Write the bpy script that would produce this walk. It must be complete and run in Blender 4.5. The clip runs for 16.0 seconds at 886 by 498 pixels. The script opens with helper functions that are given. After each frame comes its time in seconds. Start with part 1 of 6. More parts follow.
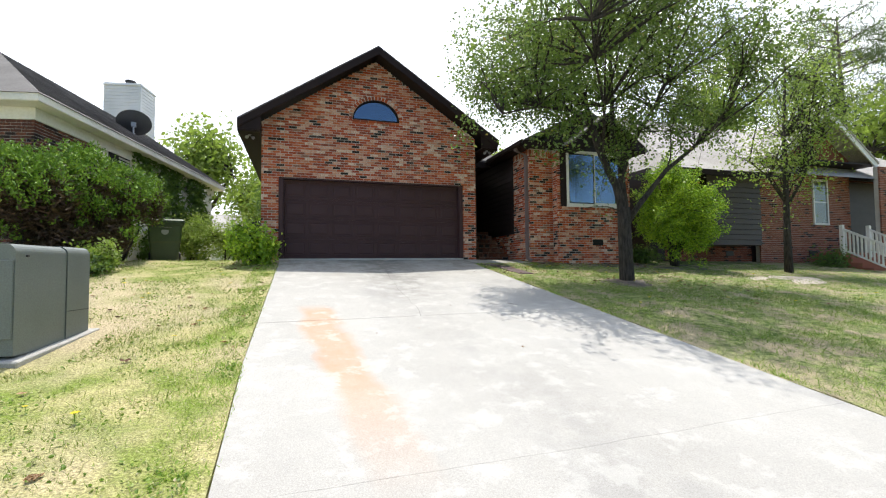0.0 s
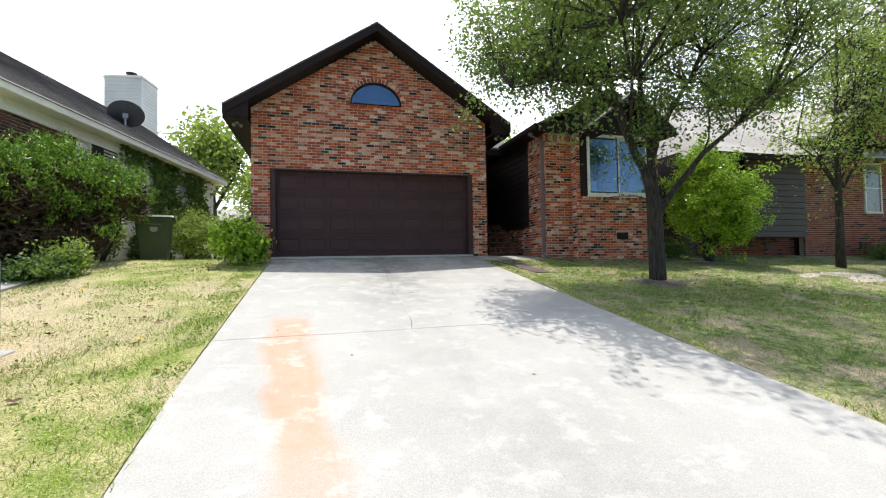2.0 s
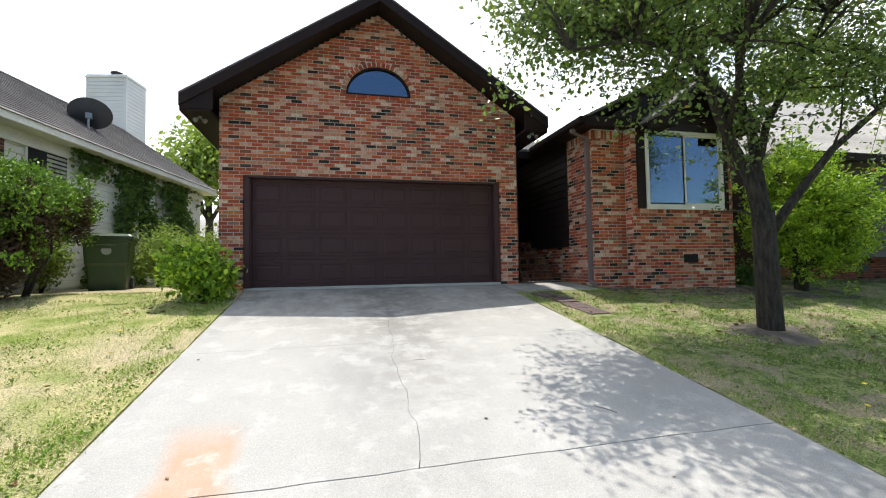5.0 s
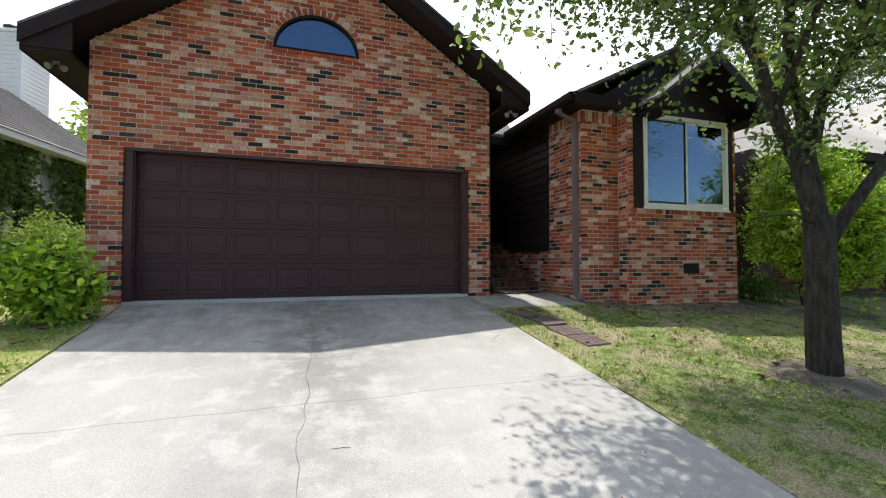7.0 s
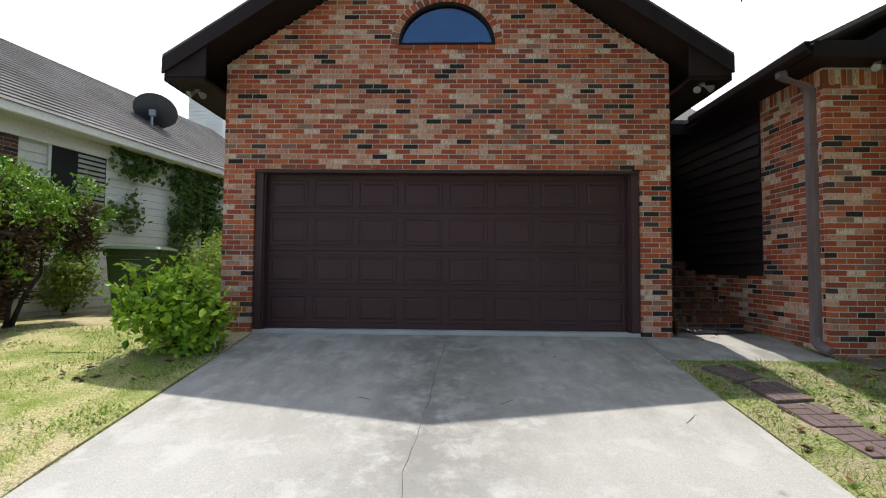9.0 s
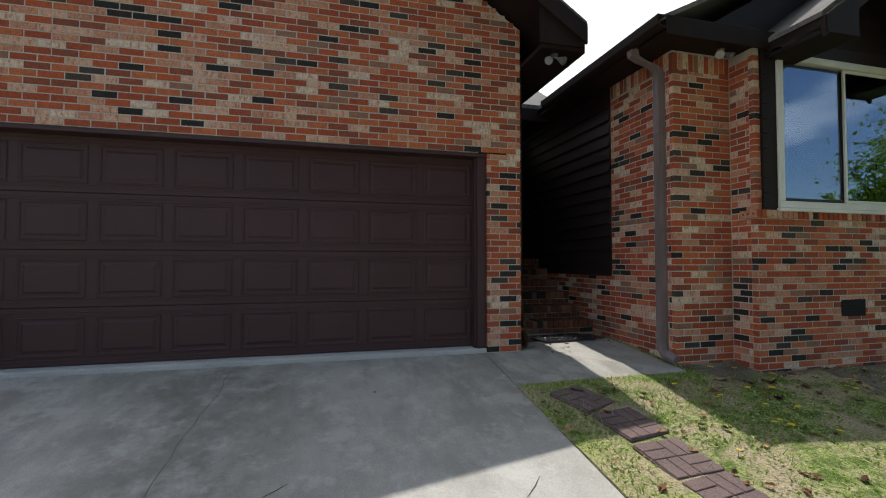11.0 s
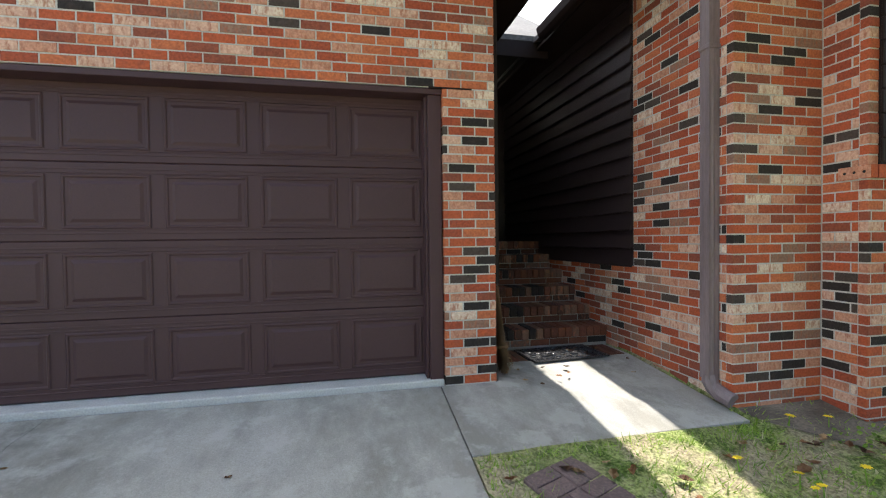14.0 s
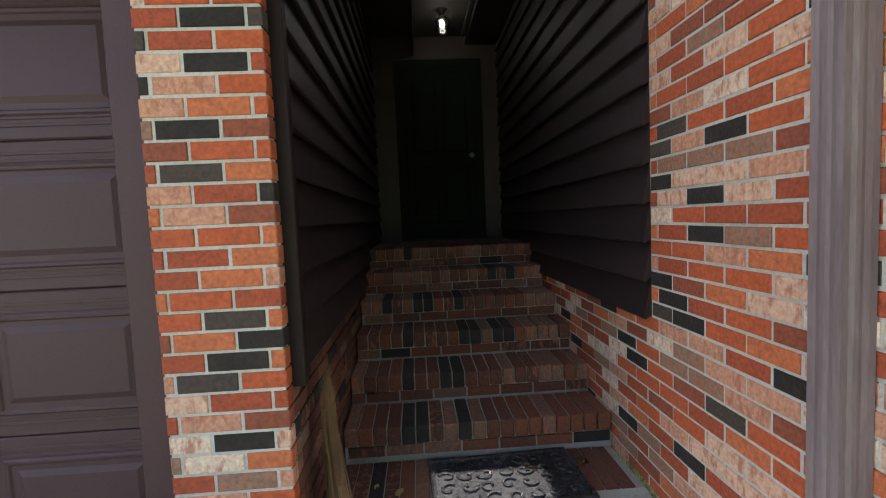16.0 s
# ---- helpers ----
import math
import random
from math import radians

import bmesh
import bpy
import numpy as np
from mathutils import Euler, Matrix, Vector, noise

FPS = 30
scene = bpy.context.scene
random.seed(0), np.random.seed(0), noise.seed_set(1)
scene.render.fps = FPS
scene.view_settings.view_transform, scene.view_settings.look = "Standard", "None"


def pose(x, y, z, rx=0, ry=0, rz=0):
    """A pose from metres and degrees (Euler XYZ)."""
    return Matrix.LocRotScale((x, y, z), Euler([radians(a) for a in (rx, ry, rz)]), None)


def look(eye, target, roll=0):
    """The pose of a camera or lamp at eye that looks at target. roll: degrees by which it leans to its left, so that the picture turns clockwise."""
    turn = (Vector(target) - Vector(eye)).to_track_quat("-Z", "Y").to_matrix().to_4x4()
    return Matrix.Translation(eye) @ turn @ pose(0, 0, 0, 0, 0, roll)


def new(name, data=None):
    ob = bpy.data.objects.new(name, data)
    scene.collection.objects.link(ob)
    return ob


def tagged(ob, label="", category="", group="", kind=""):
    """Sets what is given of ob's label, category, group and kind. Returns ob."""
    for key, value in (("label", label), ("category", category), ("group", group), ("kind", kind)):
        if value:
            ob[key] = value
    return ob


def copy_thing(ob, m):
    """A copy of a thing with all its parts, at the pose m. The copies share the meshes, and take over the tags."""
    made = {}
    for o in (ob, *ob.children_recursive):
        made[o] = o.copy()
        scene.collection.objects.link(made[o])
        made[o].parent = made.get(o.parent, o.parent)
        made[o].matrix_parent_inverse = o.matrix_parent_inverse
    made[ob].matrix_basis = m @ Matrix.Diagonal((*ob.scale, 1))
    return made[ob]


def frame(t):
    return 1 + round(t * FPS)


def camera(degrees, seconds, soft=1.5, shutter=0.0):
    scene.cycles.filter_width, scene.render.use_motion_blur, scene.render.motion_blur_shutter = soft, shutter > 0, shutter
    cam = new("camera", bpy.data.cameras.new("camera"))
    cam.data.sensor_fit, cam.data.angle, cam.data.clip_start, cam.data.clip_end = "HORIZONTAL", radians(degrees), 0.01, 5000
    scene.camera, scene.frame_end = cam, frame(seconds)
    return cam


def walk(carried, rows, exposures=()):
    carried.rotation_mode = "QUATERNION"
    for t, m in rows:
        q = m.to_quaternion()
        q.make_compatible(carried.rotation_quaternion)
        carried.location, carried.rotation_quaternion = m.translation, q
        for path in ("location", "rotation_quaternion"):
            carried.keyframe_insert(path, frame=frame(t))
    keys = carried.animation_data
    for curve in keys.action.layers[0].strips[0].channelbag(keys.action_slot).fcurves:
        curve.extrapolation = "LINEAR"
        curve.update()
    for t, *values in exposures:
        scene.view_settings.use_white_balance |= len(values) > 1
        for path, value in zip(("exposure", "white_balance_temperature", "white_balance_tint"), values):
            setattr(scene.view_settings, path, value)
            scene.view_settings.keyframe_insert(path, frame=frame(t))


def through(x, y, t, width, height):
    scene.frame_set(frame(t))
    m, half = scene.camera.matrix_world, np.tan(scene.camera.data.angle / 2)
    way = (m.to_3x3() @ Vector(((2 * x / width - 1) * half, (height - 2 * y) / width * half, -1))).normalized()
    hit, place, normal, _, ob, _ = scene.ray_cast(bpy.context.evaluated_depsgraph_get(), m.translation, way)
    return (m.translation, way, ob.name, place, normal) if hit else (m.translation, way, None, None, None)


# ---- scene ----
cam = camera(89.6, 16.0, soft=1.15)
PATH = [
    (0, (-0.146, -0.746, 0.667), (0.461, 1.157, 0.756), -0.6),
    (0.5, (-0.06, -0.621, 0.677), (0.534, 1.287, 0.757), -1.1),
    (1, (0.046, -0.349, 0.695), (0.602, 1.57, 0.778), -1.1),
    (1.5, (0.183, -0.091, 0.699), (0.724, 1.835, 0.691), -2.3),
    (2, (0.443, 0.204, 0.793), (0.972, 2.131, 0.85), -1.0),
    (2.5, (0.569, 0.446, 0.832), (1.077, 2.381, 0.837), -1.0),
    (3, (0.661, 0.789, 0.887), (1.114, 2.736, 0.95), -0.7),
    (3.2, (0.706, 0.914, 0.901), (1.182, 2.856, 0.924), -0.9),
    (5.3, (1.048, 2.83, 1.308), (1.519, 4.772, 1.402), -1.0),
    (5.5, (1.126, 3.015, 1.322), (1.643, 4.945, 1.401), -0.6),
    (6, (1.282, 3.547, 1.395), (1.946, 5.432, 1.464), -1.0),
    (6.5, (1.382, 3.949, 1.462), (2.074, 5.822, 1.563), -1.5),
    (7, (1.524, 4.314, 1.507), (2.158, 6.21, 1.569), 0.0),
    (7.5, (1.605, 4.757, 1.567), (2.226, 6.658, 1.616), 1.1),
    (8, (1.605, 5.01, 1.615), (1.949, 6.978, 1.695), -0.0),
    (8.2, (1.661, 5.122, 1.645), (1.848, 7.111, 1.737), 0.3),
    (10.3, (2.326, 6.381, 1.936), (2.208, 8.377, 1.981), 0.5),
    (10.5, (2.393, 6.493, 1.936), (2.329, 8.492, 1.944), 0.2),
    (11, (2.693, 6.881, 1.91), (3.196, 8.816, 1.968), 0.0),
    (11.5, (3.007, 7.072, 1.847), (4.135, 8.722, 1.918), -2.7),
    (12, (3.107, 7.126, 1.817), (4.392, 8.657, 1.883), -2.7),
    (12.5, (2.979, 7.225, 1.822), (3.959, 8.968, 1.821), -2.0),
    (13, (3.019, 7.448, 1.866), (3.355, 9.42, 1.901), -1.8),
    (13.5, (3.277, 7.792, 1.937), (3.392, 9.788, 1.883), -1.2),
    (14, (3.694, 8.272, 2.004), (4.111, 10.227, 1.961), -0.7),
    (14.5, (4.201, 8.68, 2.063), (4.642, 10.631, 2.055), -2.2),
    (15, (4.616, 9.127, 2.142), (5.117, 11.063, 2.117), -1.3),
    (15.5, (4.954, 9.54, 2.187), (5.347, 11.501, 2.169), -3.2),
    (16, (5.224, 9.993, 2.212), (5.333, 11.985, 2.075), -2.5),
]
EXPOSURES = [(0.0, 0.28), (5.5, 0.28), (7.0, 0.28), (8.0, 0.2), (10.5, 0.2), (11.0, 0.02), (11.5, -0.18), (12.4, -0.2), (13.0, 0.45), (13.5, 1.28), (14.0, 1.22), (14.5, 1.45), (15.0, 1.58), (15.5, 1.55), (16.0, 1.65)]
walk(cam, [(t, look(eye, target, roll)) for t, eye, target, roll in PATH], EXPOSURES)

# ---- sky and sun: high sun behind the house ----
SUN = Vector((0.01, 0.278, 0.958)).normalized()
world = bpy.data.worlds.new("sky")
scene.world = world
world.use_nodes = True
wn = world.node_tree
wn.nodes.clear()
sky = wn.nodes.new("ShaderNodeTexSky")
sky.sky_type, sky.sun_disc = "NISHITA", False
sky.sun_elevation, sky.sun_rotation = math.asin(SUN.z), math.atan2(SUN.x, SUN.y)
sky.air_density, sky.dust_density, sky.ozone_density = 1.0, 0.3, 3.0
wtc = wn.nodes.new("ShaderNodeTexCoord")
wmap = wn.nodes.new("ShaderNodeMapping")
wmap.inputs["Scale"].default_value = (1.0, 1.0, 2.6)
wnoise = wn.nodes.new("ShaderNodeTexNoise")
wnoise.inputs["Scale"].default_value, wnoise.inputs["Detail"].default_value = 2.3, 8.0
wramp = wn.nodes.new("ShaderNodeMapRange")
wramp.inputs["From Min"].default_value, wramp.inputs["From Max"].default_value = 0.45, 0.63
wmix = wn.nodes.new("ShaderNodeMix")
wmix.data_type = "RGBA"
wmix.inputs["B"].default_value = (9.3, 9.7, 10.5, 1)
wbg = wn.nodes.new("ShaderNodeBackground")
wbg.inputs["Strength"].default_value = 0.15
wout = wn.nodes.new("ShaderNodeOutputWorld")
wn.links.new(wtc.outputs["Generated"], wmap.inputs["Vector"])
wn.links.new(wmap.outputs["Vector"], wnoise.inputs["Vector"])
# thin bright cloud on the sun's side of the sky, clearer away from it
wdot = wn.nodes.new("ShaderNodeVectorMath")
wdot.operation = "DOT_PRODUCT"
wdot.inputs[1].default_value = (0.0, 0.30, 0.12)
wadd = wn.nodes.new("ShaderNodeMath")
wn.links.new(wtc.outputs["Generated"], wdot.inputs[0])
wn.links.new(wnoise.outputs["Fac"], wadd.inputs[0])
wn.links.new(wdot.outputs["Value"], wadd.inputs[1])
wn.links.new(wadd.outputs[0], wramp.inputs["Value"])
wn.links.new(wramp.outputs["Result"], wmix.inputs["Factor"])
wn.links.new(sky.outputs["Color"], wmix.inputs["A"])
wn.links.new(wmix.outputs["Result"], wbg.inputs["Color"])
wn.links.new(wbg.outputs["Background"], wout.inputs["Surface"])
sun_data = bpy.data.lights.new("sun", "SUN")
sun_data.energy, sun_data.angle, sun_data.color = 4.4, radians(0.6), (1.0, 0.955, 0.885)
sun = new("sun", sun_data)
sun.matrix_world = look(SUN * 40, (0, 0, 0))

# ---- materials ----
def tree_of(name):
    m = bpy.data.materials.new(name)
    m.use_nodes = True
    n = m.node_tree
    return m, n, n.nodes["Principled BSDF"]


def ramp_node(n, stops, constant=False):
    r = n.nodes.new("ShaderNodeValToRGB")
    r.color_ramp.interpolation = "CONSTANT" if constant else "LINEAR"
    els = r.color_ramp.elements
    while len(els) < len(stops):
        els.new(0.5)
    for e, (p, c) in zip(els, stops):
        e.position, e.color = p, (*c, 1)
    return r


def noise_node(n, scale, detail=4.0, stretch=None, where="world", rough=0.5):
    t = n.nodes.new("ShaderNodeTexNoise")
    t.inputs["Scale"].default_value, t.inputs["Detail"].default_value = scale, detail
    t.inputs["Roughness"].default_value = rough
    if where == "world":
        src = n.nodes.new("ShaderNodeNewGeometry").outputs["Position"]
    else:
        src = n.nodes.new("ShaderNodeTexCoord").outputs["Object"]
    if stretch:
        mp = n.nodes.new("ShaderNodeMapping")
        mp.inputs["Scale"].default_value = stretch
        n.links.new(src, mp.inputs["Vector"])
        src = mp.outputs["Vector"]
    n.links.new(src, t.inputs["Vector"])
    return t


def mix_node(n, fac, a, b, mode="MIX"):
    x = n.nodes.new("ShaderNodeMix")
    x.data_type, x.blend_type = "RGBA", mode
    for key, v in (("Factor", fac), ("A", a), ("B", b)):
        if isinstance(v, (int, float)):
            x.inputs[key].default_value = v
        elif isinstance(v, tuple):
            x.inputs[key].default_value = (*v, 1)
        else:
            n.links.new(v, x.inputs[key])
    return x.outputs["Result"]


def range_node(n, value, a, b, lo=0.0, hi=1.0):
    r = n.nodes.new("ShaderNodeMapRange")
    for key, v in (("From Min", a), ("From Max", b), ("To Min", lo), ("To Max", hi)):
        r.inputs[key].default_value = v
    n.links.new(value, r.inputs["Value"])
    return r.outputs["Result"]


def bump_node(n, p, height, strength, distance=0.01):
    b = n.nodes.new("ShaderNodeBump")
    b.inputs["Strength"].default_value, b.inputs["Distance"].default_value = strength, distance
    n.links.new(height, b.inputs["Height"])
    n.links.new(b.outputs["Normal"], p.inputs["Normal"])


def surf(name, dark, light, big=1.5, small=40.0, rough=0.7, bump=0.3, metal=0.0, stretch=None, vary=0.25, spec=0.5):
    """Two scales of variation between two colours, with fine relief."""
    m, n, p = tree_of(name)
    a, b = noise_node(n, big, 5, stretch), noise_node(n, small, 6, stretch)
    c = mix_node(n, range_node(n, a.outputs["Fac"], 0.3, 0.7), dark, light)
    c = mix_node(n, vary, c, ramp_out(n, b), "OVERLAY")
    n.links.new(c, p.inputs["Base Color"])
    p.inputs["Metallic"].default_value, p.inputs["Specular IOR Level"].default_value = metal, spec
    n.links.new(range_node(n, b.outputs["Fac"], 0.3, 0.7, rough - 0.08, min(1.0, rough + 0.08)), p.inputs["Roughness"])
    bump_node(n, p, b.outputs["Fac"], bump)
    return m


def ramp_out(n, tex):
    r = ramp_node(n, [(0.3, (0.2, 0.2, 0.2)), (0.7, (0.8, 0.8, 0.8))])
    n.links.new(tex.outputs["Fac"], r.inputs["Fac"])
    return r.outputs["Color"]


def brick_mat(name, stops, island):
    m, n, p = tree_of(name)
    if island:
        rnd = n.nodes.new("ShaderNodeNewGeometry").outputs["Random Per Island"]
    else:
        rnd = n.nodes.new("ShaderNodeObjectInfo").outputs["Random"]
    r = ramp_node(n, stops, True)
    n.links.new(rnd, r.inputs["Fac"])
    fine, mid = noise_node(n, 70, 8), noise_node(n, 16, 6)
    flecks = n.nodes.new("ShaderNodeMath")
    flecks.operation = "MULTIPLY"
    n.links.new(range_node(n, noise_node(n, 26, 8, (1.6, 1.6, 0.6), rough=0.65).outputs["Fac"], 0.50, 0.62, 0.0, 0.75), flecks.inputs[0])
    n.links.new(range_node(n, rnd, 0.66, 0.68), flecks.inputs[1])
    clouds = range_node(n, mid.outputs["Fac"], 0.5, 0.68, 0.0, 0.5)
    c = mix_node(n, 0.4, r.outputs["Color"], ramp_out(n, fine), "OVERLAY")
    c = mix_node(n, clouds, c, mix_node(n, 0.35, c, (0.10, 0.06, 0.05)))
    c = mix_node(n, flecks.outputs[0], c, (0.36, 0.12, 0.065))
    soot = range_node(n, noise_node(n, 0.9, 5).outputs["Fac"], 0.35, 0.7)
    c = mix_node(n, range_node(n, soot, 0, 1, 0.0, 0.06), c, (0.16, 0.10, 0.08))
    n.links.new(c, p.inputs["Base Color"])
    p.inputs["Roughness"].default_value, p.inputs["Specular IOR Level"].default_value = 0.88, 0.3
    bump_node(n, p, fine.outputs["Fac"], 0.55, 0.012)
    return m


BRICKS = [(0.0, (0.024, 0.019, 0.017)), (0.06, (0.06, 0.043, 0.035)), (0.09, (0.42, 0.088, 0.033)), (0.26, (0.33, 0.068, 0.030)), (0.42, (0.48, 0.133, 0.054)),
          (0.56, (0.25, 0.066, 0.036)), (0.67, (0.52, 0.25, 0.16)), (0.79, (0.61, 0.37, 0.265)), (0.89, (0.66, 0.50, 0.385)), (0.95, (0.26, 0.14, 0.095))]
# porch brick colours, darkened to put the alcove's shade into them
SHADED_BRICKS = [(0.0, (0.02, 0.018, 0.018)), (0.12, (0.11, 0.042, 0.027)), (0.4, (0.16, 0.055, 0.030)), (0.65, (0.17, 0.095, 0.065)), (0.85, (0.08, 0.038, 0.027))]
OLD_BRICKS = [(0.0, (0.03, 0.02, 0.02)), (0.2, (0.10, 0.04, 0.032)), (0.55, (0.14, 0.055, 0.04)), (0.8, (0.075, 0.035, 0.03))]
RED_BRICKS = [(0.0, (0.05, 0.03, 0.03)), (0.12, (0.24, 0.085, 0.055)), (0.5, (0.30, 0.115, 0.075)), (0.75, (0.20, 0.075, 0.05))]
M_BRICK, M_BRICKS = brick_mat("brick", BRICKS, False), brick_mat("brickwork", BRICKS, True)
M_SHADED_BRICK, M_SHADED_BRICKS = brick_mat("shaded_brick", SHADED_BRICKS, False), brick_mat("shaded_brickwork", SHADED_BRICKS, True)
M_OLD, M_RED = brick_mat("dark_brickwork", OLD_BRICKS, True), brick_mat("red_brickwork", RED_BRICKS, True)
M_MORTAR = surf("mortar", (0.39, 0.365, 0.325), (0.52, 0.49, 0.445), 2.0, 90, 0.95, 0.5)
# mortar darkened the same way, for the shade on the steps
M_SHADED_MORTAR = surf("shaded_mortar", (0.24, 0.22, 0.19), (0.38, 0.35, 0.31), 3.0, 90, 0.95, 0.5)
M_BROWN = surf("brown_paint", (0.014, 0.0078, 0.007), (0.020, 0.0112, 0.010), 1.2, 55, 0.6, 0.10, stretch=(6, 6, 0.6), spec=0.2)
M_DOOR = surf("brown_steel", (0.054, 0.0255, 0.0273), (0.064, 0.0308, 0.0328), 1.0, 160, 0.5, 0.04, spec=0.28)
M_SIDING = surf("brown_siding", (0.020, 0.0125, 0.0132), (0.031, 0.0198, 0.0205), 1.0, 50, 0.48, 0.2, stretch=(0.8, 0.8, 7), spec=0.38)
M_SPOUT = surf("painted_downspout", (0.15, 0.112, 0.115), (0.21, 0.16, 0.165), 3.0, 40, 0.5, 0.12, stretch=(4, 4, 0.5))
M_WHITE = surf("white_vinyl", (0.66, 0.65, 0.61), (0.76, 0.75, 0.72), 2.0, 30, 0.4, 0.03, vary=0.08)
M_WHITE_SIDING = surf("white_siding", (0.60, 0.62, 0.65), (0.74, 0.75, 0.78), 0.8, 25, 0.5, 0.05, vary=0.1)
M_CREAM = surf("cream_siding", (0.64, 0.63, 0.57), (0.78, 0.77, 0.70), 0.9, 20, 0.6, 0.1)
M_SHINGLE = surf("grey_shingles", (0.10, 0.095, 0.09), (0.17, 0.16, 0.155), 1.0, 26, 0.9, 0.7, vary=0.5)
M_SHINGLE_TAN = surf("tan_shingles", (0.29, 0.27, 0.25), (0.40, 0.38, 0.355), 0.8, 20, 0.9, 0.6, vary=0.4)
M_BLACK = surf("black_plastic", (0.012, 0.012, 0.013), (0.022, 0.022, 0.024), 3, 60, 0.5, 0.1)
M_DARK = surf("dark_void", (0.006, 0.006, 0.006), (0.010, 0.010, 0.010), 3, 60, 0.9, 0.1)
M_BIN = surf("green_bin_plastic", (0.026, 0.052, 0.018), (0.040, 0.078, 0.027), 2, 60, 0.4, 0.08)
M_BOX = surf("green_grey_steel", (0.13, 0.15, 0.138), (0.165, 0.185, 0.172), 1.5, 80, 0.38, 0.05)
M_DISH = surf("grey_dish", (0.05, 0.052, 0.056), (0.075, 0.077, 0.082), 2, 60, 0.5, 0.05)
M_BARK = surf("bark", (0.022, 0.018, 0.015), (0.095, 0.08, 0.066), 5, 34, 0.95, 1.0, stretch=(5, 5, 1.0), vary=0.7)
for node in M_BARK.node_tree.nodes:
    if node.type == "BUMP":
        node.inputs["Distance"].default_value = 0.05
M_SOIL = surf("bare_soil", (0.08, 0.066, 0.052), (0.20, 0.165, 0.13), 4, 60, 0.95, 0.8, vary=0.6)
M_MAT = surf("black_rubber", (0.02, 0.02, 0.022), (0.035, 0.035, 0.038), 4, 60, 0.3, 0.3)
M_STRAW = surf("straw", (0.10, 0.055, 0.022), (0.18, 0.105, 0.045), 6, 90, 0.8, 0.4)
M_PAVER = surf("red_paver", (0.11, 0.075, 0.072), (0.17, 0.118, 0.11), 3, 70, 0.9, 0.6, vary=0.5)
M_GREY_METAL = surf("grey_metal", (0.25, 0.25, 0.26), (0.34, 0.34, 0.35), 4, 60, 0.4, 0.05, metal=0.6)
# green door colour taken near black to carry the porch's deep shade
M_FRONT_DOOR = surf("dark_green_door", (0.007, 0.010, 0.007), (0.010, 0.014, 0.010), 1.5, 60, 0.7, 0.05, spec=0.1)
M_SAND = surf("sandy_soil", (0.42, 0.36, 0.30), (0.58, 0.50, 0.43), 3, 50, 0.95, 0.6, vary=0.5)
M_PANEL = surf("old_curtain", (0.32, 0.31, 0.27), (0.45, 0.44, 0.40), 3, 40, 0.8, 0.2)


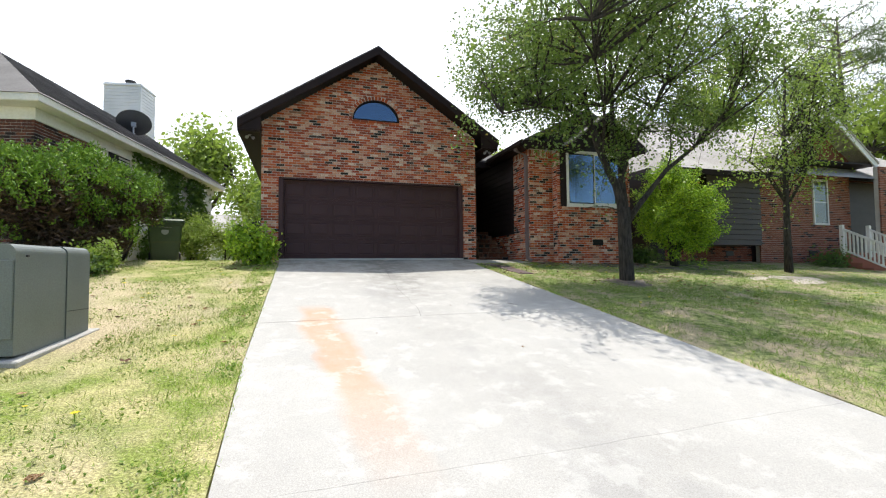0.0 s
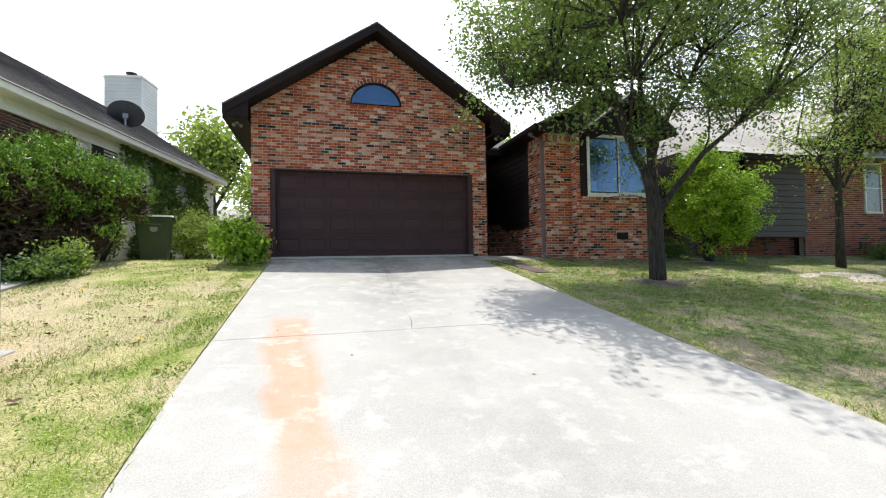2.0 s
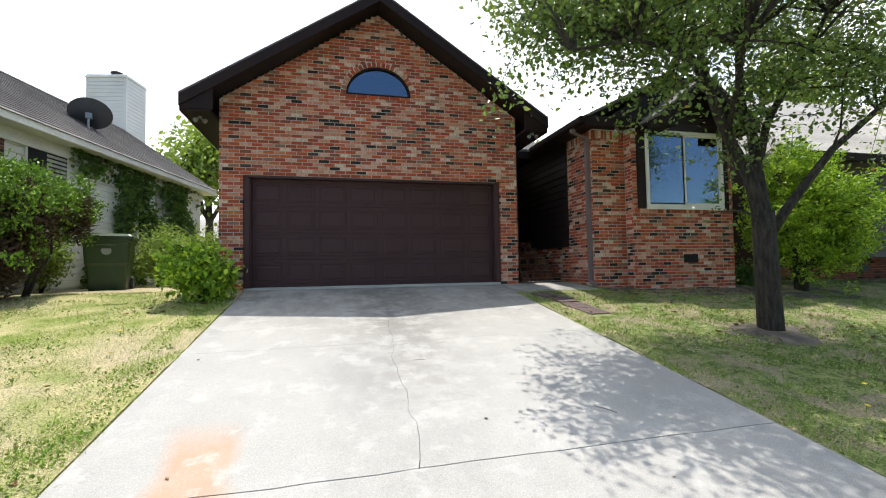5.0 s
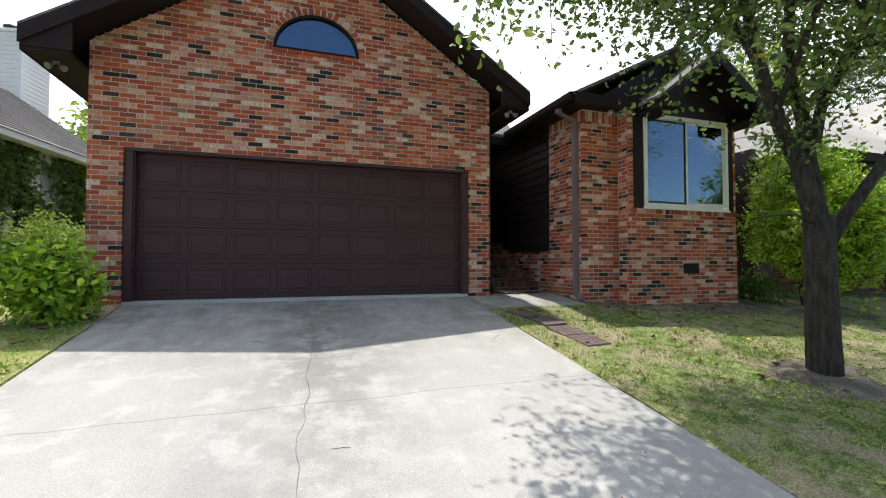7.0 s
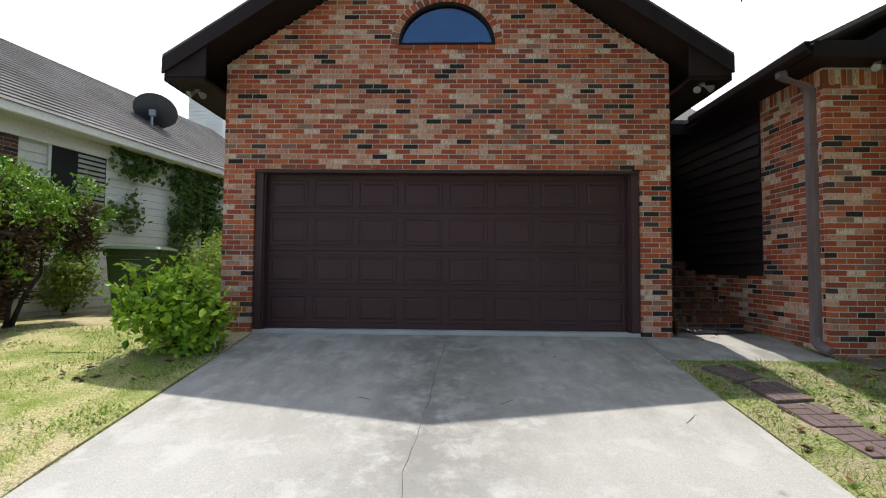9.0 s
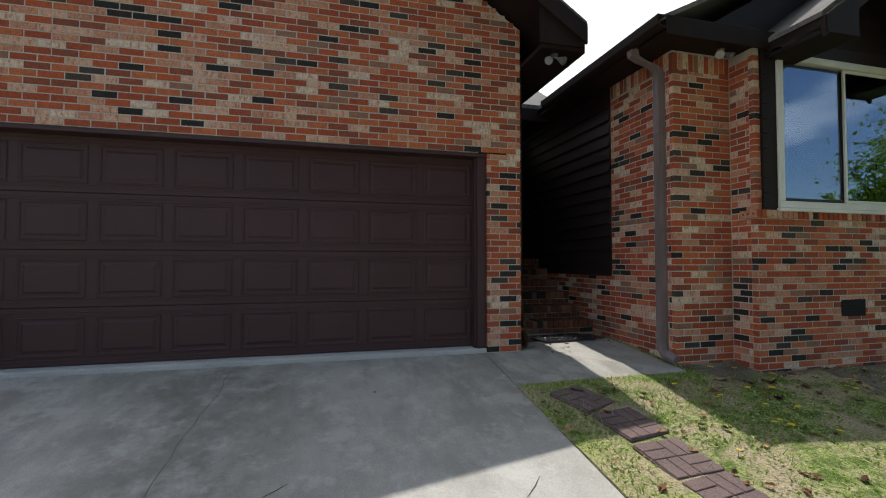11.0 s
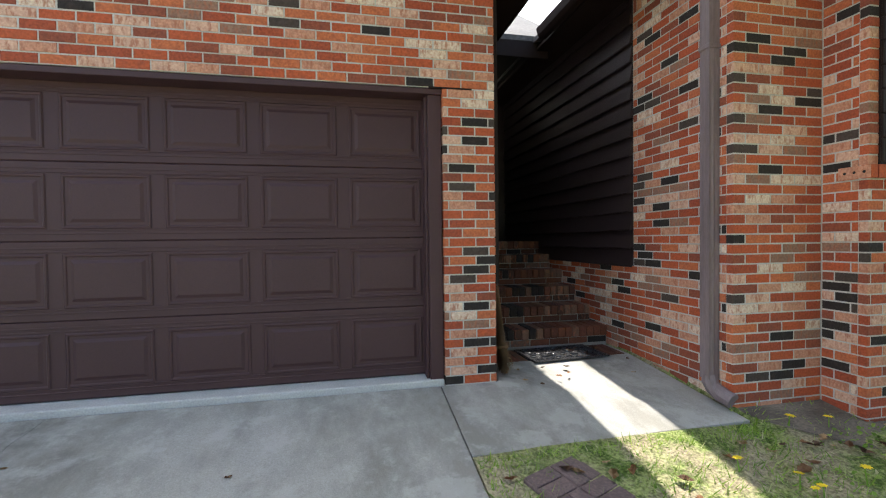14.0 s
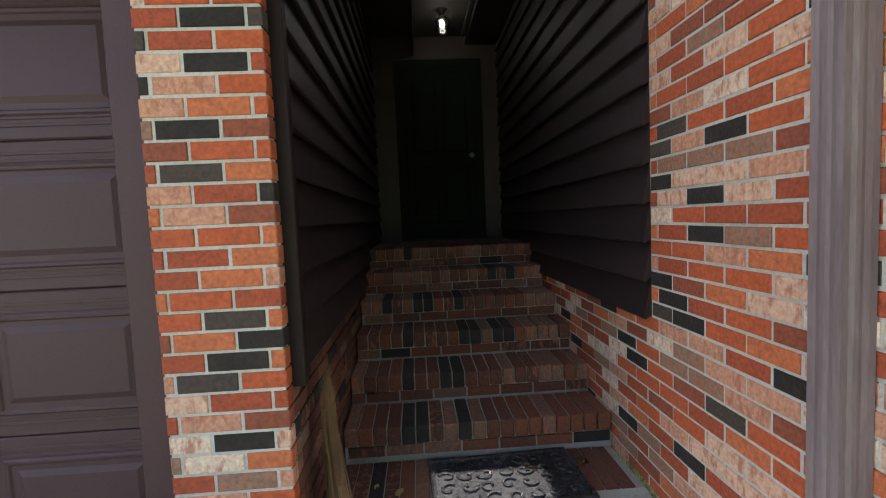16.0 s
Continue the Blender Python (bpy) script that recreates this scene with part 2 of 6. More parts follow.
def concrete():
    m, n, p = tree_of("concrete")
    geo = n.nodes.new("ShaderNodeNewGeometry")
    big, mid, fine = noise_node(n, 0.55, 8, rough=0.62), noise_node(n, 5.5, 10, rough=0.66), noise_node(n, 110, 8, rough=0.7)
    c = mix_node(n, range_node(n, big.outputs["Fac"], 0.35, 0.68), (0.37, 0.357, 0.331), (0.445, 0.431, 0.402))
    c = mix_node(n, range_node(n, mid.outputs["Fac"], 0.47, 0.62, 0.0, 0.3), c, (0.36, 0.35, 0.33))
    c = mix_node(n, 0.45, c, ramp_out(n, fine), "OVERLAY")
    worn = noise_node(n, 1.3, 6, (1.0, 0.35, 1.0))
    c = mix_node(n, range_node(n, worn.outputs["Fac"], 0.56, 0.7, 0.0, 0.35), c, (0.24, 0.24, 0.24))
    sep = n.nodes.new("ShaderNodeSeparateXYZ")
    n.links.new(geo.outputs["Position"], sep.inputs["Vector"])
    wob = noise_node(n, 1.1, 5)

    def calc(op, a, b):
        k = n.nodes.new("ShaderNodeMath")
        k.operation = op
        for i, v in enumerate((a, b)):
            if isinstance(v, (int, float)):
                k.inputs[i].default_value = v
            else:
                n.links.new(v, k.inputs[i])
        return k.outputs[0]

    # rust streak down the drive
    centre = calc("ADD", calc("MULTIPLY", sep.outputs["Y"], -0.10), 0.64)
    off = calc("ABSOLUTE", calc("SUBTRACT", sep.outputs["X"], calc("ADD", centre, calc("MULTIPLY", calc("SUBTRACT", wob.outputs["Fac"], 0.5), 0.5))), 0)
    streak = range_node(n, off, 0.15, 0.27, 1.0, 0.0)
    ends = calc("MULTIPLY", range_node(n, sep.outputs["Y"], 5.9, 6.3, 1.0, 0.0), range_node(n, sep.outputs["Y"], 1.6, 3.4, 0.0, 1.0))
    rust = calc("MULTIPLY", calc("MULTIPLY", streak, ends), range_node(n, mid.outputs["Fac"], 0.3, 0.6, 0.75, 1.0))
    c = mix_node(n, calc("MULTIPLY", rust, 0.62), c, (0.50, 0.265, 0.13))
    # mould and tyre dirt in front of the garage
    grime = calc("MULTIPLY", range_node(n, sep.outputs["Y"], 8.2, 10.6, 0.0, 1.0), range_node(n, noise_node(n, 1.9, 14, (1.0, 0.5, 1.0), rough=0.72).outputs["Fac"], 0.42, 0.60))
    c = mix_node(n, calc("MULTIPLY", grime, 0.7), c, (0.15, 0.141, 0.123))
    speck = range_node(n, noise_node(n, 55, 6, rough=0.6).outputs["Fac"], 0.60, 0.70, 0.0, 0.35)
    c = mix_node(n, speck, c, (0.17, 0.165, 0.155))
    pale = range_node(n, noise_node(n, 3.0, 12, rough=0.7).outputs["Fac"], 0.53, 0.60, 0.0, 0.5)
    c = mix_node(n, pale, c, (0.50, 0.487, 0.46))
    band = range_node(n, calc("ABSOLUTE", calc("SUBTRACT", sep.outputs["X"], calc("ADD", 1.55, calc("MULTIPLY", wob.outputs["Fac"], 0.5))), 0), 0.15, 1.0, 1.0, 0.0)
    band = calc("MULTIPLY", calc("MULTIPLY", band, range_node(n, sep.outputs["Y"], 6.0, 9.6, 0.10, 0.6)), range_node(n, noise_node(n, 3.2, 12, rough=0.68).outputs["Fac"], 0.42, 0.56))
    c = mix_node(n, band, c, (0.095, 0.091, 0.084))
    # mottled olive tint, stronger towards the house
    olive_tint = calc("MULTIPLY", range_node(n, sep.outputs["Y"], 8.0, 10.4, 0.0, 0.28), range_node(n, noise_node(n, 2.4, 10, rough=0.7).outputs["Fac"], 0.35, 0.62, 0.45, 1.0))
    c = mix_node(n, olive_tint, c, (0.32, 0.305, 0.245))
    n.links.new(c, p.inputs["Base Color"])
    p.inputs["Roughness"].default_value = 0.9
    bump_node(n, p, fine.outputs["Fac"], 0.5, 0.01)
    return m


def lawn_mat():
    m, n, p = tree_of("lawn")
    big, mid, fine = noise_node(n, 0.45, 4), noise_node(n, 2.6, 7), noise_node(n, 60, 6)
    c = mix_node(n, range_node(n, mid.outputs["Fac"], 0.36, 0.62), (0.19, 0.25, 0.045), (0.43, 0.39, 0.18))
    c = mix_node(n, range_node(n, big.outputs["Fac"], 0.44, 0.60, 0.0, 0.8), c, (0.52, 0.42, 0.29))
    c = mix_node(n, 0.7, c, ramp_out(n, fine), "OVERLAY")
    grain = noise_node(n, 22, 9, rough=0.75)
    c = mix_node(n, range_node(n, grain.outputs["Fac"], 0.54, 0.64, 0.0, 0.5), c, (0.13, 0.12, 0.04))
    straw = noise_node(n, 31, 9, rough=0.75)
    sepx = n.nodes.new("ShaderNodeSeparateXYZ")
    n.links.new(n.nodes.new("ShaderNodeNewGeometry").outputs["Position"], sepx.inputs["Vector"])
    # right of the drive: greener turf, with tree shade darkened into its straw
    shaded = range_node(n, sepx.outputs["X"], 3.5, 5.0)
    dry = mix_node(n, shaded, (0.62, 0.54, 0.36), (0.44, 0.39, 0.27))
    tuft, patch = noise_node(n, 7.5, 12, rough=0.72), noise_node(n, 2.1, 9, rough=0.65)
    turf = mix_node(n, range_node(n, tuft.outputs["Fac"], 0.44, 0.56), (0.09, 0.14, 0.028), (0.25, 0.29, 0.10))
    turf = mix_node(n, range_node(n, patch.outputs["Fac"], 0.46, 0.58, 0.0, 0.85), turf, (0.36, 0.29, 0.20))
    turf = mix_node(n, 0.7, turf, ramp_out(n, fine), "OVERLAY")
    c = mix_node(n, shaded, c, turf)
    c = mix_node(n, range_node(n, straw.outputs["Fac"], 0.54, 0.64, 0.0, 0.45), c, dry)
    n.links.new(c, p.inputs["Base Color"])
    p.inputs["Roughness"].default_value, p.inputs["Specular IOR Level"].default_value = 0.95, 0.2
    bump_node(n, p, fine.outputs["Fac"], 0.9, 0.03)
    return m


def leaf_mat(name, stops, through=0.45, rough=0.5):
    m = bpy.data.materials.new(name)
    m.use_nodes = True
    n = m.node_tree
    n.nodes.clear()
    out = n.nodes.new("ShaderNodeOutputMaterial")
    r = ramp_node(n, stops)
    n.links.new(n.nodes.new("ShaderNodeNewGeometry").outputs["Random Per Island"], r.inputs["Fac"])
    p = n.nodes.new("ShaderNodeBsdfPrincipled")
    p.inputs["Roughness"].default_value, p.inputs["Specular IOR Level"].default_value = rough, 0.4
    t = n.nodes.new("ShaderNodeBsdfTranslucent")
    bright = mix_node(n, 0.5, r.outputs["Color"], (0.30, 0.42, 0.05))
    n.links.new(r.outputs["Color"], p.inputs["Base Color"])
    n.links.new(bright, t.inputs["Color"])
    x = n.nodes.new("ShaderNodeMixShader")
    x.inputs["Fac"].default_value = through
    n.links.new(p.outputs["BSDF"], x.inputs[1])
    n.links.new(t.outputs["BSDF"], x.inputs[2])
    n.links.new(x.outputs["Shader"], out.inputs["Surface"])
    return m


def glass_mat(name, tint, ior=1.5, mirror_tint=(1.0, 1.0, 1.0)):
    m, n, p = tree_of(name)
    p.inputs["Base Color"].default_value = (*tint, 1)
    p.inputs["Transmission Weight"].default_value, p.inputs["Roughness"].default_value, p.inputs["IOR"].default_value = 1.0, 0.0, ior
    p.inputs["Specular Tint"].default_value = (*mirror_tint, 1)
    bump_node(n, p, noise_node(n, 1.4, 2).outputs["Fac"], 0.03, 0.02)
    return m


def glow_mat(name, colour, strength):
    m, n, p = tree_of(name)
    p.inputs["Emission Color"].default_value, p.inputs["Emission Strength"].default_value = (*colour, 1), strength
    return m


M_CONCRETE, M_LAWN = concrete(), lawn_mat()
M_LEAF = leaf_mat("tree_leaf", [(0.0, (0.055, 0.105, 0.03)), (0.6, (0.105, 0.18, 0.045)), (0.93, (0.19, 0.28, 0.075)), (0.99, (0.34, 0.40, 0.13)), (1.0, (0.36, 0.20, 0.04))], 0.38, 0.28)
M_SHRUB = leaf_mat("shrub_leaf", [(0.0, (0.13, 0.25, 0.018)), (0.6, (0.29, 0.48, 0.035)), (0.9, (0.48, 0.66, 0.05)), (1.0, (0.64, 0.78, 0.08))], 0.26, 0.34)
M_HEDGE = leaf_mat("hedge_leaf", [(0.0, (0.07, 0.15, 0.015)), (0.6, (0.16, 0.31, 0.024)), (1.0, (0.28, 0.44, 0.04))], 0.12)
M_DEAD = leaf_mat("dead_twig", [(0.0, (0.04, 0.025, 0.016)), (1.0, (0.12, 0.07, 0.042))], 0.08)
M_IVY = leaf_mat("ivy_leaf", [(0.0, (0.05, 0.11, 0.028)), (1.0, (0.12, 0.21, 0.05))], 0.35)
M_PALE = leaf_mat("pale_leaf", [(0.0, (0.17, 0.27, 0.045)), (0.7, (0.28, 0.38, 0.08)), (1.0, (0.45, 0.50, 0.22))], 0.5)
M_FAR = leaf_mat("far_leaf", [(0.0, (0.13, 0.20, 0.04)), (1.0, (0.30, 0.39, 0.09))], 0.55)
M_PINE = leaf_mat("pine_needle", [(0.0, (0.035, 0.06, 0.03)), (1.0, (0.07, 0.11, 0.05))], 0.25)
M_GRASS = leaf_mat("grass_blade", [(0.0, (0.12, 0.19, 0.025)), (0.42, (0.25, 0.33, 0.05)), (0.62, (0.42, 0.40, 0.17)), (1.0, (0.68, 0.59, 0.41))], 0.28)
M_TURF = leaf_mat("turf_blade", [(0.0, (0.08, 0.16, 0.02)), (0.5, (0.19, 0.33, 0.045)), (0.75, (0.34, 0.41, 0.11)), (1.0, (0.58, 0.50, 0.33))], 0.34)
M_EDGE = leaf_mat("edge_blade", [(0.0, (0.17, 0.32, 0.03)), (0.7, (0.32, 0.50, 0.06)), (1.0, (0.52, 0.54, 0.18))], 0.4)
M_LITTER = leaf_mat("dry_leaf", [(0.0, (0.10, 0.045, 0.02)), (0.6, (0.24, 0.12, 0.05)), (1.0, (0.42, 0.30, 0.17))], 0.15)
M_YELLOW = surf("dandelion_yellow", (0.75, 0.55, 0.01), (0.85, 0.66, 0.03), 9, 90, 0.7, 0.2)
# blue specular tint paints a deeper blue sky into the reflection
M_GLASS = glass_mat("window_glass", (0.55, 0.62, 0.66), 2.4, (0.58, 0.77, 1.0))
M_PLAIN_GLASS = glass_mat("plain_glass", (0.8, 0.84, 0.84), 1.45)
M_BULB_GLASS = glass_mat("lamp_glass", (0.95, 0.95, 0.93), 1.3)
M_GLOW = glow_mat("lamp_bulb", (1.0, 0.93, 0.82), 7.0)


# ---- helpers for building ----
def mesh_from(name, verts, faces, material, parent=None, label="", smooth=False):
    me = bpy.data.meshes.new(name)
    me.from_pydata([tuple(map(float, v)) for v in verts], [], faces)
    me.materials.append(material)
    if smooth:
        me.polygons.foreach_set("use_smooth", [True] * len(me.polygons))
    me.update()
    ob = new(name, me)
    if parent:
        ob.parent = parent
    if label:
        ob["label"] = label
    return ob


def part(name, bm, material, parent=None, label="", smooth=False):
    me = bpy.data.meshes.new(name)
    bmesh.ops.recalc_face_normals(bm, faces=bm.faces)
    bm.to_mesh(me)
    bm.free()
    me.materials.append(material)
    if smooth:
        me.polygons.foreach_set("use_smooth", [True] * len(me.polygons))
    ob = new(name, me)
    if parent:
        ob.parent = parent
    if label:
        ob["label"] = label
    return ob


def add_box(bm, x0, x1, y0, y1, z0, z1, m=None):
    v = [bm.verts.new((x, y, z)) for z in (z0, z1) for y in (y0, y1) for x in (x0, x1)]
    for f in ((0, 2, 3, 1), (4, 5, 7, 6), (0, 1, 5, 4), (1, 3, 7, 5), (3, 2, 6, 7), (2, 0, 4, 6)):
        bm.faces.new([v[i] for i in f])
    if m:
        bmesh.ops.transform(bm, matrix=m, verts=v)
    return v


def block(name, dims, material, parent=None, label="", bevel=0.004, m=None):
    """A box with softened edges: x0, x1, y0, y1, z0, z1."""
    bm = bmesh.new()
    add_box(bm, *dims)
    if bevel:
        bmesh.ops.bevel(bm, geom=bm.edges[:], offset=bevel, segments=1, affect="EDGES")
    if m:
        bmesh.ops.transform(bm, matrix=m, verts=bm.verts[:])
    return part(name, bm, material, parent, label)


def prism(name, outline, y0, y1, material, parent=None, label="", axis="y", m=None):
    """A flat outline of (a, z) pairs drawn out along y (a is x) or along x (a is y)."""
    bm = bmesh.new()
    rings = []
    for d in (y0, y1):
        rings.append([bm.verts.new((a, d, z) if axis == "y" else (d, a, z)) for a, z in outline])
    n = len(outline)
    bm.faces.new(rings[0])
    bm.faces.new(rings[1][::-1])
    for i in range(n):
        bm.faces.new((rings[0][i], rings[0][(i + 1) % n], rings[1][(i + 1) % n], rings[1][i]))
    if m:
        bmesh.ops.transform(bm, matrix=m, verts=bm.verts[:])
    return part(name, bm, material, parent, label)


def tube_into(bm, points, radii, sides=8):
    """A tapered tube through the points, into bm."""
    rings = []
    pts = [Vector(p) for p in points]
    for i, (p, r) in enumerate(zip(pts, radii)):
        d = (pts[min(i + 1, len(pts) - 1)] - pts[max(i - 1, 0)]).normalized()
        side = d.cross(Vector((0.31, 0.95, 0.05))).normalized()
        up = d.cross(side)
        rings.append([bm.verts.new(p + (side * math.cos(a) + up * math.sin(a)) * r) for a in (2 * math.pi * k / sides for k in range(sides))])
    for a, b in zip(rings, rings[1:]):
        for k in range(sides):
            bm.faces.new((a[k], a[(k + 1) % sides], b[(k + 1) % sides], b[k]))
    bm.faces.new(rings[0][::-1])
    bm.faces.new(rings[-1])


def thing(name, label, category, group="", at=(0, 0, 0)):
    ob = new(name)
    ob.location = at
    return tagged(ob, label, category, group)


def structure(ob, label, category):
    return tagged(ob, label, category, "", "structure")


# ---- bricks ----
BL, BH, JOINT, DEEP = 0.2032, 0.0678, 0.010, 0.055


def brick_shape(w, h, c=0.003):
    v = [(0, DEEP, 0), (w, DEEP, 0), (w, DEEP, h), (0, DEEP, h), (0, c, 0), (w, c, 0), (w, c, h), (0, c, h), (c, 0, c), (w - c, 0, c), (w - c, 0, h - c), (c, 0, h - c)]
    f = [(0, 1, 5, 4), (1, 2, 6, 5), (2, 3, 7, 6), (3, 0, 4, 7), (4, 5, 9, 8), (5, 6, 10, 9), (6, 7, 11, 10), (7, 4, 8, 11), (8, 9, 10, 11)]
    return v, f


SHARED = {}


def brick_mesh(w, h, material):
    key = (round(w, 3), round(h, 3), material.name)
    if key not in SHARED:
        me = bpy.data.meshes.new("brick")
        v, f = brick_shape(w, h)
        me.from_pydata(v, [], f)
        me.materials.append(material)
        SHARED[key] = me
    return SHARED[key]


def courses(spans, z0, z1, length=BL, height=BH, shift=0.0):
    """Bricks in running bond inside spans(z), a list of (u0, u1): rows of u0, u1, z0, z1."""
    out = []
    for k in range(int((z1 - z0) / height + 0.5)):
        z = z0 + k * height
        start = shift + (length / 2 if k % 2 else 0.0)
        for a, b in spans(z + height / 2):
            u = a
            while u < b - 0.02:
                e = start + math.floor((u - start) / length + 1 + 1e-6) * length
                if b - e < 0.035:
                    e = b
                e = min(e, b)
                if e - u > 0.03:
                    out.append((u + (0.001 if u == a else JOINT / 2), e - (0.001 if e == b else JOINT / 2), z + JOINT / 2, z + height - JOINT / 2))
                u = e
    return out


def lay(parent, origin, normal, rows, singles, m_single, m_joined, name="brick"):
    """Lay bricks on a wall face. singles(u, z) picks those that are objects of their own."""
    n = Vector(normal)
    u = Vector((0, 0, 1)).cross(n)
    frame_m = Matrix((( u.x, -n.x, 0, origin[0]), (u.y, -n.y, 0, origin[1]), (u.z, -n.z, 1, origin[2]), (0, 0, 0, 1)))
    verts, faces, count = [], [], 0
    rng = random.Random(len(rows))
    for a, b, c, d in rows:
        proud = rng.uniform(-0.0025, 0.0025)
        if count < 300 and singles((a + b) / 2, (c + d) / 2):
            ob = new(name, brick_mesh(b - a, d - c, m_single))
            ob.parent = parent
            ob.matrix_basis = frame_m @ pose(a, proud, c, 0, 0, rng.uniform(-0.25, 0.25))
            count += 1
        else:
            v, f = brick_shape(b - a, d - c)
            k = len(verts)
            verts += [frame_m @ Vector((a + x, y + proud, c + z)) for x, y, z in v]
            faces += [tuple(i + k for i in q) for q in f]
    if verts:
        tagged(mesh_from("brickwork", verts, faces, m_joined, parent), kind="stuff")


def never(u, z):
    return False


# ---- the lie of the land ----
def ground_z(x, y):
    z = 0.93 - 0.152 * (11.45 - y) if y < 11.45 else 0.93 + 0.004 * (y - 11.45)
    if y < -4.5:
        z = 0.93 - 0.152 * 15.95 - 0.03 * (-4.5 - y)
    if y < -9:
        z = -1.63 + 0.0 * y
    if x > 6.6:
        z -= 0.011 * min(x - 6.6, 13) * max(0.0, min(1.0, (y + 2) / 8))
    return z


DRIVE_L, DRIVE_R = -0.67, 4.34
FRONT_Y = 11.45


def edge_shift(y):
    """The lawn creeps over the drive's edge towards the street."""
    return 0.03 * max(0.0, min(5.0, 4.0 - y))


def make_ground():
    xs = sorted({-400, -150, -60, -30, -20, -14, -10, *[x * 0.5 for x in range(-16, -1)], DRIVE_L - 0.01, DRIVE_L, DRIVE_R, DRIVE_R + 0.01, *[4.75 + 0.5 * k for k in range(34)], 6.21, 6.23, 26, 32, 60, 150, 400})
    ys = sorted({-400, -150, -60, -30, -20, -14, -9.5, *[y * 0.5 for y in range(-16, 23)], 10.64, 10.65, 11.45, 12, 13, 15, 18, 24, 35, 60, 150, 400})
    verts, faces = [], []
    rng = random.Random(4)
    for y in ys:
        for x in xs:
            in_drive = DRIVE_L <= x <= DRIVE_R and y <= FRONT_Y
            in_walk = DRIVE_R <= x <= 6.21 and y > 10.645
            shift = edge_shift(y) if DRIVE_L - 0.02 < x < DRIVE_L + 0.01 else 0.0
            bump = 0.0 if abs(x) > 20 else rng.uniform(-0.018, 0.018)
            verts.append((x + shift, y, ground_z(x, y) + (-0.14 if in_drive or in_walk else 0.0 + bump)))
    w = len(xs)
    for j in range(len(ys) - 1):
        for i in range(w - 1):
            k = j * w + i
            faces.append((k, k + 1, k + w + 1, k + w))
    return mesh_from("ground", verts, faces, M_LAWN)


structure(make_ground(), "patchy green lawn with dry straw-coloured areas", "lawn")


def slope_slab(name, outline, material, parent, thick=0.12, lift=0.0):
    """A slab whose top follows the ground; outline of (x, y)."""
    bm = bmesh.new()
    top = [bm.verts.new((x, y, 0.93 - 0.152 * (FRONT_Y - min(y, FRONT_Y)) + lift)) for x, y in outline]
    low = [bm.verts.new((v.co.x, v.co.y, v.co.z - thick)) for v in top]
    bm.faces.new(top)
    bm.faces.new(low[::-1])
    n = len(top)
    for i in range(n):
        bm.faces.new((top[i], low[i], low[(i + 1) % n], top[(i + 1) % n]))
    bmesh.ops.bevel(bm, geom=[e for e in bm.edges if all(v in set(top) for v in e.verts)], offset=0.003, segments=1, affect="EDGES")
    return part(name, bm, material, parent)


def wobble(a, b, seed, amp=0.02, steps=24):
    rng = random.Random(seed)
    off = 0.0
    out = []
    for i in range(steps + 1):
        f = i / steps
        off = off * 0.7 + rng.uniform(-amp, amp)
        k = 0 if i in (0, steps) else 1
        out.append((a[0] + (b[0] - a[0]) * f + off * k * (abs(b[1] - a[1]) > abs(b[0] - a[0])), a[1] + (b[1] - a[1]) * f + off * k * (abs(b[0] - a[0]) >= abs(b[1] - a[1]))))
    return out


drive = structure(new("driveway"), "pale worn concrete driveway with cracks and a rust streak", "driveway")
gap = 0.005
line_a = wobble((DRIVE_L, 5.38), (DRIVE_R, 5.42), 3, 0.010)
line_b = wobble((DRIVE_L + edge_shift(1.84), 1.84), (DRIVE_R, 1.92), 7, 0.012)
line_c = wobble((DRIVE_L, 7.95), (DRIVE_R, 8.05), 9, 0.02, 30)
crack_a = wobble((1.47, 5.40), (1.62, 8.0), 5, 0.03, 22)
crack_b = wobble((1.62, 8.0), (1.86, FRONT_Y), 6, 0.03, 26)
left_a, right_a = [q for q in line_a if q[0] < 1.40], [q for q in line_a if q[0] > 1.54]
slope_slab("concrete_slab", [(DRIVE_L + 0.15, -6.5), (DRIVE_R, -6.5)] + [(x, y - 0.001) for x, y in reversed(line_b)] + [(DRIVE_L + 0.15, -1.0)], M_CONCRETE, drive)
slope_slab("concrete_slab", [(x, y + 0.001) for x, y in line_b] + [(x, y - gap) for x, y in reversed(line_a)] + [(DRIVE_L, 4.0)], M_CONCRETE, drive)
hair = 0.002
left_c, right_c = [q for q in line_c if q[0] < 1.55], [q for q in line_c if q[0] > 1.69]
slope_slab("concrete_slab", [(x, y + gap) for x, y in left_a] + [(1.467, 5.40 + gap)] + [(x - hair, y) for x, y in crack_a[1:-1]] + [(1.618, 8.0 - hair)] + [(x, y - hair) for x, y in reversed(left_c)], M_CONCRETE, drive)
slope_slab("concrete_slab", [(1.473, 5.40 + gap)] + [(x, y + gap) for x, y in right_a] + [(x, y - hair) for x, y in reversed(right_c)] + [(1.622, 8.0 - hair)] + [(x + hair, y) for x, y in reversed(crack_a[1:-1])], M_CONCRETE, drive)
slope_slab("concrete_slab", [(x, y + hair) for x, y in left_c] + [(1.618, 8.0 + hair)] + [(x - hair, y) for x, y in crack_b[1:]] + [(DRIVE_L, FRONT_Y)], M_CONCRETE, drive)
slope_slab("concrete_slab", [(1.622, 8.0 + hair)] + [(x, y + hair) for x, y in right_c] + [(DRIVE_R, FRONT_Y)] + [(x + hair, y) for x, y in reversed(crack_b[1:])], M_CONCRETE, drive)
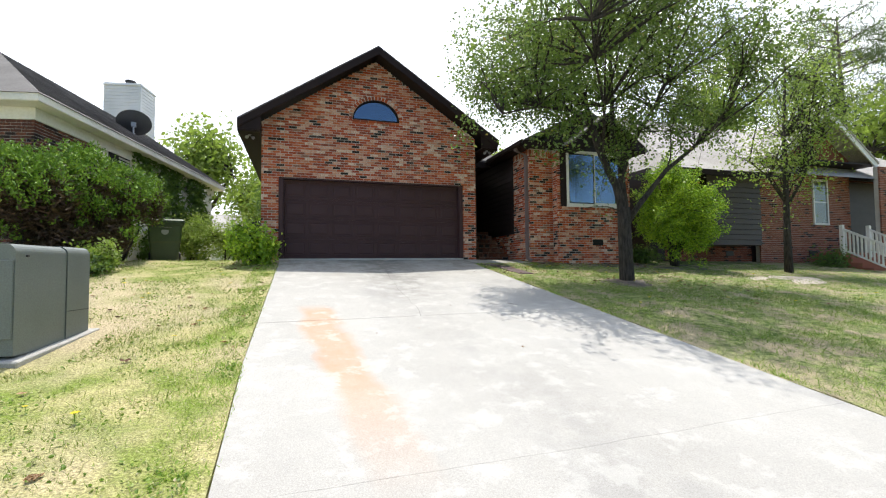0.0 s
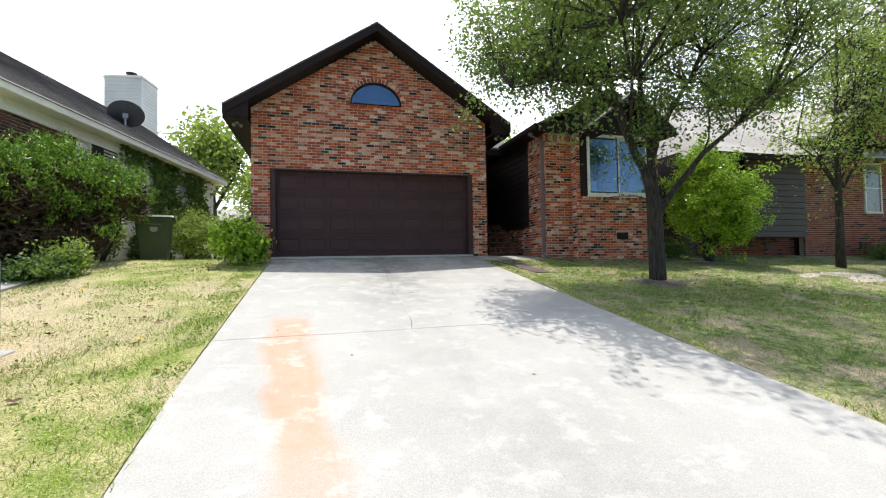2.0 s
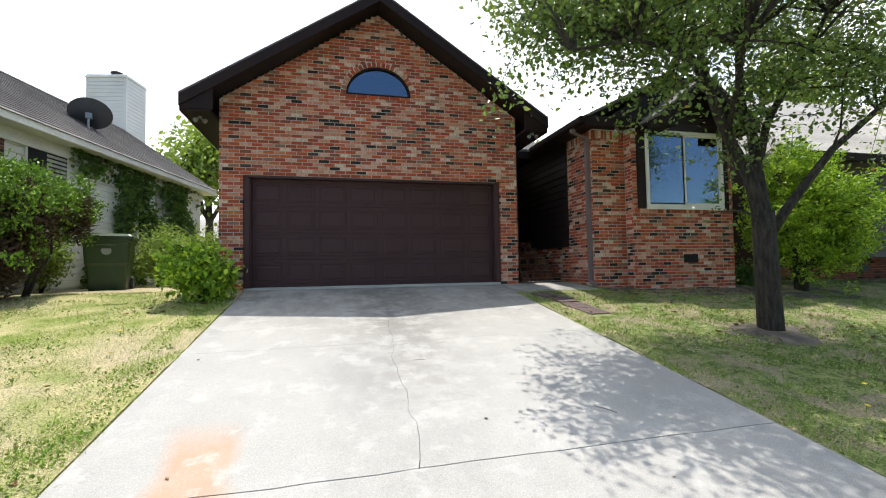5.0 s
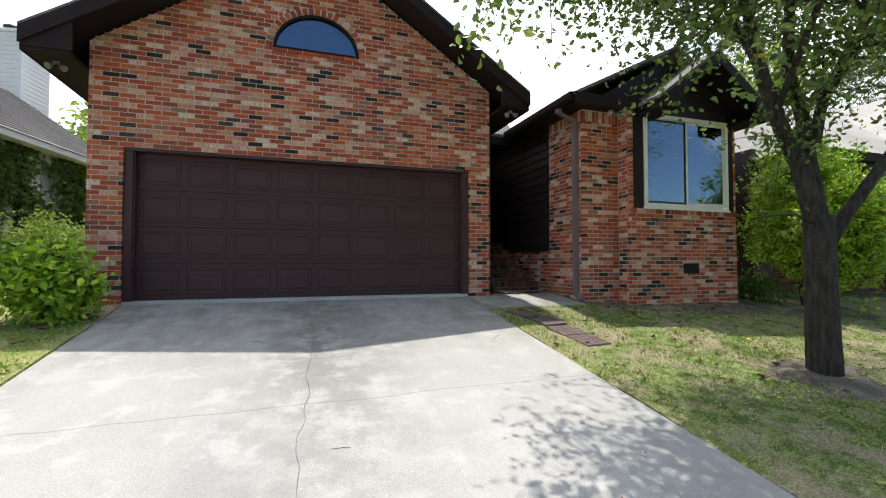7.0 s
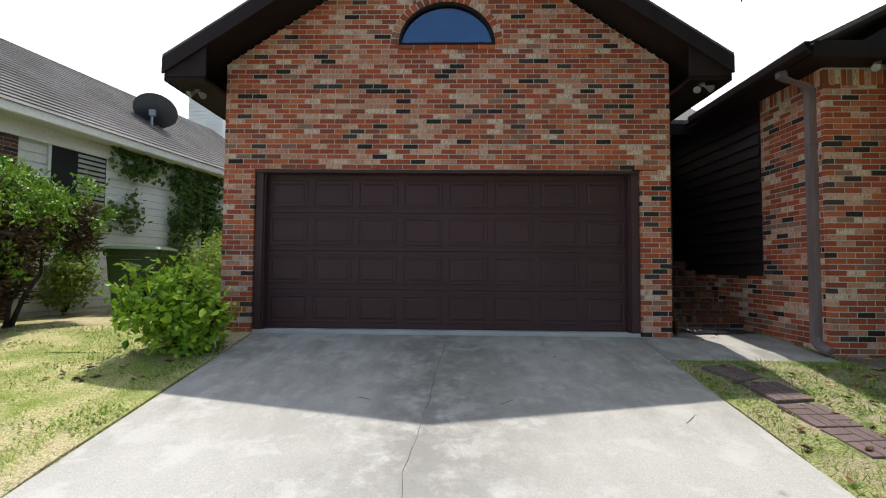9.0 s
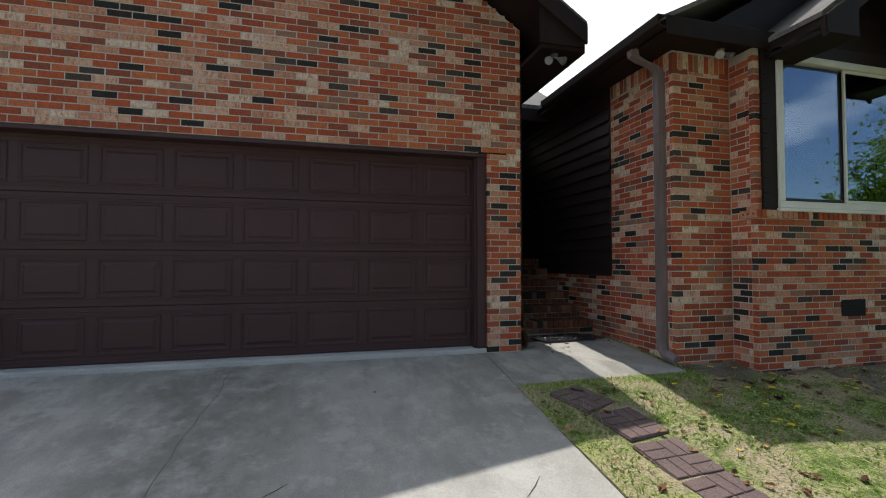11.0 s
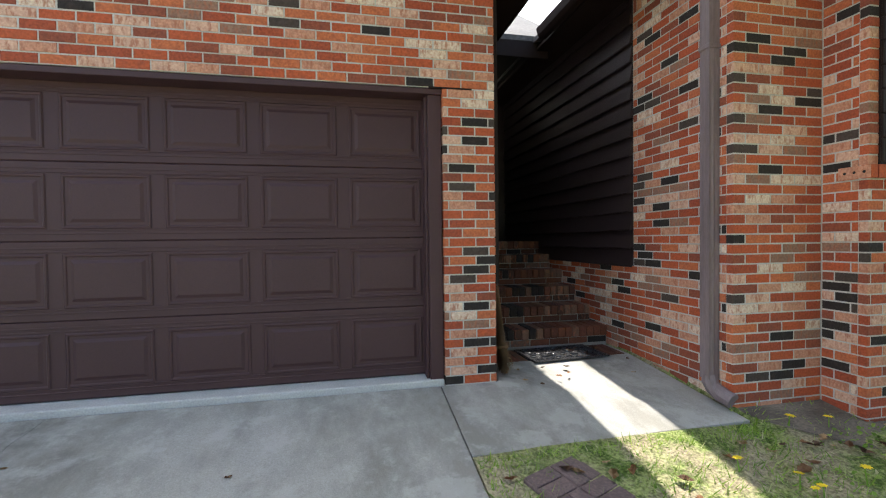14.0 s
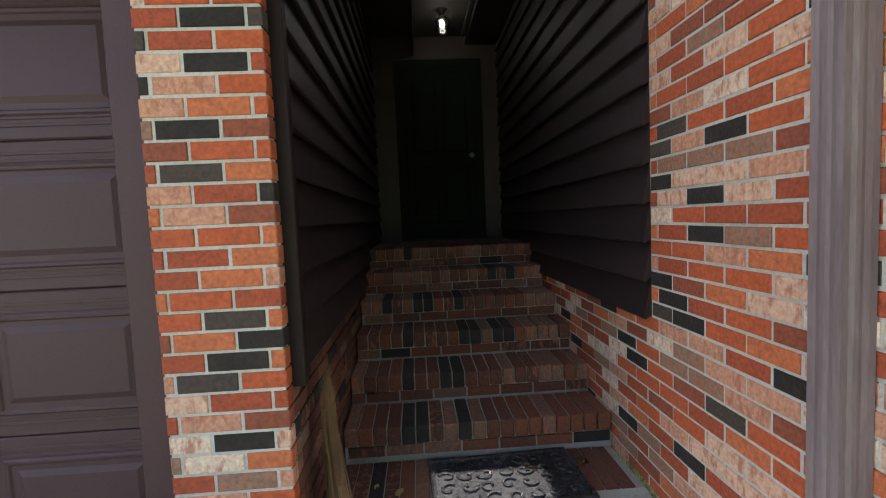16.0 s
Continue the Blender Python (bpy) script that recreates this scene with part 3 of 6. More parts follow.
path_slab = structure(slope_slab("walkway", [(DRIVE_R + 0.008, 10.63), (6.22, 10.66), (6.22, 11.93), (4.80, 11.93), (4.80, FRONT_Y + 0.02), (DRIVE_R + 0.008, FRONT_Y + 0.02)], M_CONCRETE, None), "short concrete walkway to the front steps", "walkway")
road = structure(block("road", (-60, 60, -16, -9.4, -1.75, -1.60), surf("asphalt", (0.04, 0.04, 0.042), (0.065, 0.065, 0.066), 1, 90, 0.9, 0.6)), "grey asphalt street", "road")
structure(block("kerb", (-60, 60, -9.4, -9.2, -1.75, -1.52), M_CONCRETE, bevel=0.03), "concrete kerb along the street", "kerb")

# ---- garage front wall ----
XL, XR, APEX_X, APEX_Z, RISE = -1.12, 4.775, 1.82, 6.47, 0.665
OPEN_L, OPEN_R, OPEN_T = -0.70, 4.38, 3.10
BASE_Z = OPEN_T - 32 * BH
ARCH = (1.84, 4.785, 0.65, 0.59)


def garage_spans(z):
    half = (APEX_Z - z) / RISE
    a, b = max(XL, APEX_X - half), min(XR, APEX_X + half)
    holes = []
    if z < OPEN_T:
        holes.append((OPEN_L, OPEN_R))
    rz = ARCH[3] + 0.11
    if ARCH[1] - 0.07 < z < ARCH[1] + rz:
        h = 0.0 if z < ARCH[1] else (z - ARCH[1]) / rz
        w = (ARCH[2] + 0.11 * (z > ARCH[1])) * math.sqrt(max(0.0, 1 - h * h))
        holes.append((ARCH[0] - w, ARCH[0] + w))
    out = []
    for h0, h1 in holes:
        if h0 > a:
            out.append((a, h0))
        a = h1
    if b > a:
        out.append((a, b))
    return out


garage_wall = structure(new("wall_garage_front"), "mixed red, tan and charcoal brick gable wall", "brick wall")
bm = bmesh.new()
# mortar body in strips, so that the openings go through
def slab_piece(outline, y0=0.004, y1=0.14):
    a = [bm.verts.new((x, FRONT_Y + y0, z)) for x, z in outline]
    b = [bm.verts.new((x, FRONT_Y + y1, z)) for x, z in outline]
    bm.faces.new(a)
    bm.faces.new(b[::-1])
    for i in range(len(a)):
        j = (i + 1) % len(a)
        bm.faces.new((a[i], b[i], b[j], a[j]))


EAVE_Z = APEX_Z - RISE * (APEX_X - XL)
ML, MR = XL + 0.008, XR - 0.008
slab_piece([(ML, 0.6), (OPEN_L - 0.006, 0.6), (OPEN_L - 0.006, OPEN_T), (ML, OPEN_T)])
slab_piece([(OPEN_R + 0.006, 0.6), (MR, 0.6), (MR, OPEN_T), (OPEN_R + 0.006, OPEN_T)])
slab_piece([(ML, OPEN_T), (MR, OPEN_T), (MR, EAVE_Z), (ML, EAVE_Z)])
sx = (APEX_Z - ARCH[1]) / RISE
slab_piece([(ML, EAVE_Z), (MR, EAVE_Z), (APEX_X + sx, ARCH[1]), (APEX_X - sx, ARCH[1])])
arc = [(ARCH[0] + (ARCH[2]) * math.cos(a), ARCH[1] + (ARCH[3]) * math.sin(a)) for a in (math.pi * k / 20 for k in range(21))]
top = [(ARCH[0], APEX_Z - RISE * abs(ARCH[0] - APEX_X))]
slab_piece([(APEX_X + sx, ARCH[1])] + top + arc[10::-1][0:0] + [(arc[k][0], arc[k][1]) for k in range(10, -1, -1)])
slab_piece(top + [(APEX_X - sx, ARCH[1])] + [(arc[k][0], arc[k][1]) for k in range(20, 9, -1)])
part("mortar", bm, M_MORTAR, garage_wall)
lay(garage_wall, (0, FRONT_Y, 0), (0, -1, 0), courses(garage_spans, BASE_Z - 2 * BH, 6.4, shift=0.05), lambda u, z: (u > 4.38 and z < 4.2) or (u > 2.6 and 3.1 < z < 3.75) or (u < -0.7 and 1.9 < z < 3.1), M_BRICK, M_BRICKS)
for k in range(23):
    a = math.pi * (k + 0.5) / 23
    d = Vector((math.cos(a) / ARCH[2], 0, math.sin(a) / ARCH[3])).normalized()
    ob = new("brick", brick_mesh(0.098, 0.074, M_BRICK))
    ob.parent = garage_wall
    ob.matrix_basis = Matrix.Translation((ARCH[0] + ARCH[2] * math.cos(a), FRONT_Y - 0.004, ARCH[1] + ARCH[3] * math.sin(a))) @ Matrix.Rotation(-math.atan2(d.z, d.x), 4, "Y") @ Matrix.Translation((0.004, 0, -0.037))
for k in range(6):
    ob = new("brick", brick_mesh(0.205, 0.055, M_BRICK))
    ob.parent = garage_wall
    ob.location = (ARCH[0] - ARCH[2] + 0.217 * k, FRONT_Y - 0.018, ARCH[1] - 0.064)

# ---- garage body: sides, roof, soffits ----
structure(block("wall_garage_left", (XL, XL + 0.14, FRONT_Y + 0.15, 21.5, 0.6, 4.2), M_BROWN), "brown side wall of the garage", "wall")
structure(block("wall_garage_inner", (XR - 0.14, XR - 0.012, FRONT_Y + 0.15, 15.2, 0.6, 4.3), M_MORTAR), "core of the garage side wall", "wall")
structure(block("wall_house_back", (XL, 9.75, 21.3, 21.5, 0.6, 4.2), M_BROWN), "brown back wall of the house", "wall")


def gable_roof(name, ridge_x, ridge_z, half, slope, y0, y1, m_top, label, thick=0.05):
    """Two shingled slopes over a brown deck; the ridge runs along y."""
    root = structure(new(name), label, "roof")
    for s in (-1, 1):
        low = ridge_z - slope * half
        prism("shingles", [(ridge_x, ridge_z), (ridge_x + s * half, low), (ridge_x + s * half, low - thick), (ridge_x, ridge_z - thick)], y0, y1, m_top, root)
        prism("deck", [(ridge_x, ridge_z - thick), (ridge_x + s * (half - 0.015), low - thick + 0.01), (ridge_x + s * (half - 0.015), low - 0.13), (ridge_x, ridge_z - 0.13)], y0 + 0.012, y1 - 0.01, M_BROWN, root)
        bz = 0.20
        prism("barge_board", [(ridge_x, ridge_z - 0.045), (ridge_x + s * (half - 0.01), low - 0.045), (ridge_x + s * (half - 0.01), low - 0.045 - bz), (ridge_x, ridge_z - 0.045 - bz)], y0 - 0.022, y0 + 0.010, M_BROWN, root)
    return root


GR = 0.655
gable_roof("roof_garage", APEX_X, 6.66, 3.46, GR, 10.90, 21.6, M_SHINGLE, "grey shingle gable roof with dark brown barge boards")
for s in (-1, 1):
    a, b = (APEX_X - 3.44, XL - 0.004) if s < 0 else (XR + 0.004, APEX_X + 3.44)
    structure(block("soffit_garage", (a, b, 10.93, 13.14 if s > 0 else 21.4, 4.08, 4.13), M_BROWN), "dark brown boxed eave of the garage", "soffit")
    e = APEX_X + s * 3.45
    structure(block("fascia_garage", (min(e, e - s * 0.03), max(e, e - s * 0.03), 10.93, 21.4, 4.07, 4.34), M_BROWN), "dark brown fascia board", "fascia")
    w = XL if s < 0 else XR
    prism("soffit_return", [(e - s * 0.03, 4.12), (w - s * 0.02, 4.12), (w - s * 0.02, 4.60), (e - s * 0.03, 4.30)], 10.91, 10.94, M_BROWN, structure(new("eave_box"), "dark brown boxed eave end", "soffit"))

# ---- alcove: floor of the covered porch, walls, ceiling, roof over it ----
BACK_Y = 15.2
# ceiling colour is darkened too, so that the alcove reads as black
structure(block("ceiling_alcove", (XR - 0.1, 6.28, 13.15, BACK_Y + 0.2, 4.27, 4.33), surf("porch_ceiling", (0.025, 0.022, 0.02), (0.034, 0.030, 0.027), 1, 40, 0.8, 0.1, spec=0.2)), "porch ceiling, its paint darkened as alcove shade", "ceiling")
structure(block("wall_alcove_back", (XR - 0.1, 6.28, BACK_Y, BACK_Y + 0.12, 0.8, 4.3), M_SIDING), "dark brown wall behind the porch", "wall")
alcove_roof = structure(new("roof_porch"), "grey shingle roof over the entry", "roof")
prism("shingles", [(13.12, 4.33), (16.45, 6.54), (16.45, 6.48), (13.12, 4.27)], XR + 0.1, 6.3, M_SHINGLE, alcove_roof, axis="x")
block("fascia", (XR + 0.1, 6.0, 13.12, 13.145, 4.08, 4.265), M_BROWN, alcove_roof)
prism("roof_vent", [(13.70, 4.68), (13.92, 4.83), (13.92, 5.10), (13.70, 5.10)], 5.42, 5.60, M_SPOUT, alcove_roof, axis="x")


def siding(parent, x, out, y0, y1, z0, z1, exposure=0.168):
    """Lapped boards on a wall that runs along y; out is the side they face."""
    k, z = 0, z0
    while z < z1 - 0.02:
        t = min(z + exposure + 0.02, z1 + 0.02)
        prism("plank", [(x, z + 0.012), (x + out * 0.020, z + 0.012), (x + out * 0.034, z), (x + out * 0.043, z + 0.002), (x + out * 0.045, z + 0.008), (x + out * 0.009, t), (x, t)], y0, y1, M_SIDING, parent)
        z += exposure


inner = structure(new("wall_alcove_left"), "dark brown lapped siding above a low brick base", "siding wall")
# base bricks reuse the darkened step colours as painted alcove shade
lay(inner, (XR, 0, 0), (1, 0, 0), courses(lambda z: [(FRONT_Y + 0.06, BACK_Y)], BASE_Z - BH, 1.70, shift=0.1), lambda u, z: u < 13.4, M_SHADED_BRICK, M_SHADED_BRICKS)
siding(inner, XR - 0.006, 1, FRONT_Y + 0.10, BACK_Y, 1.70, 4.27)
block("corner_board", (XR - 0.01, XR + 0.045, FRONT_Y + 0.058, FRONT_Y + 0.10, 1.66, 4.2), M_BROWN, inner)

WX = 6.23
wing_side = structure(new("wall_wing_left"), "mixed brick end with dark brown lapped siding", "siding wall")
block("mortar", (WX + 0.004, WX + 0.2, 10.952, BACK_Y, 0.5, 4.25), M_MORTAR, wing_side, bevel=0)


def wing_side_spans(z):
    return [(-11.87, -10.859)] if z > 1.73 else [(-BACK_Y, -10.859)]


lay(wing_side, (WX, 0, 0), (-1, 0, 0), courses(wing_side_spans, BASE_Z - 3 * BH, 4.0, shift=-10.80), lambda u, z: (u > -11.87 and 0.8 < z < 3.3) or (u > -12.6 and z < 1.75), M_BRICK, M_BRICKS)
lay(wing_side, (WX, 0, 0), (-1, 0, 0), courses(lambda z: [(-11.87, -10.859)], 4.0, 4.2, BH, 0.2, -10.80), never, M_BRICK, M_BRICKS)
siding(wing_side, WX + 0.012, -1, 11.875, BACK_Y, 1.73, 4.27)

# ---- wing: front pier, bay with the window ----
PY, BY, BX0, BX1 = 10.80, 10.51, 6.97, 9.42
pier = structure(new("wall_wing_front"), "mixed red, tan and charcoal brick front of the wing", "brick wall")
block("mortar", (WX + 0.004, BX0 + 0.1, PY + 0.004, PY + 0.15, 0.4, 4.22), M_MORTAR, pier, bevel=0)
lay(pier, (0, PY, 0), (0, -1, 0), courses(lambda z: [(WX, BX0)], BASE_Z - 4 * BH, 3.95, shift=WX), lambda u, z: z < 3.9, M_BRICK, M_BRICKS)
lay(pier, (0, PY, 0), (0, -1, 0), courses(lambda z: [(WX, BX0)], 3.95, 4.15, BH, 0.2, WX), never, M_BRICK, M_BRICKS)
bay = structure(new("wall_bay"), "brick bay below the front window", "brick wall")
block("mortar", (BX0 + 0.004, BX1 - 0.004, BY + 0.004, BY + 0.12, 0.4, 2.38), M_MORTAR, bay, bevel=0)
block("mortar", (BX0 + 0.004, BX0 + 0.08, BY + 0.122, PY + 0.002, 0.4, 4.15), M_MORTAR, bay, bevel=0)
block("mortar", (BX0 + 0.004, BX0 + 0.08, BY + 0.004, BY + 0.121, 2.445, 4.15), M_MORTAR, bay, bevel=0)
block("mortar", (BX1 - 0.11, BX1 - 0.004, BY + 0.122, PY + 0.1, 0.4, 4.15), M_MORTAR, bay, bevel=0)
VENT = (8.12, 8.49, 1.31, 1.505)


def bay_spans(z):
    return [(BX0, VENT[0]), (VENT[1], BX1)] if VENT[2] < z < VENT[3] else [(BX0, BX1)]


bay_z0 = 2.36 - 26 * BH
lay(bay, (0, BY, 0), (0, -1, 0), courses(bay_spans, bay_z0, 2.36, shift=BX0 + 0.03), lambda u, z: u < 9.3, M_BRICK, M_BRICKS)
lay(bay, (BX0, 0, 0), (-1, 0, 0), courses(lambda z: [(-PY + 0.004, -BY - 0.059)], bay_z0, 4.05, shift=-BY), lambda u, z: z < 3.6, M_BRICK, M_BRICKS)
lay(bay, (0, BY, 0), (0, -1, 0), courses(lambda z: [(9.35, BX1)], 2.36, 4.05, shift=9.35), never, M_BRICK, M_BRICKS)
for k in range(35):
    ob = new("brick", brick_mesh(0.058, 0.085, M_BRICK))
    ob.parent = bay
    ob.location = (BX0 - 0.02 + 0.0705 * k, BY - 0.028, 2.365)
block("mortar", (BX0 + 0.012, BX1 - 0.012, BY - 0.012, BY + 0.10, 2.362, 2.440), M_MORTAR, bay, bevel=0)
end_brick = block("brick", (BX0 - 0.022, BX0 - 0.0205, BY - 0.028, BY + 0.165, 2.367, 2.448), M_BRICK, bay, bevel=0)
for k in range(3):
    bm = bmesh.new()
    bmesh.ops.create_cone(bm, cap_ends=True, segments=12, radius1=0.009, radius2=0.009, depth=0.003, matrix=pose(BX0 - 0.0225, BY + 0.01 + 0.058 * k, 2.408, 0, 90, 0))
    part("core_hole", bm, M_DARK, end_brick)
lay(bay, (0, BY, 0), (0, -1, 0), courses(lambda z: [(BX0, BX0 + 0.083)], 2.36 + BH * 1.3, 4.05, shift=BX0), lambda u, z: z < 3.6, M_BRICK, M_BRICKS)
right_pier = structure(new("wall_wing_right"), "brick corner of the wing", "brick wall")
block("mortar", (BX1, 9.74, PY + 0.004, 20, 0.4, 4.1), M_MORTAR, right_pier, bevel=0)
lay(right_pier, (0, PY, 0), (0, -1, 0), courses(lambda z: [(BX1, 9.75)], BASE_Z - 5 * BH, 4.05, shift=9.5), never, M_BRICK, M_BRICKS)
lay(right_pier, (9.75, 0, 0), (1, 0, 0), courses(lambda z: [(PY, 14)], BASE_Z - 5 * BH, 4.05, shift=PY), never, M_BRICK, M_BRICKS)

vent = thing("foundation_vent", "black metal vent set in the brick bay", "vent")
# solid near-black plate paints the dark of the opening behind the slats
block("frame", (VENT[0] + 0.005, VENT[1] - 0.005, BY - 0.003, BY + 0.02, VENT[2] + 0.005, VENT[3] - 0.005), M_DARK, vent)
for k in range(5):
    z = VENT[2] + 0.025 + 0.035 * k
    block("slat", (VENT[0] + 0.02, VENT[1] - 0.02, BY - 0.010, BY - 0.0035, z, z + 0.008), M_DARK, vent, bevel=0)

# bay window: white vinyl slider in a brown surround
W0, W1, WZ0, WZ1 = 7.26, 9.205, 2.475, 4.12
surround = structure(new("trim_bay"), "dark brown boards round the front window", "trim")
block("board", (BX0 + 0.085, W0 - 0.002, BY - 0.012, BY + 0.08, 2.45, 4.25), M_BROWN, surround)
block("board", (W1 + 0.002, 9.35, BY - 0.008, BY + 0.08, 2.45, 4.25), M_BROWN, surround)
for k in range(11):
    block("plank", (BX0 + 0.075, BX0 + 0.15, BY - 0.03, BY - 0.013, 2.47 + 0.155 * k, 2.47 + 0.155 * k + 0.145), M_BROWN, surround, m=Matrix.Identity(4))
for k in range(7):
    z = WZ1 + 0.004 + 0.15 * k
    half = (5.02 - z - 0.16) / 0.74
    if half > 0.05:
        prism("plank", [(BY + 0.05, z), (BY - 0.012, z), (BY + 0.006, z + 0.165), (BY + 0.05, z + 0.165)], max(BX0 + 0.05, 8.36 - half), min(BX1 + 0.05, 8.36 + half), M_SIDING, surround, axis="x")
window = tagged(new("window_1"), "white vinyl sliding window reflecting trees and sky", "window", "", "structure")
FW = 0.075
def frame_ring(name, x0, x1, z0, z1, w, y0, y1, parent, material=None):
    for dims in ((x0, x1, y0, y1, z1 - w, z1), (x0, x1, y0, y1, z0, z0 + w), (x0, x0 + w, y0, y1, z0 + w, z1 - w), (x1 - w, x1, y0, y1, z0 + w, z1 - w)):
        block(name, dims, material or M_WHITE, parent, bevel=0.006)


frame_ring("window_frame", W0, W1, WZ0, WZ1, FW, BY - 0.035, BY + 0.06, window)
frame_ring("sash", W0 + FW + 0.01, W0 + 1.0, WZ0 + FW + 0.01, WZ1 - FW - 0.01, 0.03, BY + 0.012, BY + 0.035, window, M_BLACK)
frame_ring("sash", W0 + 0.96, W1 - FW - 0.002, WZ0 + FW + 0.002, WZ1 - FW - 0.002, 0.035, BY - 0.012, BY + 0.012, window)
for a, b, y in ((W0 + FW + 0.03, W0 + 0.98, BY + 0.022), (W0 + 0.99, W1 - FW - 0.03, BY - 0.002)):
    pane = block("pane", (a, b, y, y + 0.006, WZ0 + FW + 0.02, WZ1 - FW - 0.02), M_GLASS, window, bevel=0)
    pane.visible_shadow = False
block("window_sill", (W0 - 0.02, W1 + 0.02, BY - 0.05, BY + 0.05, WZ0 - 0.035, WZ0 - 0.002), M_WHITE, window)
# lining colour is darkened to stand for the unlit interior
room = structure(new("wall_room"), "dark unlit room behind the window", "room")
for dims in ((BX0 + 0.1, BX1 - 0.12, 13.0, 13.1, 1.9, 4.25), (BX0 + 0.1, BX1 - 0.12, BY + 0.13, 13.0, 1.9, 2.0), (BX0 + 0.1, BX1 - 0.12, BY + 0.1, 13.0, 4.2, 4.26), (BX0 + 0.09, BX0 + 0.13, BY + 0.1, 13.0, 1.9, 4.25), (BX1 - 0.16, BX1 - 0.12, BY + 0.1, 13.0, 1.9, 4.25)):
    block("room_lining", dims, surf("unlit_room_paint", (0.05, 0.05, 0.05), (0.08, 0.08, 0.08), 1, 30, 0.9, 0.1) if "unlit_room_paint" not in bpy.data.materials else bpy.data.materials["unlit_room_paint"], room, bevel=0)

# ---- wing roof ----
wing_roof = structure(new("roof_wing"), "grey shingle roof of the wing with brown eaves", "roof")
prism("shingles", [(5.82, 4.30), (8.0, 5.40), (10.2, 4.30), (10.2, 4.25), (8.0, 5.34), (5.82, 4.25)], 10.45, 21.5, M_SHINGLE, wing_roof)
prism("gable_wall", [(6.2, 4.2), (8.0, 5.25), (9.8, 4.2)], 10.76, 10.79, M_SIDING, wing_roof)
block("soffit", (5.86, WX + 0.02, 10.47, 15.2, 4.17, 4.21), M_BROWN, wing_roof)
block("soffit", (5.86, BX0 + 0.3, 10.47, PY + 0.02, 4.165, 4.215), M_BROWN, wing_roof)
block("fascia", (5.85, 7.2, 10.45, 10.475, 4.12, 4.31), M_BROWN, wing_roof)
gutter = structure(new("gutter"), "dark brown metal gutter along the wing eave", "gutter")
prism("trough", [(5.83, 4.29), (5.74, 4.29), (5.725, 4.27), (5.745, 4.20), (5.775, 4.165), (5.83, 4.165), (5.83, 4.18), (5.785, 4.18), (5.757, 4.21), (5.742, 4.272), (5.83, 4.275)], 10.43, 12.83, M_BROWN, gutter)
GX, GZ, GH, GS, GY = 8.36, 5.16, 1.25, 0.74, 9.93
gable_roof("roof_bay", GX, GZ, GH, GS, GY, 11.6, M_SHINGLE, "small shingle gable over the bay with brown boards")
prism("gable_wall", [(GX - 1.12, 4.2), (GX + 1.1, 4.2), (GX, 5.0)], BY - 0.002, BY + 0.03, M_SIDING, structure(new("wall_bay_gable"), "dark brown boarded gable", "wall"))
for s in (-1, 1):
    e = GX + s * (GH - 0.02)
    low = GZ - GS * GH
    prism("eave_end", [(e, low - 0.04), (e, low - 0.205), (e - s * 0.40, low - 0.205), (e - s * 0.40, low + 0.40 * GS - 0.06)], GY - 0.03, GY + 0.028, M_BROWN, structure(new("eave_box"), "dark brown boxed eave end of the bay gable", "soffit"))
    structure(block("soffit_bay", (min(e, e - s * 0.42), max(e, e - s * 0.42), GY + 0.03, BY + 0.4, GZ - GS * GH - 0.20, GZ - GS * GH - 0.16), M_BROWN), "dark brown boxed eave of the bay gable", "soffit")

# ---- porch steps ----
steps = structure(new("porch_steps"), "brick porch steps with rowlock treads", "steps")
STEP_Y, RUN, STEP_Z, RISER, NSTEP = 12.30, 0.318, 1.125, 0.168, 6
for i in range(NSTEP):
    y, z = STEP_Y + RUN * i, STEP_Z + RISER * i
    y_end = y + RUN + 0.02 if i < NSTEP - 1 else BACK_Y
    block("mortar", (XR + 0.01, WX - 0.004, y + 0.012, y_end, 0.7, z - 0.010), M_SHADED_MORTAR, steps, bevel=0)
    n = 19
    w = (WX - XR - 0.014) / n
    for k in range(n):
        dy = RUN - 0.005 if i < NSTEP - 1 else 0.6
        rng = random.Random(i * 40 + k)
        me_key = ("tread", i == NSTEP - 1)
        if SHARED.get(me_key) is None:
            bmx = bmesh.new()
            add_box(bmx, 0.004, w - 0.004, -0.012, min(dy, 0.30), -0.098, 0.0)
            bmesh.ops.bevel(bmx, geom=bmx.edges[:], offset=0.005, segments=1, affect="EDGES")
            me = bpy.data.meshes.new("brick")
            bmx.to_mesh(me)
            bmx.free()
            me.materials.append(M_SHADED_BRICK)
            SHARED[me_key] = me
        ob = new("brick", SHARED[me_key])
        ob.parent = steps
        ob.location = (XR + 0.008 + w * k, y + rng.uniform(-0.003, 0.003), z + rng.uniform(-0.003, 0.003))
    lay(steps, (0, y + 0.006, 0), (0, -1, 0), courses(lambda zz: [(XR + 0.012, WX - 0.008)], z - 0.170, z - 0.1, shift=5.0 + 0.07 * i), lambda u, zz: True, M_SHADED_BRICK, M_SHADED_BRICKS)
landing = structure(block("porch_floor", (XR + 0.012, WX - 0.006, 14.05, BACK_Y - 0.002, 1.80, STEP_Z + RISER * 5 - 0.004), M_SHADED_BRICK), "dark brick porch landing", "floor")
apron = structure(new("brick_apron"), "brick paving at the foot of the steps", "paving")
block("mortar", (XR + 0.012, WX - 0.006, 11.935, 12.31, 0.8, 0.926), M_SHADED_MORTAR, apron, bevel=0)
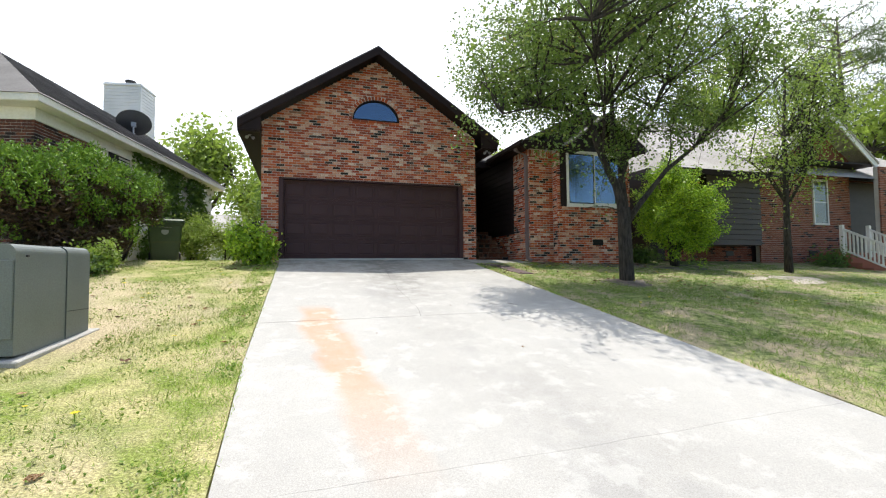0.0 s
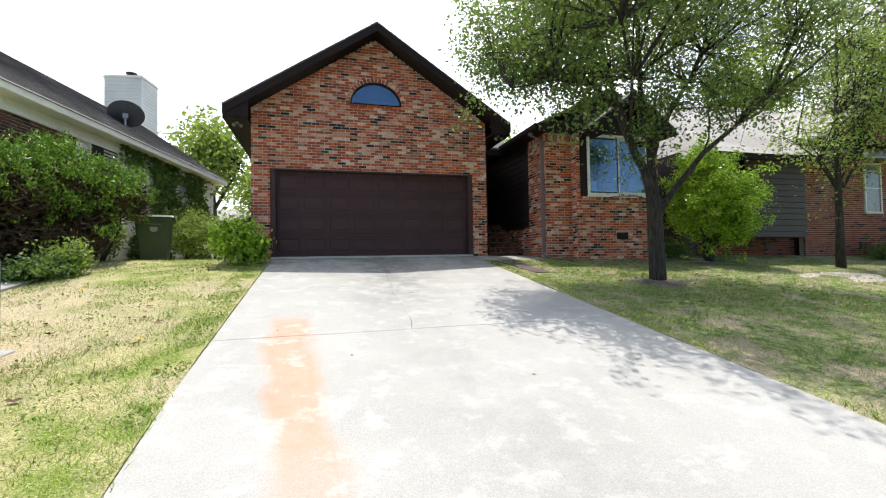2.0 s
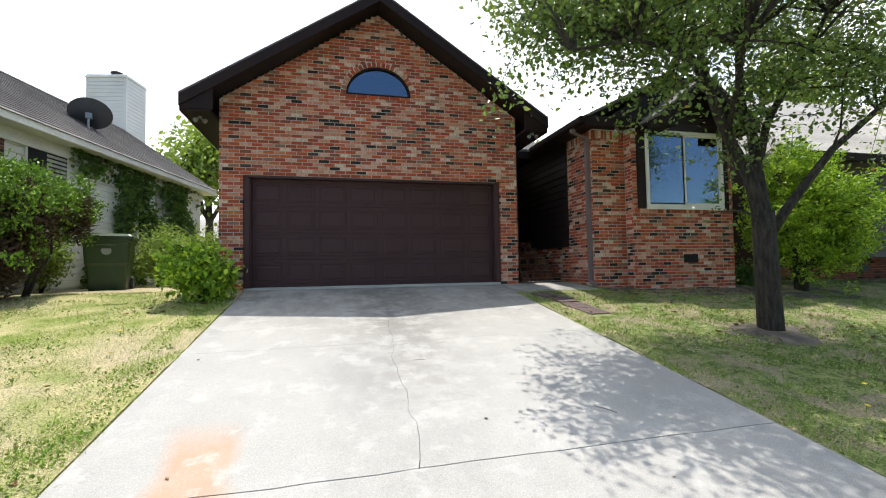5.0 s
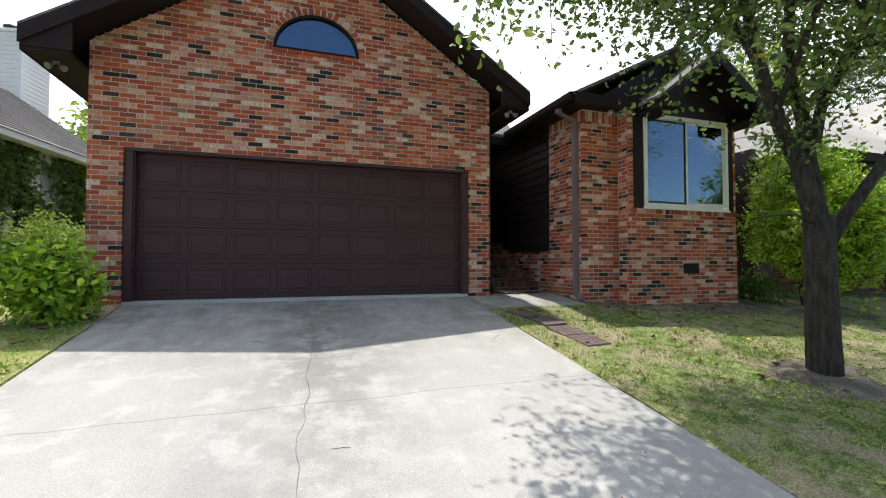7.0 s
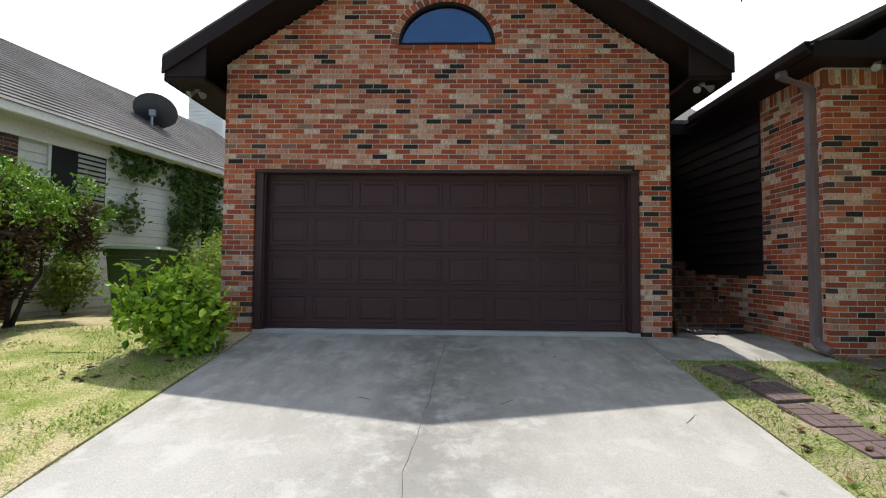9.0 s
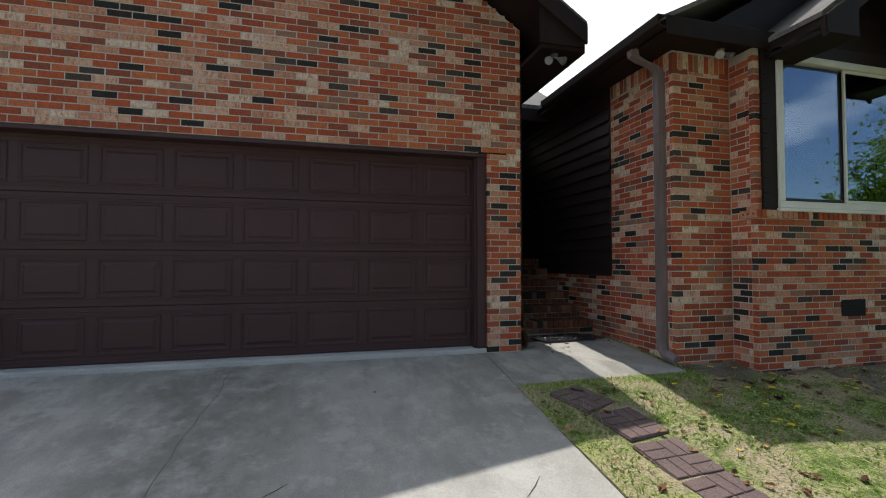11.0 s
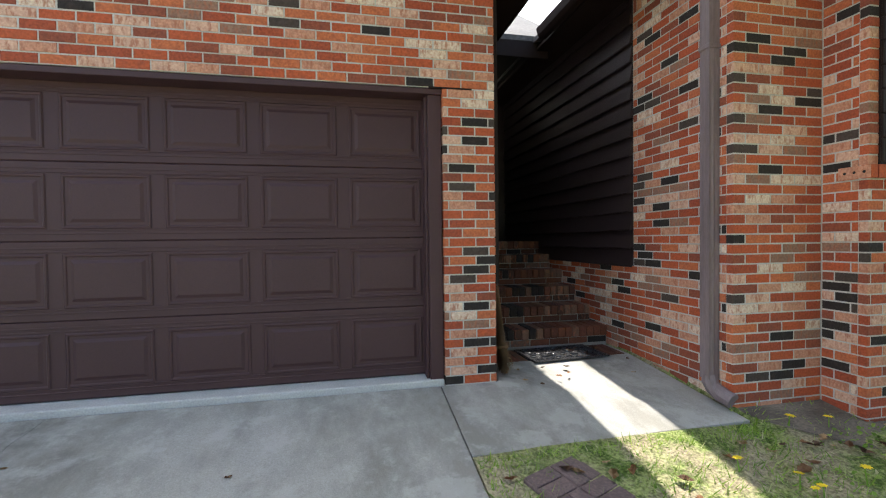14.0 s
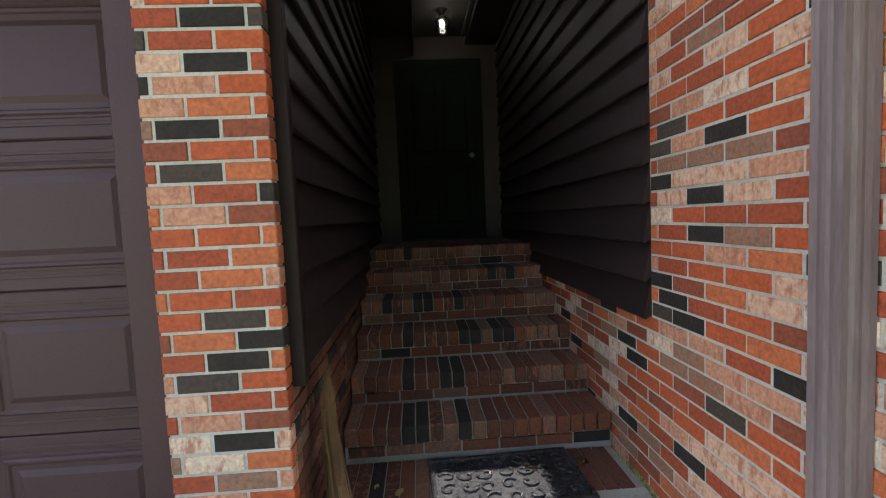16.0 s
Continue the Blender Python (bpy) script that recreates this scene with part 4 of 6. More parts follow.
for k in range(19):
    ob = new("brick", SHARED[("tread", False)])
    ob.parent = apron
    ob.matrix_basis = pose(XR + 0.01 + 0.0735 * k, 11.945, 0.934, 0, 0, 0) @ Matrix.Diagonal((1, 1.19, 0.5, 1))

# ---- garage door ----
DY = FRONT_Y + 0.17
gdoor = tagged(new("garage_door"), "closed dark brown double garage door with raised panels", "garage door", "", "structure")
gx0, gx1, gz0 = OPEN_L + 0.10, OPEN_R - 0.10, BASE_Z + 0.05
sec_h, pan_w = (OPEN_T - 0.04 - gz0) / 4, (gx1 - gx0) / 8
pan_mesh = None
for i in range(4):
    z = gz0 + sec_h * i
    sec = block("section", (gx0, gx1, DY, DY + 0.045, z + 0.001, z + sec_h - 0.001), M_DOOR, gdoor, bevel=0.006)
    for zz in (z + 0.045, z + 0.07, z + sec_h - 0.075, z + sec_h - 0.05):
        block("groove_rib", (gx0, gx1, DY - 0.004, DY + 0.002, zz, zz + 0.012), M_DOOR, sec, bevel=0.002)
    for k in range(8):
        if pan_mesh is None:
            bmx = bmesh.new()
            pw, ph = pan_w - 0.10, sec_h - 0.175
            def ring(inset, depth):
                return [bmx.verts.new((x, depth, zv)) for x, zv in ((-pw / 2 + inset, -ph / 2 + inset), (pw / 2 - inset, -ph / 2 + inset), (pw / 2 - inset, ph / 2 - inset), (-pw / 2 + inset, ph / 2 - inset))]
            rings = [ring(-0.008, 0.0), ring(0.0, -0.007), ring(0.010, -0.006), ring(0.016, 0.001), ring(0.036, 0.001), ring(0.058, -0.008)]
            for a, b in zip(rings, rings[1:]):
                for q in range(4):
                    bmx.faces.new((a[q], a[(q + 1) % 4], b[(q + 1) % 4], b[q]))
            bmx.faces.new(rings[-1])
            bmesh.ops.recalc_face_normals(bmx, faces=bmx.faces)
            pan_mesh = bpy.data.meshes.new("panel")
            bmx.to_mesh(pan_mesh)
            bmx.free()
            pan_mesh.materials.append(M_DOOR)
        ob = new("panel", pan_mesh)
        ob.parent = sec
        ob.location = (gx0 + pan_w * (k + 0.5), DY - 0.002, z + sec_h / 2)
door_trim = structure(new("trim_garage_door"), "dark brown painted boards round the garage door", "trim")
block("jamb", (OPEN_L + 0.004, OPEN_L + 0.105, FRONT_Y + 0.03, DY + 0.02, BASE_Z - 0.01, OPEN_T - 0.045), M_DOOR, door_trim)
block("jamb", (OPEN_R - 0.105, OPEN_R - 0.004, FRONT_Y + 0.03, DY + 0.02, BASE_Z - 0.01, OPEN_T - 0.045), M_DOOR, door_trim)
block("head", (OPEN_L + 0.004, OPEN_R - 0.004, FRONT_Y + 0.01, DY + 0.02, OPEN_T - 0.045, OPEN_T - 0.004), M_DOOR, door_trim)
block("stop", (OPEN_L + 0.105, OPEN_L + 0.125, FRONT_Y + 0.06, DY - 0.006, BASE_Z, OPEN_T - 0.05), M_DOOR, door_trim)
block("stop", (OPEN_R - 0.125, OPEN_R - 0.105, FRONT_Y + 0.06, DY - 0.006, BASE_Z, OPEN_T - 0.05), M_DOOR, door_trim)
structure(block("garage_sill", (OPEN_L + 0.004, OPEN_R - 0.004, FRONT_Y + 0.012, DY + 0.3, 0.75, gz0 - 0.006), surf("pale_concrete_lip", (0.40, 0.39, 0.37), (0.52, 0.51, 0.49), 2, 80, 0.9, 0.4), bevel=0.008), "pale concrete lip under the garage door", "sill")
structure(block("floor_garage", (XL + 0.2, XR - 0.2, DY + 0.31, 20, 0.7, 0.9), M_CONCRETE), "garage floor slab", "floor")

# half-round window in the gable
lunette = tagged(new("window_2"), "half-round gable window with a dark frame", "window", "", "structure")
bm = bmesh.new()
N = 24
rings = []
for rx, rz, y in ((ARCH[2], ARCH[3], FRONT_Y - 0.002), (ARCH[2], ARCH[3], FRONT_Y + 0.09), (ARCH[2] - 0.035, ARCH[3] - 0.035, FRONT_Y + 0.09), (ARCH[2] - 0.035, ARCH[3] - 0.035, FRONT_Y - 0.002)):
    rings.append([bm.verts.new((ARCH[0] + rx * math.cos(math.pi * k / N), y, ARCH[1] + rz * math.sin(math.pi * k / N))) for k in range(N + 1)])
for a, b in zip(rings, rings[1:] + rings[:1]):
    for k in range(N):
        bm.faces.new((a[k], a[k + 1], b[k + 1], b[k]))
part("window_frame", bm, M_BROWN, lunette)
block("window_sill", (ARCH[0] - ARCH[2], ARCH[0] + ARCH[2], FRONT_Y - 0.004, FRONT_Y + 0.09, ARCH[1], ARCH[1] + 0.03), M_BROWN, lunette)
bm = bmesh.new()
bm.faces.new([bm.verts.new((ARCH[0] + 0.62 * math.cos(math.pi * k / N), FRONT_Y + 0.05, ARCH[1] + 0.02 + 0.55 * math.sin(math.pi * k / N))) for k in range(N + 1)])
res = bmesh.ops.extrude_face_region(bm, geom=bm.faces[:])
bmesh.ops.translate(bm, vec=(0, 0.006, 0), verts=[v for v in res["geom"] if isinstance(v, bmesh.types.BMVert)])
part("pane", bm, M_GLASS, lunette)
structure(block("wall_attic", (0.9, 2.8, 12.4, 12.5, 4.5, 5.6), M_DARK), "dark attic behind the gable window", "wall")


# ---- plants ----
def leaf_cloud(centres, size, rng, flat=0.0, droop=0.0, slim=1.0):
    """Folded six-point leaves at the centres, with random turns; sizes vary."""
    n = len(centres)
    c = np.asarray(centres, float)
    ax = rng.normal(size=(n, 3))
    ax[:, 2] = ax[:, 2] * (1 - flat) - droop
    ax /= np.linalg.norm(ax, axis=1)[:, None] + 1e-9
    b = rng.normal(size=(n, 3))
    side = np.cross(ax, b)
    side /= np.linalg.norm(side, axis=1)[:, None] + 1e-9
    nor = np.cross(ax, side)
    s = (size * rng.uniform(0.6, 1.3, n))[:, None]
    shape = ((0.0, 0.0, 0.0), (0.35, 0.36, 0.10), (0.72, 0.26, 0.10), (1.0, 0.0, -0.06), (0.72, -0.26, 0.10), (0.35, -0.36, 0.10))
    v = np.stack([c + s * (ax * a + side * w * slim + nor * h) for a, w, h in shape], 1).reshape(-1, 3)
    k = np.arange(n)[:, None] * 6
    f = np.concatenate([k + np.array([[0, 1, 2, 3]]), k + np.array([[0, 3, 4, 5]])]).tolist()
    return v, f


def blade_cloud(roots, length, width, rng, lean=0.5, up=1.0):
    """Narrow tapered blades that rise from the roots."""
    n = len(roots)
    c = np.asarray(roots, float)
    d = rng.normal(size=(n, 3)) * lean
    d[:, 2] = np.abs(d[:, 2]) * 0.3 + up
    d /= np.linalg.norm(d, axis=1)[:, None]
    side = np.cross(d, rng.normal(size=(n, 3)))
    side /= np.linalg.norm(side, axis=1)[:, None] + 1e-9
    s = (length * rng.uniform(0.5, 1.4, n))[:, None]
    v = np.stack([c - side * width / 2, c + side * width / 2, c + d * s], 1).reshape(-1, 3)
    f = (np.arange(n)[:, None] * 3 + np.array([[0, 1, 2]])).tolist()
    return v, f


def blobs(spheres, n, rng, shell=0.55):
    """Points in a set of balls (x, y, z, r or three radii), thicker towards their skins, in uneven clumps."""
    vol = np.array([np.prod(s[3:]) if len(s) > 4 else s[3] ** 3 for s in spheres]) ** 0.75
    pick = rng.choice(len(spheres), n, p=vol / vol.sum())
    c = np.array([s[:3] for s in spheres])[pick]
    r = np.array([s[3:] if len(s) > 4 else (s[3],) * 3 for s in spheres])[pick]
    d = rng.normal(size=(n, 3))
    d /= np.linalg.norm(d, axis=1)[:, None]
    return c + d * r * (shell + (1 - shell) * rng.random(n) ** 0.6)[:, None] * rng.uniform(0.8, 1.08, n)[:, None]


def branch(bm, a, b, r0, r1, rng, bend=0.08, steps=5, sides=7):
    a, b = Vector(a), Vector(b)
    pts, off = [], Vector()
    for i in range(steps + 1):
        f = i / steps
        if 0 < i < steps:
            off = off * 0.6 + Vector(rng.normal(size=3)) * bend * (b - a).length * 0.25
        pts.append(a.lerp(b, f) + (off if 0 < i < steps else Vector()) + Vector((0, 0, 0.06 * (b - a).length * math.sin(f * math.pi))))
    tube_into(bm, pts, [r0 + (r1 - r0) * (i / steps) for i in range(steps + 1)], sides)
    return pts


def grow(name, label, base, trunk, crown, n_leaves, leaf, m_leaf, seed, category="tree", twigs=60, twig_r=0.012, flat=0.2, droop=0.3, spread=0.16, share=0.72, reach=0.42, lift=None, slim=0.85):
    """A woody plant: trunk is a list of (points, r0, r1); crown is a list of balls. Twigs reach into the crown and carry leaf clumps."""
    rng = np.random.default_rng(seed)
    root = thing(name, label, category)
    bm = bmesh.new()
    ends = []
    for pts, r0, r1 in trunk:
        k = len(pts)
        tube_into(bm, pts, [r0 + (r1 - r0) * (i / (k - 1)) for i in range(k)], 12 if r0 > 0.08 else 8)
        ends += [Vector(p) for p in pts[1:]]
    part("trunk", bm, M_BARK, root, smooth=True)
    bm = bmesh.new()
    clumps = []
    tips = blobs(crown, twigs, rng, 0.35)
    for t in tips:
        tip = Vector(t)
        near = sorted(ends, key=lambda e: (e - tip).length + max(0, e.z - tip.z) * 1.2)[:4]
        start = near[int(rng.integers(0, len(near)))]
        pts = branch(bm, start, tip, twig_r * (1 + (tip - start).length * 0.35), 0.004, rng, 0.10, 5, 5)
        for p in pts[2:]:
            clumps.append(p)
        for _ in range(3):
            q = pts[3] + Vector(rng.normal(size=3)) * reach
            tube_into(bm, [pts[3], (pts[3] + q) / 2 + Vector((0, 0, 0.03)), q], [0.007, 0.005, 0.003], 4)
            clumps.append(q)
    tagged(part("branchwork", bm, M_BARK, root, smooth=True), kind="stuff")
    cl = np.array([tuple(p) for p in clumps])
    a = int(n_leaves * share)
    pick = cl[rng.integers(0, len(cl), a)] + rng.normal(size=(a, 3)) * spread
    pts = np.concatenate([pick, blobs(crown, n_leaves - a, rng, 0.6)])
    if lift:
        pts = pts[(pts[:, 1] < lift[0]) | (pts[:, 2] > lift[1])]
    v, f = leaf_cloud(pts, leaf, rng, flat, droop, slim)
    tagged(mesh_from("crown", v, f, m_leaf, root), kind="stuff")
    return root


# the big tree on the front lawn
TX, TY, TZ = 6.77, 7.49, 0.36
bt = [
    ([(TX, TY, TZ - 0.1), (TX, TY, TZ + 0.10), (TX - 0.01, TY, TZ + 0.35), (TX - 0.02, TY, 1.2), (TX - 0.03, TY, 1.65), (TX - 0.03, TY, 2.0)], 0.165, 0.135),
    ([(TX - 0.05, TY, 1.55), (TX - 0.08, TY + 0.03, 2.08), (TX - 0.15, TY + 0.08, 2.5), (TX - 0.36, TY + 0.12, 2.9), (TX - 0.56, TY + 0.14, 3.35), (TX - 0.74, TY + 0.14, 3.8), (TX - 0.86, TY + 0.12, 4.3), (TX - 1.2, TY + 0.1, 5.5), (TX - 1.35, TY, 6.7)], 0.105, 0.03),
    ([(TX - 0.01, TY, 1.6), (TX + 0.02, TY + 0.04, 2.05), (TX + 0.03, TY + 0.12, 2.6), (TX + 0.08, TY + 0.2, 3.1), (TX - 0.06, TY + 0.25, 3.65), (TX - 0.15, TY + 0.15, 4.4), (TX - 0.05, TY + 0.3, 5.8), (TX - 0.1, TY + 0.3, 7.4)], 0.10, 0.028),
    ([(TX + 0.04, TY, 1.65), (TX + 0.30, TY - 0.06, 2.02), (TX + 0.68, TY - 0.14, 2.48), (TX + 1.0, TY - 0.2, 2.86), (TX + 1.75, TY - 0.3, 3.44), (TX + 2.5, TY - 0.4, 4.1), (TX + 3.0, TY - 0.5, 5.1)], 0.075, 0.022),
    ([(TX + 0.02, TY + 0.06, 2.75), (TX + 0.17, TY + 0.06, 3.24), (TX + 0.45, TY, 3.75), (TX + 0.76, TY - 0.1, 4.27), (TX + 1.07, TY - 0.2, 4.86), (TX + 1.2, TY - 0.3, 6.2)], 0.06, 0.022),
    ([(TX - 0.34, TY + 0.12, 2.86), (TX - 0.36, TY + 0.28, 3.5), (TX - 0.5, TY + 0.6, 4.4), (TX - 0.8, TY + 1.0, 5.8)], 0.055, 0.02),
    ([(TX - 0.72, TY + 0.13, 3.75), (TX - 1.6, TY - 0.4, 3.9), (TX - 2.6, TY - 0.8, 3.75), (TX - 3.4, TY - 0.9, 3.5)], 0.038, 0.012),
    ([(TX - 0.44, TY + 0.12, 3.1), (TX - 1.1, TY - 0.8, 3.9), (TX - 1.9, TY - 1.6, 4.4), (TX - 2.4, TY - 2.2, 4.7)], 0.035, 0.012),
    ([(TX - 0.10, TY - 0.02, 1.9), (TX - 0.55, TY - 0.12, 1.98), (TX - 1.0, TY - 0.2, 1.95), (TX - 1.35, TY - 0.25, 1.9)], 0.016, 0.005),
]
big_crown = [(TX - 2.9, TY - 0.2, 4.15, 0.9, 0.8, 0.5), (TX - 2.0, TY - 0.3, 4.15, 1.0, 0.9, 0.5), (TX - 3.4, TY - 0.3, 4.5, 0.7, 0.8, 0.5), (TX - 2.2, TY - 2.5, 6.1, 1.2, 1.1, 0.7), (TX - 0.7, TY - 3.0, 6.2, 1.5, 1.0, 0.8), (TX + 1.1, TY - 2.7, 6.1, 1.6, 1.2, 0.8), (TX - 2.6, TY + 1.2, 6.0, 1.2, 1.1, 0.8), (TX + 2.9, TY - 1.8, 6.0, 1.4, 1.3, 0.9), (TX - 0.5, TY + 1.5, 6.2, 2.0, 1.1, 1.2), (TX + 1.8, TY + 1.1, 6.0, 1.7, 1.3, 1.3), (TX - 2.2, TY + 1.3, 5.3, 1.2, 0.9, 0.8), (TX - 3.2, TY + 0.1, 4.0, 0.8, 0.8, 0.55), (TX - 2.2, TY - 0.1, 3.8, 1.0, 1.0, 0.55), (TX - 3.5, TY - 0.6, 5.0, 0.8, 0.9, 0.9), (TX - 2.6, TY + 0.6, 4.6, 1.2, 1.0, 0.9), (TX - 3.2, TY - 0.6, 4.3, 1.0, 1.0, 0.95), (TX - 2.3, TY - 1.0, 5.2, 1.6, 1.7, 1.4), (TX - 1.0, TY - 0.2, 6.2, 1.7, 1.6, 1.2), (TX + 0.7, TY - 0.4, 6.4, 1.8, 1.6, 1.3), (TX - 1.0, TY - 0.2, 3.95, 1.2, 1.0, 0.55), (TX + 0.5, TY - 0.3, 3.8, 1.0, 0.9, 0.55), (TX - 2.2, TY + 0.0, 3.95, 1.0, 0.8, 0.5), (TX + 1.7, TY - 0.3, 3.7, 0.8, 0.8, 0.6), (TX - 1.6, TY - 0.1, 4.6, 1.3, 1.0, 0.6), (TX - 0.2, TY + 0.1, 3.0, 0.5, 0.5, 0.45),
             (TX + 2.3, TY - 0.4, 5.4, 1.7, 1.7, 1.6), (TX + 0.2, TY + 1.4, 5.8, 2.2, 1.4, 1.7), (TX - 0.2, TY - 2.0, 5.4, 2.0, 1.1, 1.2), (TX - 1.8, TY - 0.2, 4.0, 1.5, 1.2, 0.6), (TX + 1.2, TY, 4.1, 1.4, 1.3, 0.7), (TX + 3.2, TY - 0.2, 4.6, 1.1, 1.1, 1.0)]
grow("tree", "leafy shade tree with dark bark and spreading limbs on the lawn", (TX, TY), bt, big_crown, 56000, 0.07, M_LEAF, 11, twigs=250, twig_r=0.013, spread=0.145, share=0.9, lift=(TY + 0.9, 5.1))
soil = structure(mesh_from("bare_soil", [(TX + (0.75 + 0.14 * math.sin(5 * a)) * math.cos(a) * (1 if k else 0.2), TY + (0.55 + 0.1 * math.sin(3 * a)) * math.sin(a) * (1 if k else 0.2), ground_z(TX, TY + (0.55 if k else 0.1) * math.sin(a)) + (-0.02 if k else 0.06)) for k in (1, 0) for a in (2 * math.pi * i / 20 for i in range(20))], [(i, (i + 1) % 20, 20 + (i + 1) % 20, 20 + i) for i in range(20)] + [tuple(range(20, 40))], M_SOIL), "bare soil round the tree trunk", "soil")

# bright green shrub beside the wing
SX, SY, SZ = 10.75, 10.1, 0.70
grow("shrub", "rounded bright green shrub with a dark multi-stem base", (SX, SY), [
    ([(SX, SY, SZ - 0.1), (SX - 0.02, SY, SZ + 0.3), (SX - 0.2, SY, SZ + 0.9), (SX - 0.4, SY, SZ + 1.6), (SX - 0.5, SY, SZ + 2.5)], 0.12, 0.04),
    ([(SX + 0.03, SY, SZ - 0.1), (SX + 0.12, SY, SZ + 0.4), (SX + 0.4, SY - 0.1, SZ + 1.2), (SX + 0.7, SY, SZ + 2.2)], 0.09, 0.03),
    ([(SX - 0.02, SY + 0.05, SZ - 0.1), (SX, SY + 0.2, SZ + 0.7), (SX + 0.05, SY + 0.4, SZ + 1.8)], 0.08, 0.03)],
    [(SX, SY - 0.1, 2.4, 1.02, 1.35, 0.95), (SX - 0.15, SY, 3.1, 0.78, 0.95, 0.75), (SX + 0.33, SY - 0.5, 2.05, 0.85, 1.1, 0.8), (SX - 0.4, SY - 0.1, 2.0, 0.78, 0.9, 0.75), (SX - 0.1, SY, 3.55, 0.5, 0.6, 0.45), (SX + 0.6, SY - 0.5, 2.5, 0.6, 0.75, 0.55)],
    60000, 0.08, M_SHRUB, 5, "shrub", slim=0.55, twigs=190, spread=0.07, reach=0.26, share=0.97)
grow("shrub", "low dark green shrub at the corner of the wing", (9.6, 10.6), [([(9.95, 10.9, 0.6), (9.95, 10.85, 0.9), (9.9, 10.8, 1.1)], 0.03, 0.01)], [(9.95, 10.75, 1.0, 0.45, 0.4, 0.28), (10.3, 10.6, 0.95, 0.4, 0.4, 0.22)], 1500, 0.07, M_IVY, 6, "shrub", twigs=16, spread=0.08, reach=0.12)

# shrub at the garage corner
grow("shrub", "leafy green shrub against the garage corner", (-1.1, 10.7), [([(-1.1, 10.8, 0.7), (-1.1, 10.75, 1.1), (-1.0, 10.7, 1.5)], 0.03, 0.012), ([(-1.05, 10.8, 0.7), (-0.9, 10.75, 1.1), (-0.72, 10.75, 1.3)], 0.022, 0.008), ([(-1.15, 10.8, 0.7), (-1.45, 10.7, 1.2), (-1.6, 10.6, 1.6)], 0.024, 0.008)],
     [(-1.2, 10.68, 1.45, 0.46, 0.4, 0.42), (-1.5, 10.6, 1.3, 0.36, 0.4, 0.36), (-1.0, 10.75, 1.22, 0.30, 0.3, 0.28), (-1.15, 10.65, 1.0, 0.42, 0.4, 0.22)], 2300, 0.095, M_SHRUB, 9, "shrub", twigs=42, twig_r=0.007, spread=0.07, reach=0.10)

# big clipped conifer hedge in front of the neighbour's house
def conifer_hedge():
    rng = np.random.default_rng(21)
    root = thing("hedge", "large overgrown conifer hedge, green outside and brown within", "hedge")
    balls = [(-3.85, 12.3, 2.5, 0.45, 0.45, 0.6), (-4.2, 11.5, 2.4, 0.7, 0.7, 0.8), (-4.75, 10.8, 2.5, 0.8, 0.75, 0.9), (-5.1, 10.0, 2.3, 0.8, 0.8, 0.85), (-5.5, 9.4, 2.2, 0.75, 0.75, 0.9), (-4.5, 11.0, 1.6, 0.8, 0.75, 0.65), (-4.4, 11.7, 1.75, 0.5, 0.5, 0.5)]
    bm = bmesh.new()
    for k in range(16):
        t = rng.random()
        a = Vector((-5.3 + 1.1 * t + rng.uniform(-0.2, 0.2), 9.8 + 2.0 * t + rng.uniform(-0.2, 0.2), 0.6))
        branch(bm, a, a + Vector((rng.uniform(-0.5, 0.7), rng.uniform(-0.4, 0.3), rng.uniform(1.0, 1.9))), 0.04, 0.01, rng)
    tagged(part("stem", bm, M_BARK, root), kind="stuff")
    inner_p = blobs([(x, y, z - 0.15, a * 0.85, b * 0.85, c * 0.9) for x, y, z, a, b, c in balls] + [(-4.9, 10.4, 1.3, 0.7, 0.8, 0.5), (-4.75, 11.3, 1.35, 0.5, 0.6, 0.5)], 24000, rng, 0.3)
    v, f = blade_cloud(inner_p, 0.17, 0.035, rng, 1.0, 0.2)
    tagged(mesh_from("inner_wood", v, f, M_DEAD, root), kind="stuff")
    cl = blobs(balls, 900, rng, 0.92)
    cl = cl[rng.random(len(cl)) < np.clip((cl[:, 2] - 1.8) / 0.75, 0.08, 1.0)]
    p = (cl[:, None, :] + rng.normal(size=(len(cl), 44, 3)) * np.array([0.06, 0.06, 0.075])).reshape(-1, 3)
    v, f = leaf_cloud(p, 0.066, rng, -0.6, -0.6, 0.75)
    tagged(mesh_from("foliage", v, f, M_HEDGE, root), kind="stuff")


conifer_hedge()
LOW = [("bright yellow-green low shrub under the hedge", (-4.0, 9.75), 0.42, 0.5, M_PALE), ("yellow-green shrub beside the bin", (-4.85, 13.3), 0.55, 1.1, M_PALE), ("pale leafy shrub behind the bin", (-2.5, 15.3), 1.2, 1.5, M_PALE),
       ("pale flowering shrub along the neighbour's wall", (-2.3, 17.2), 1.0, 1.2, M_PALE), ("pale leafy shrub against the neighbour's wall", (-3.6, 15.8), 0.9, 1.6, M_PALE), ("leafy shrub in the side yard", (-1.9, 19.0), 1.0, 1.1, M_SHRUB), ("dark green shrub beside the neighbour's house", (-5.9, 8.9), 0.6, 1.1, M_IVY),
       ("low grey-green ground cover under the hedge", (-4.3, 9.3), 0.7, 0.25, M_IVY)]
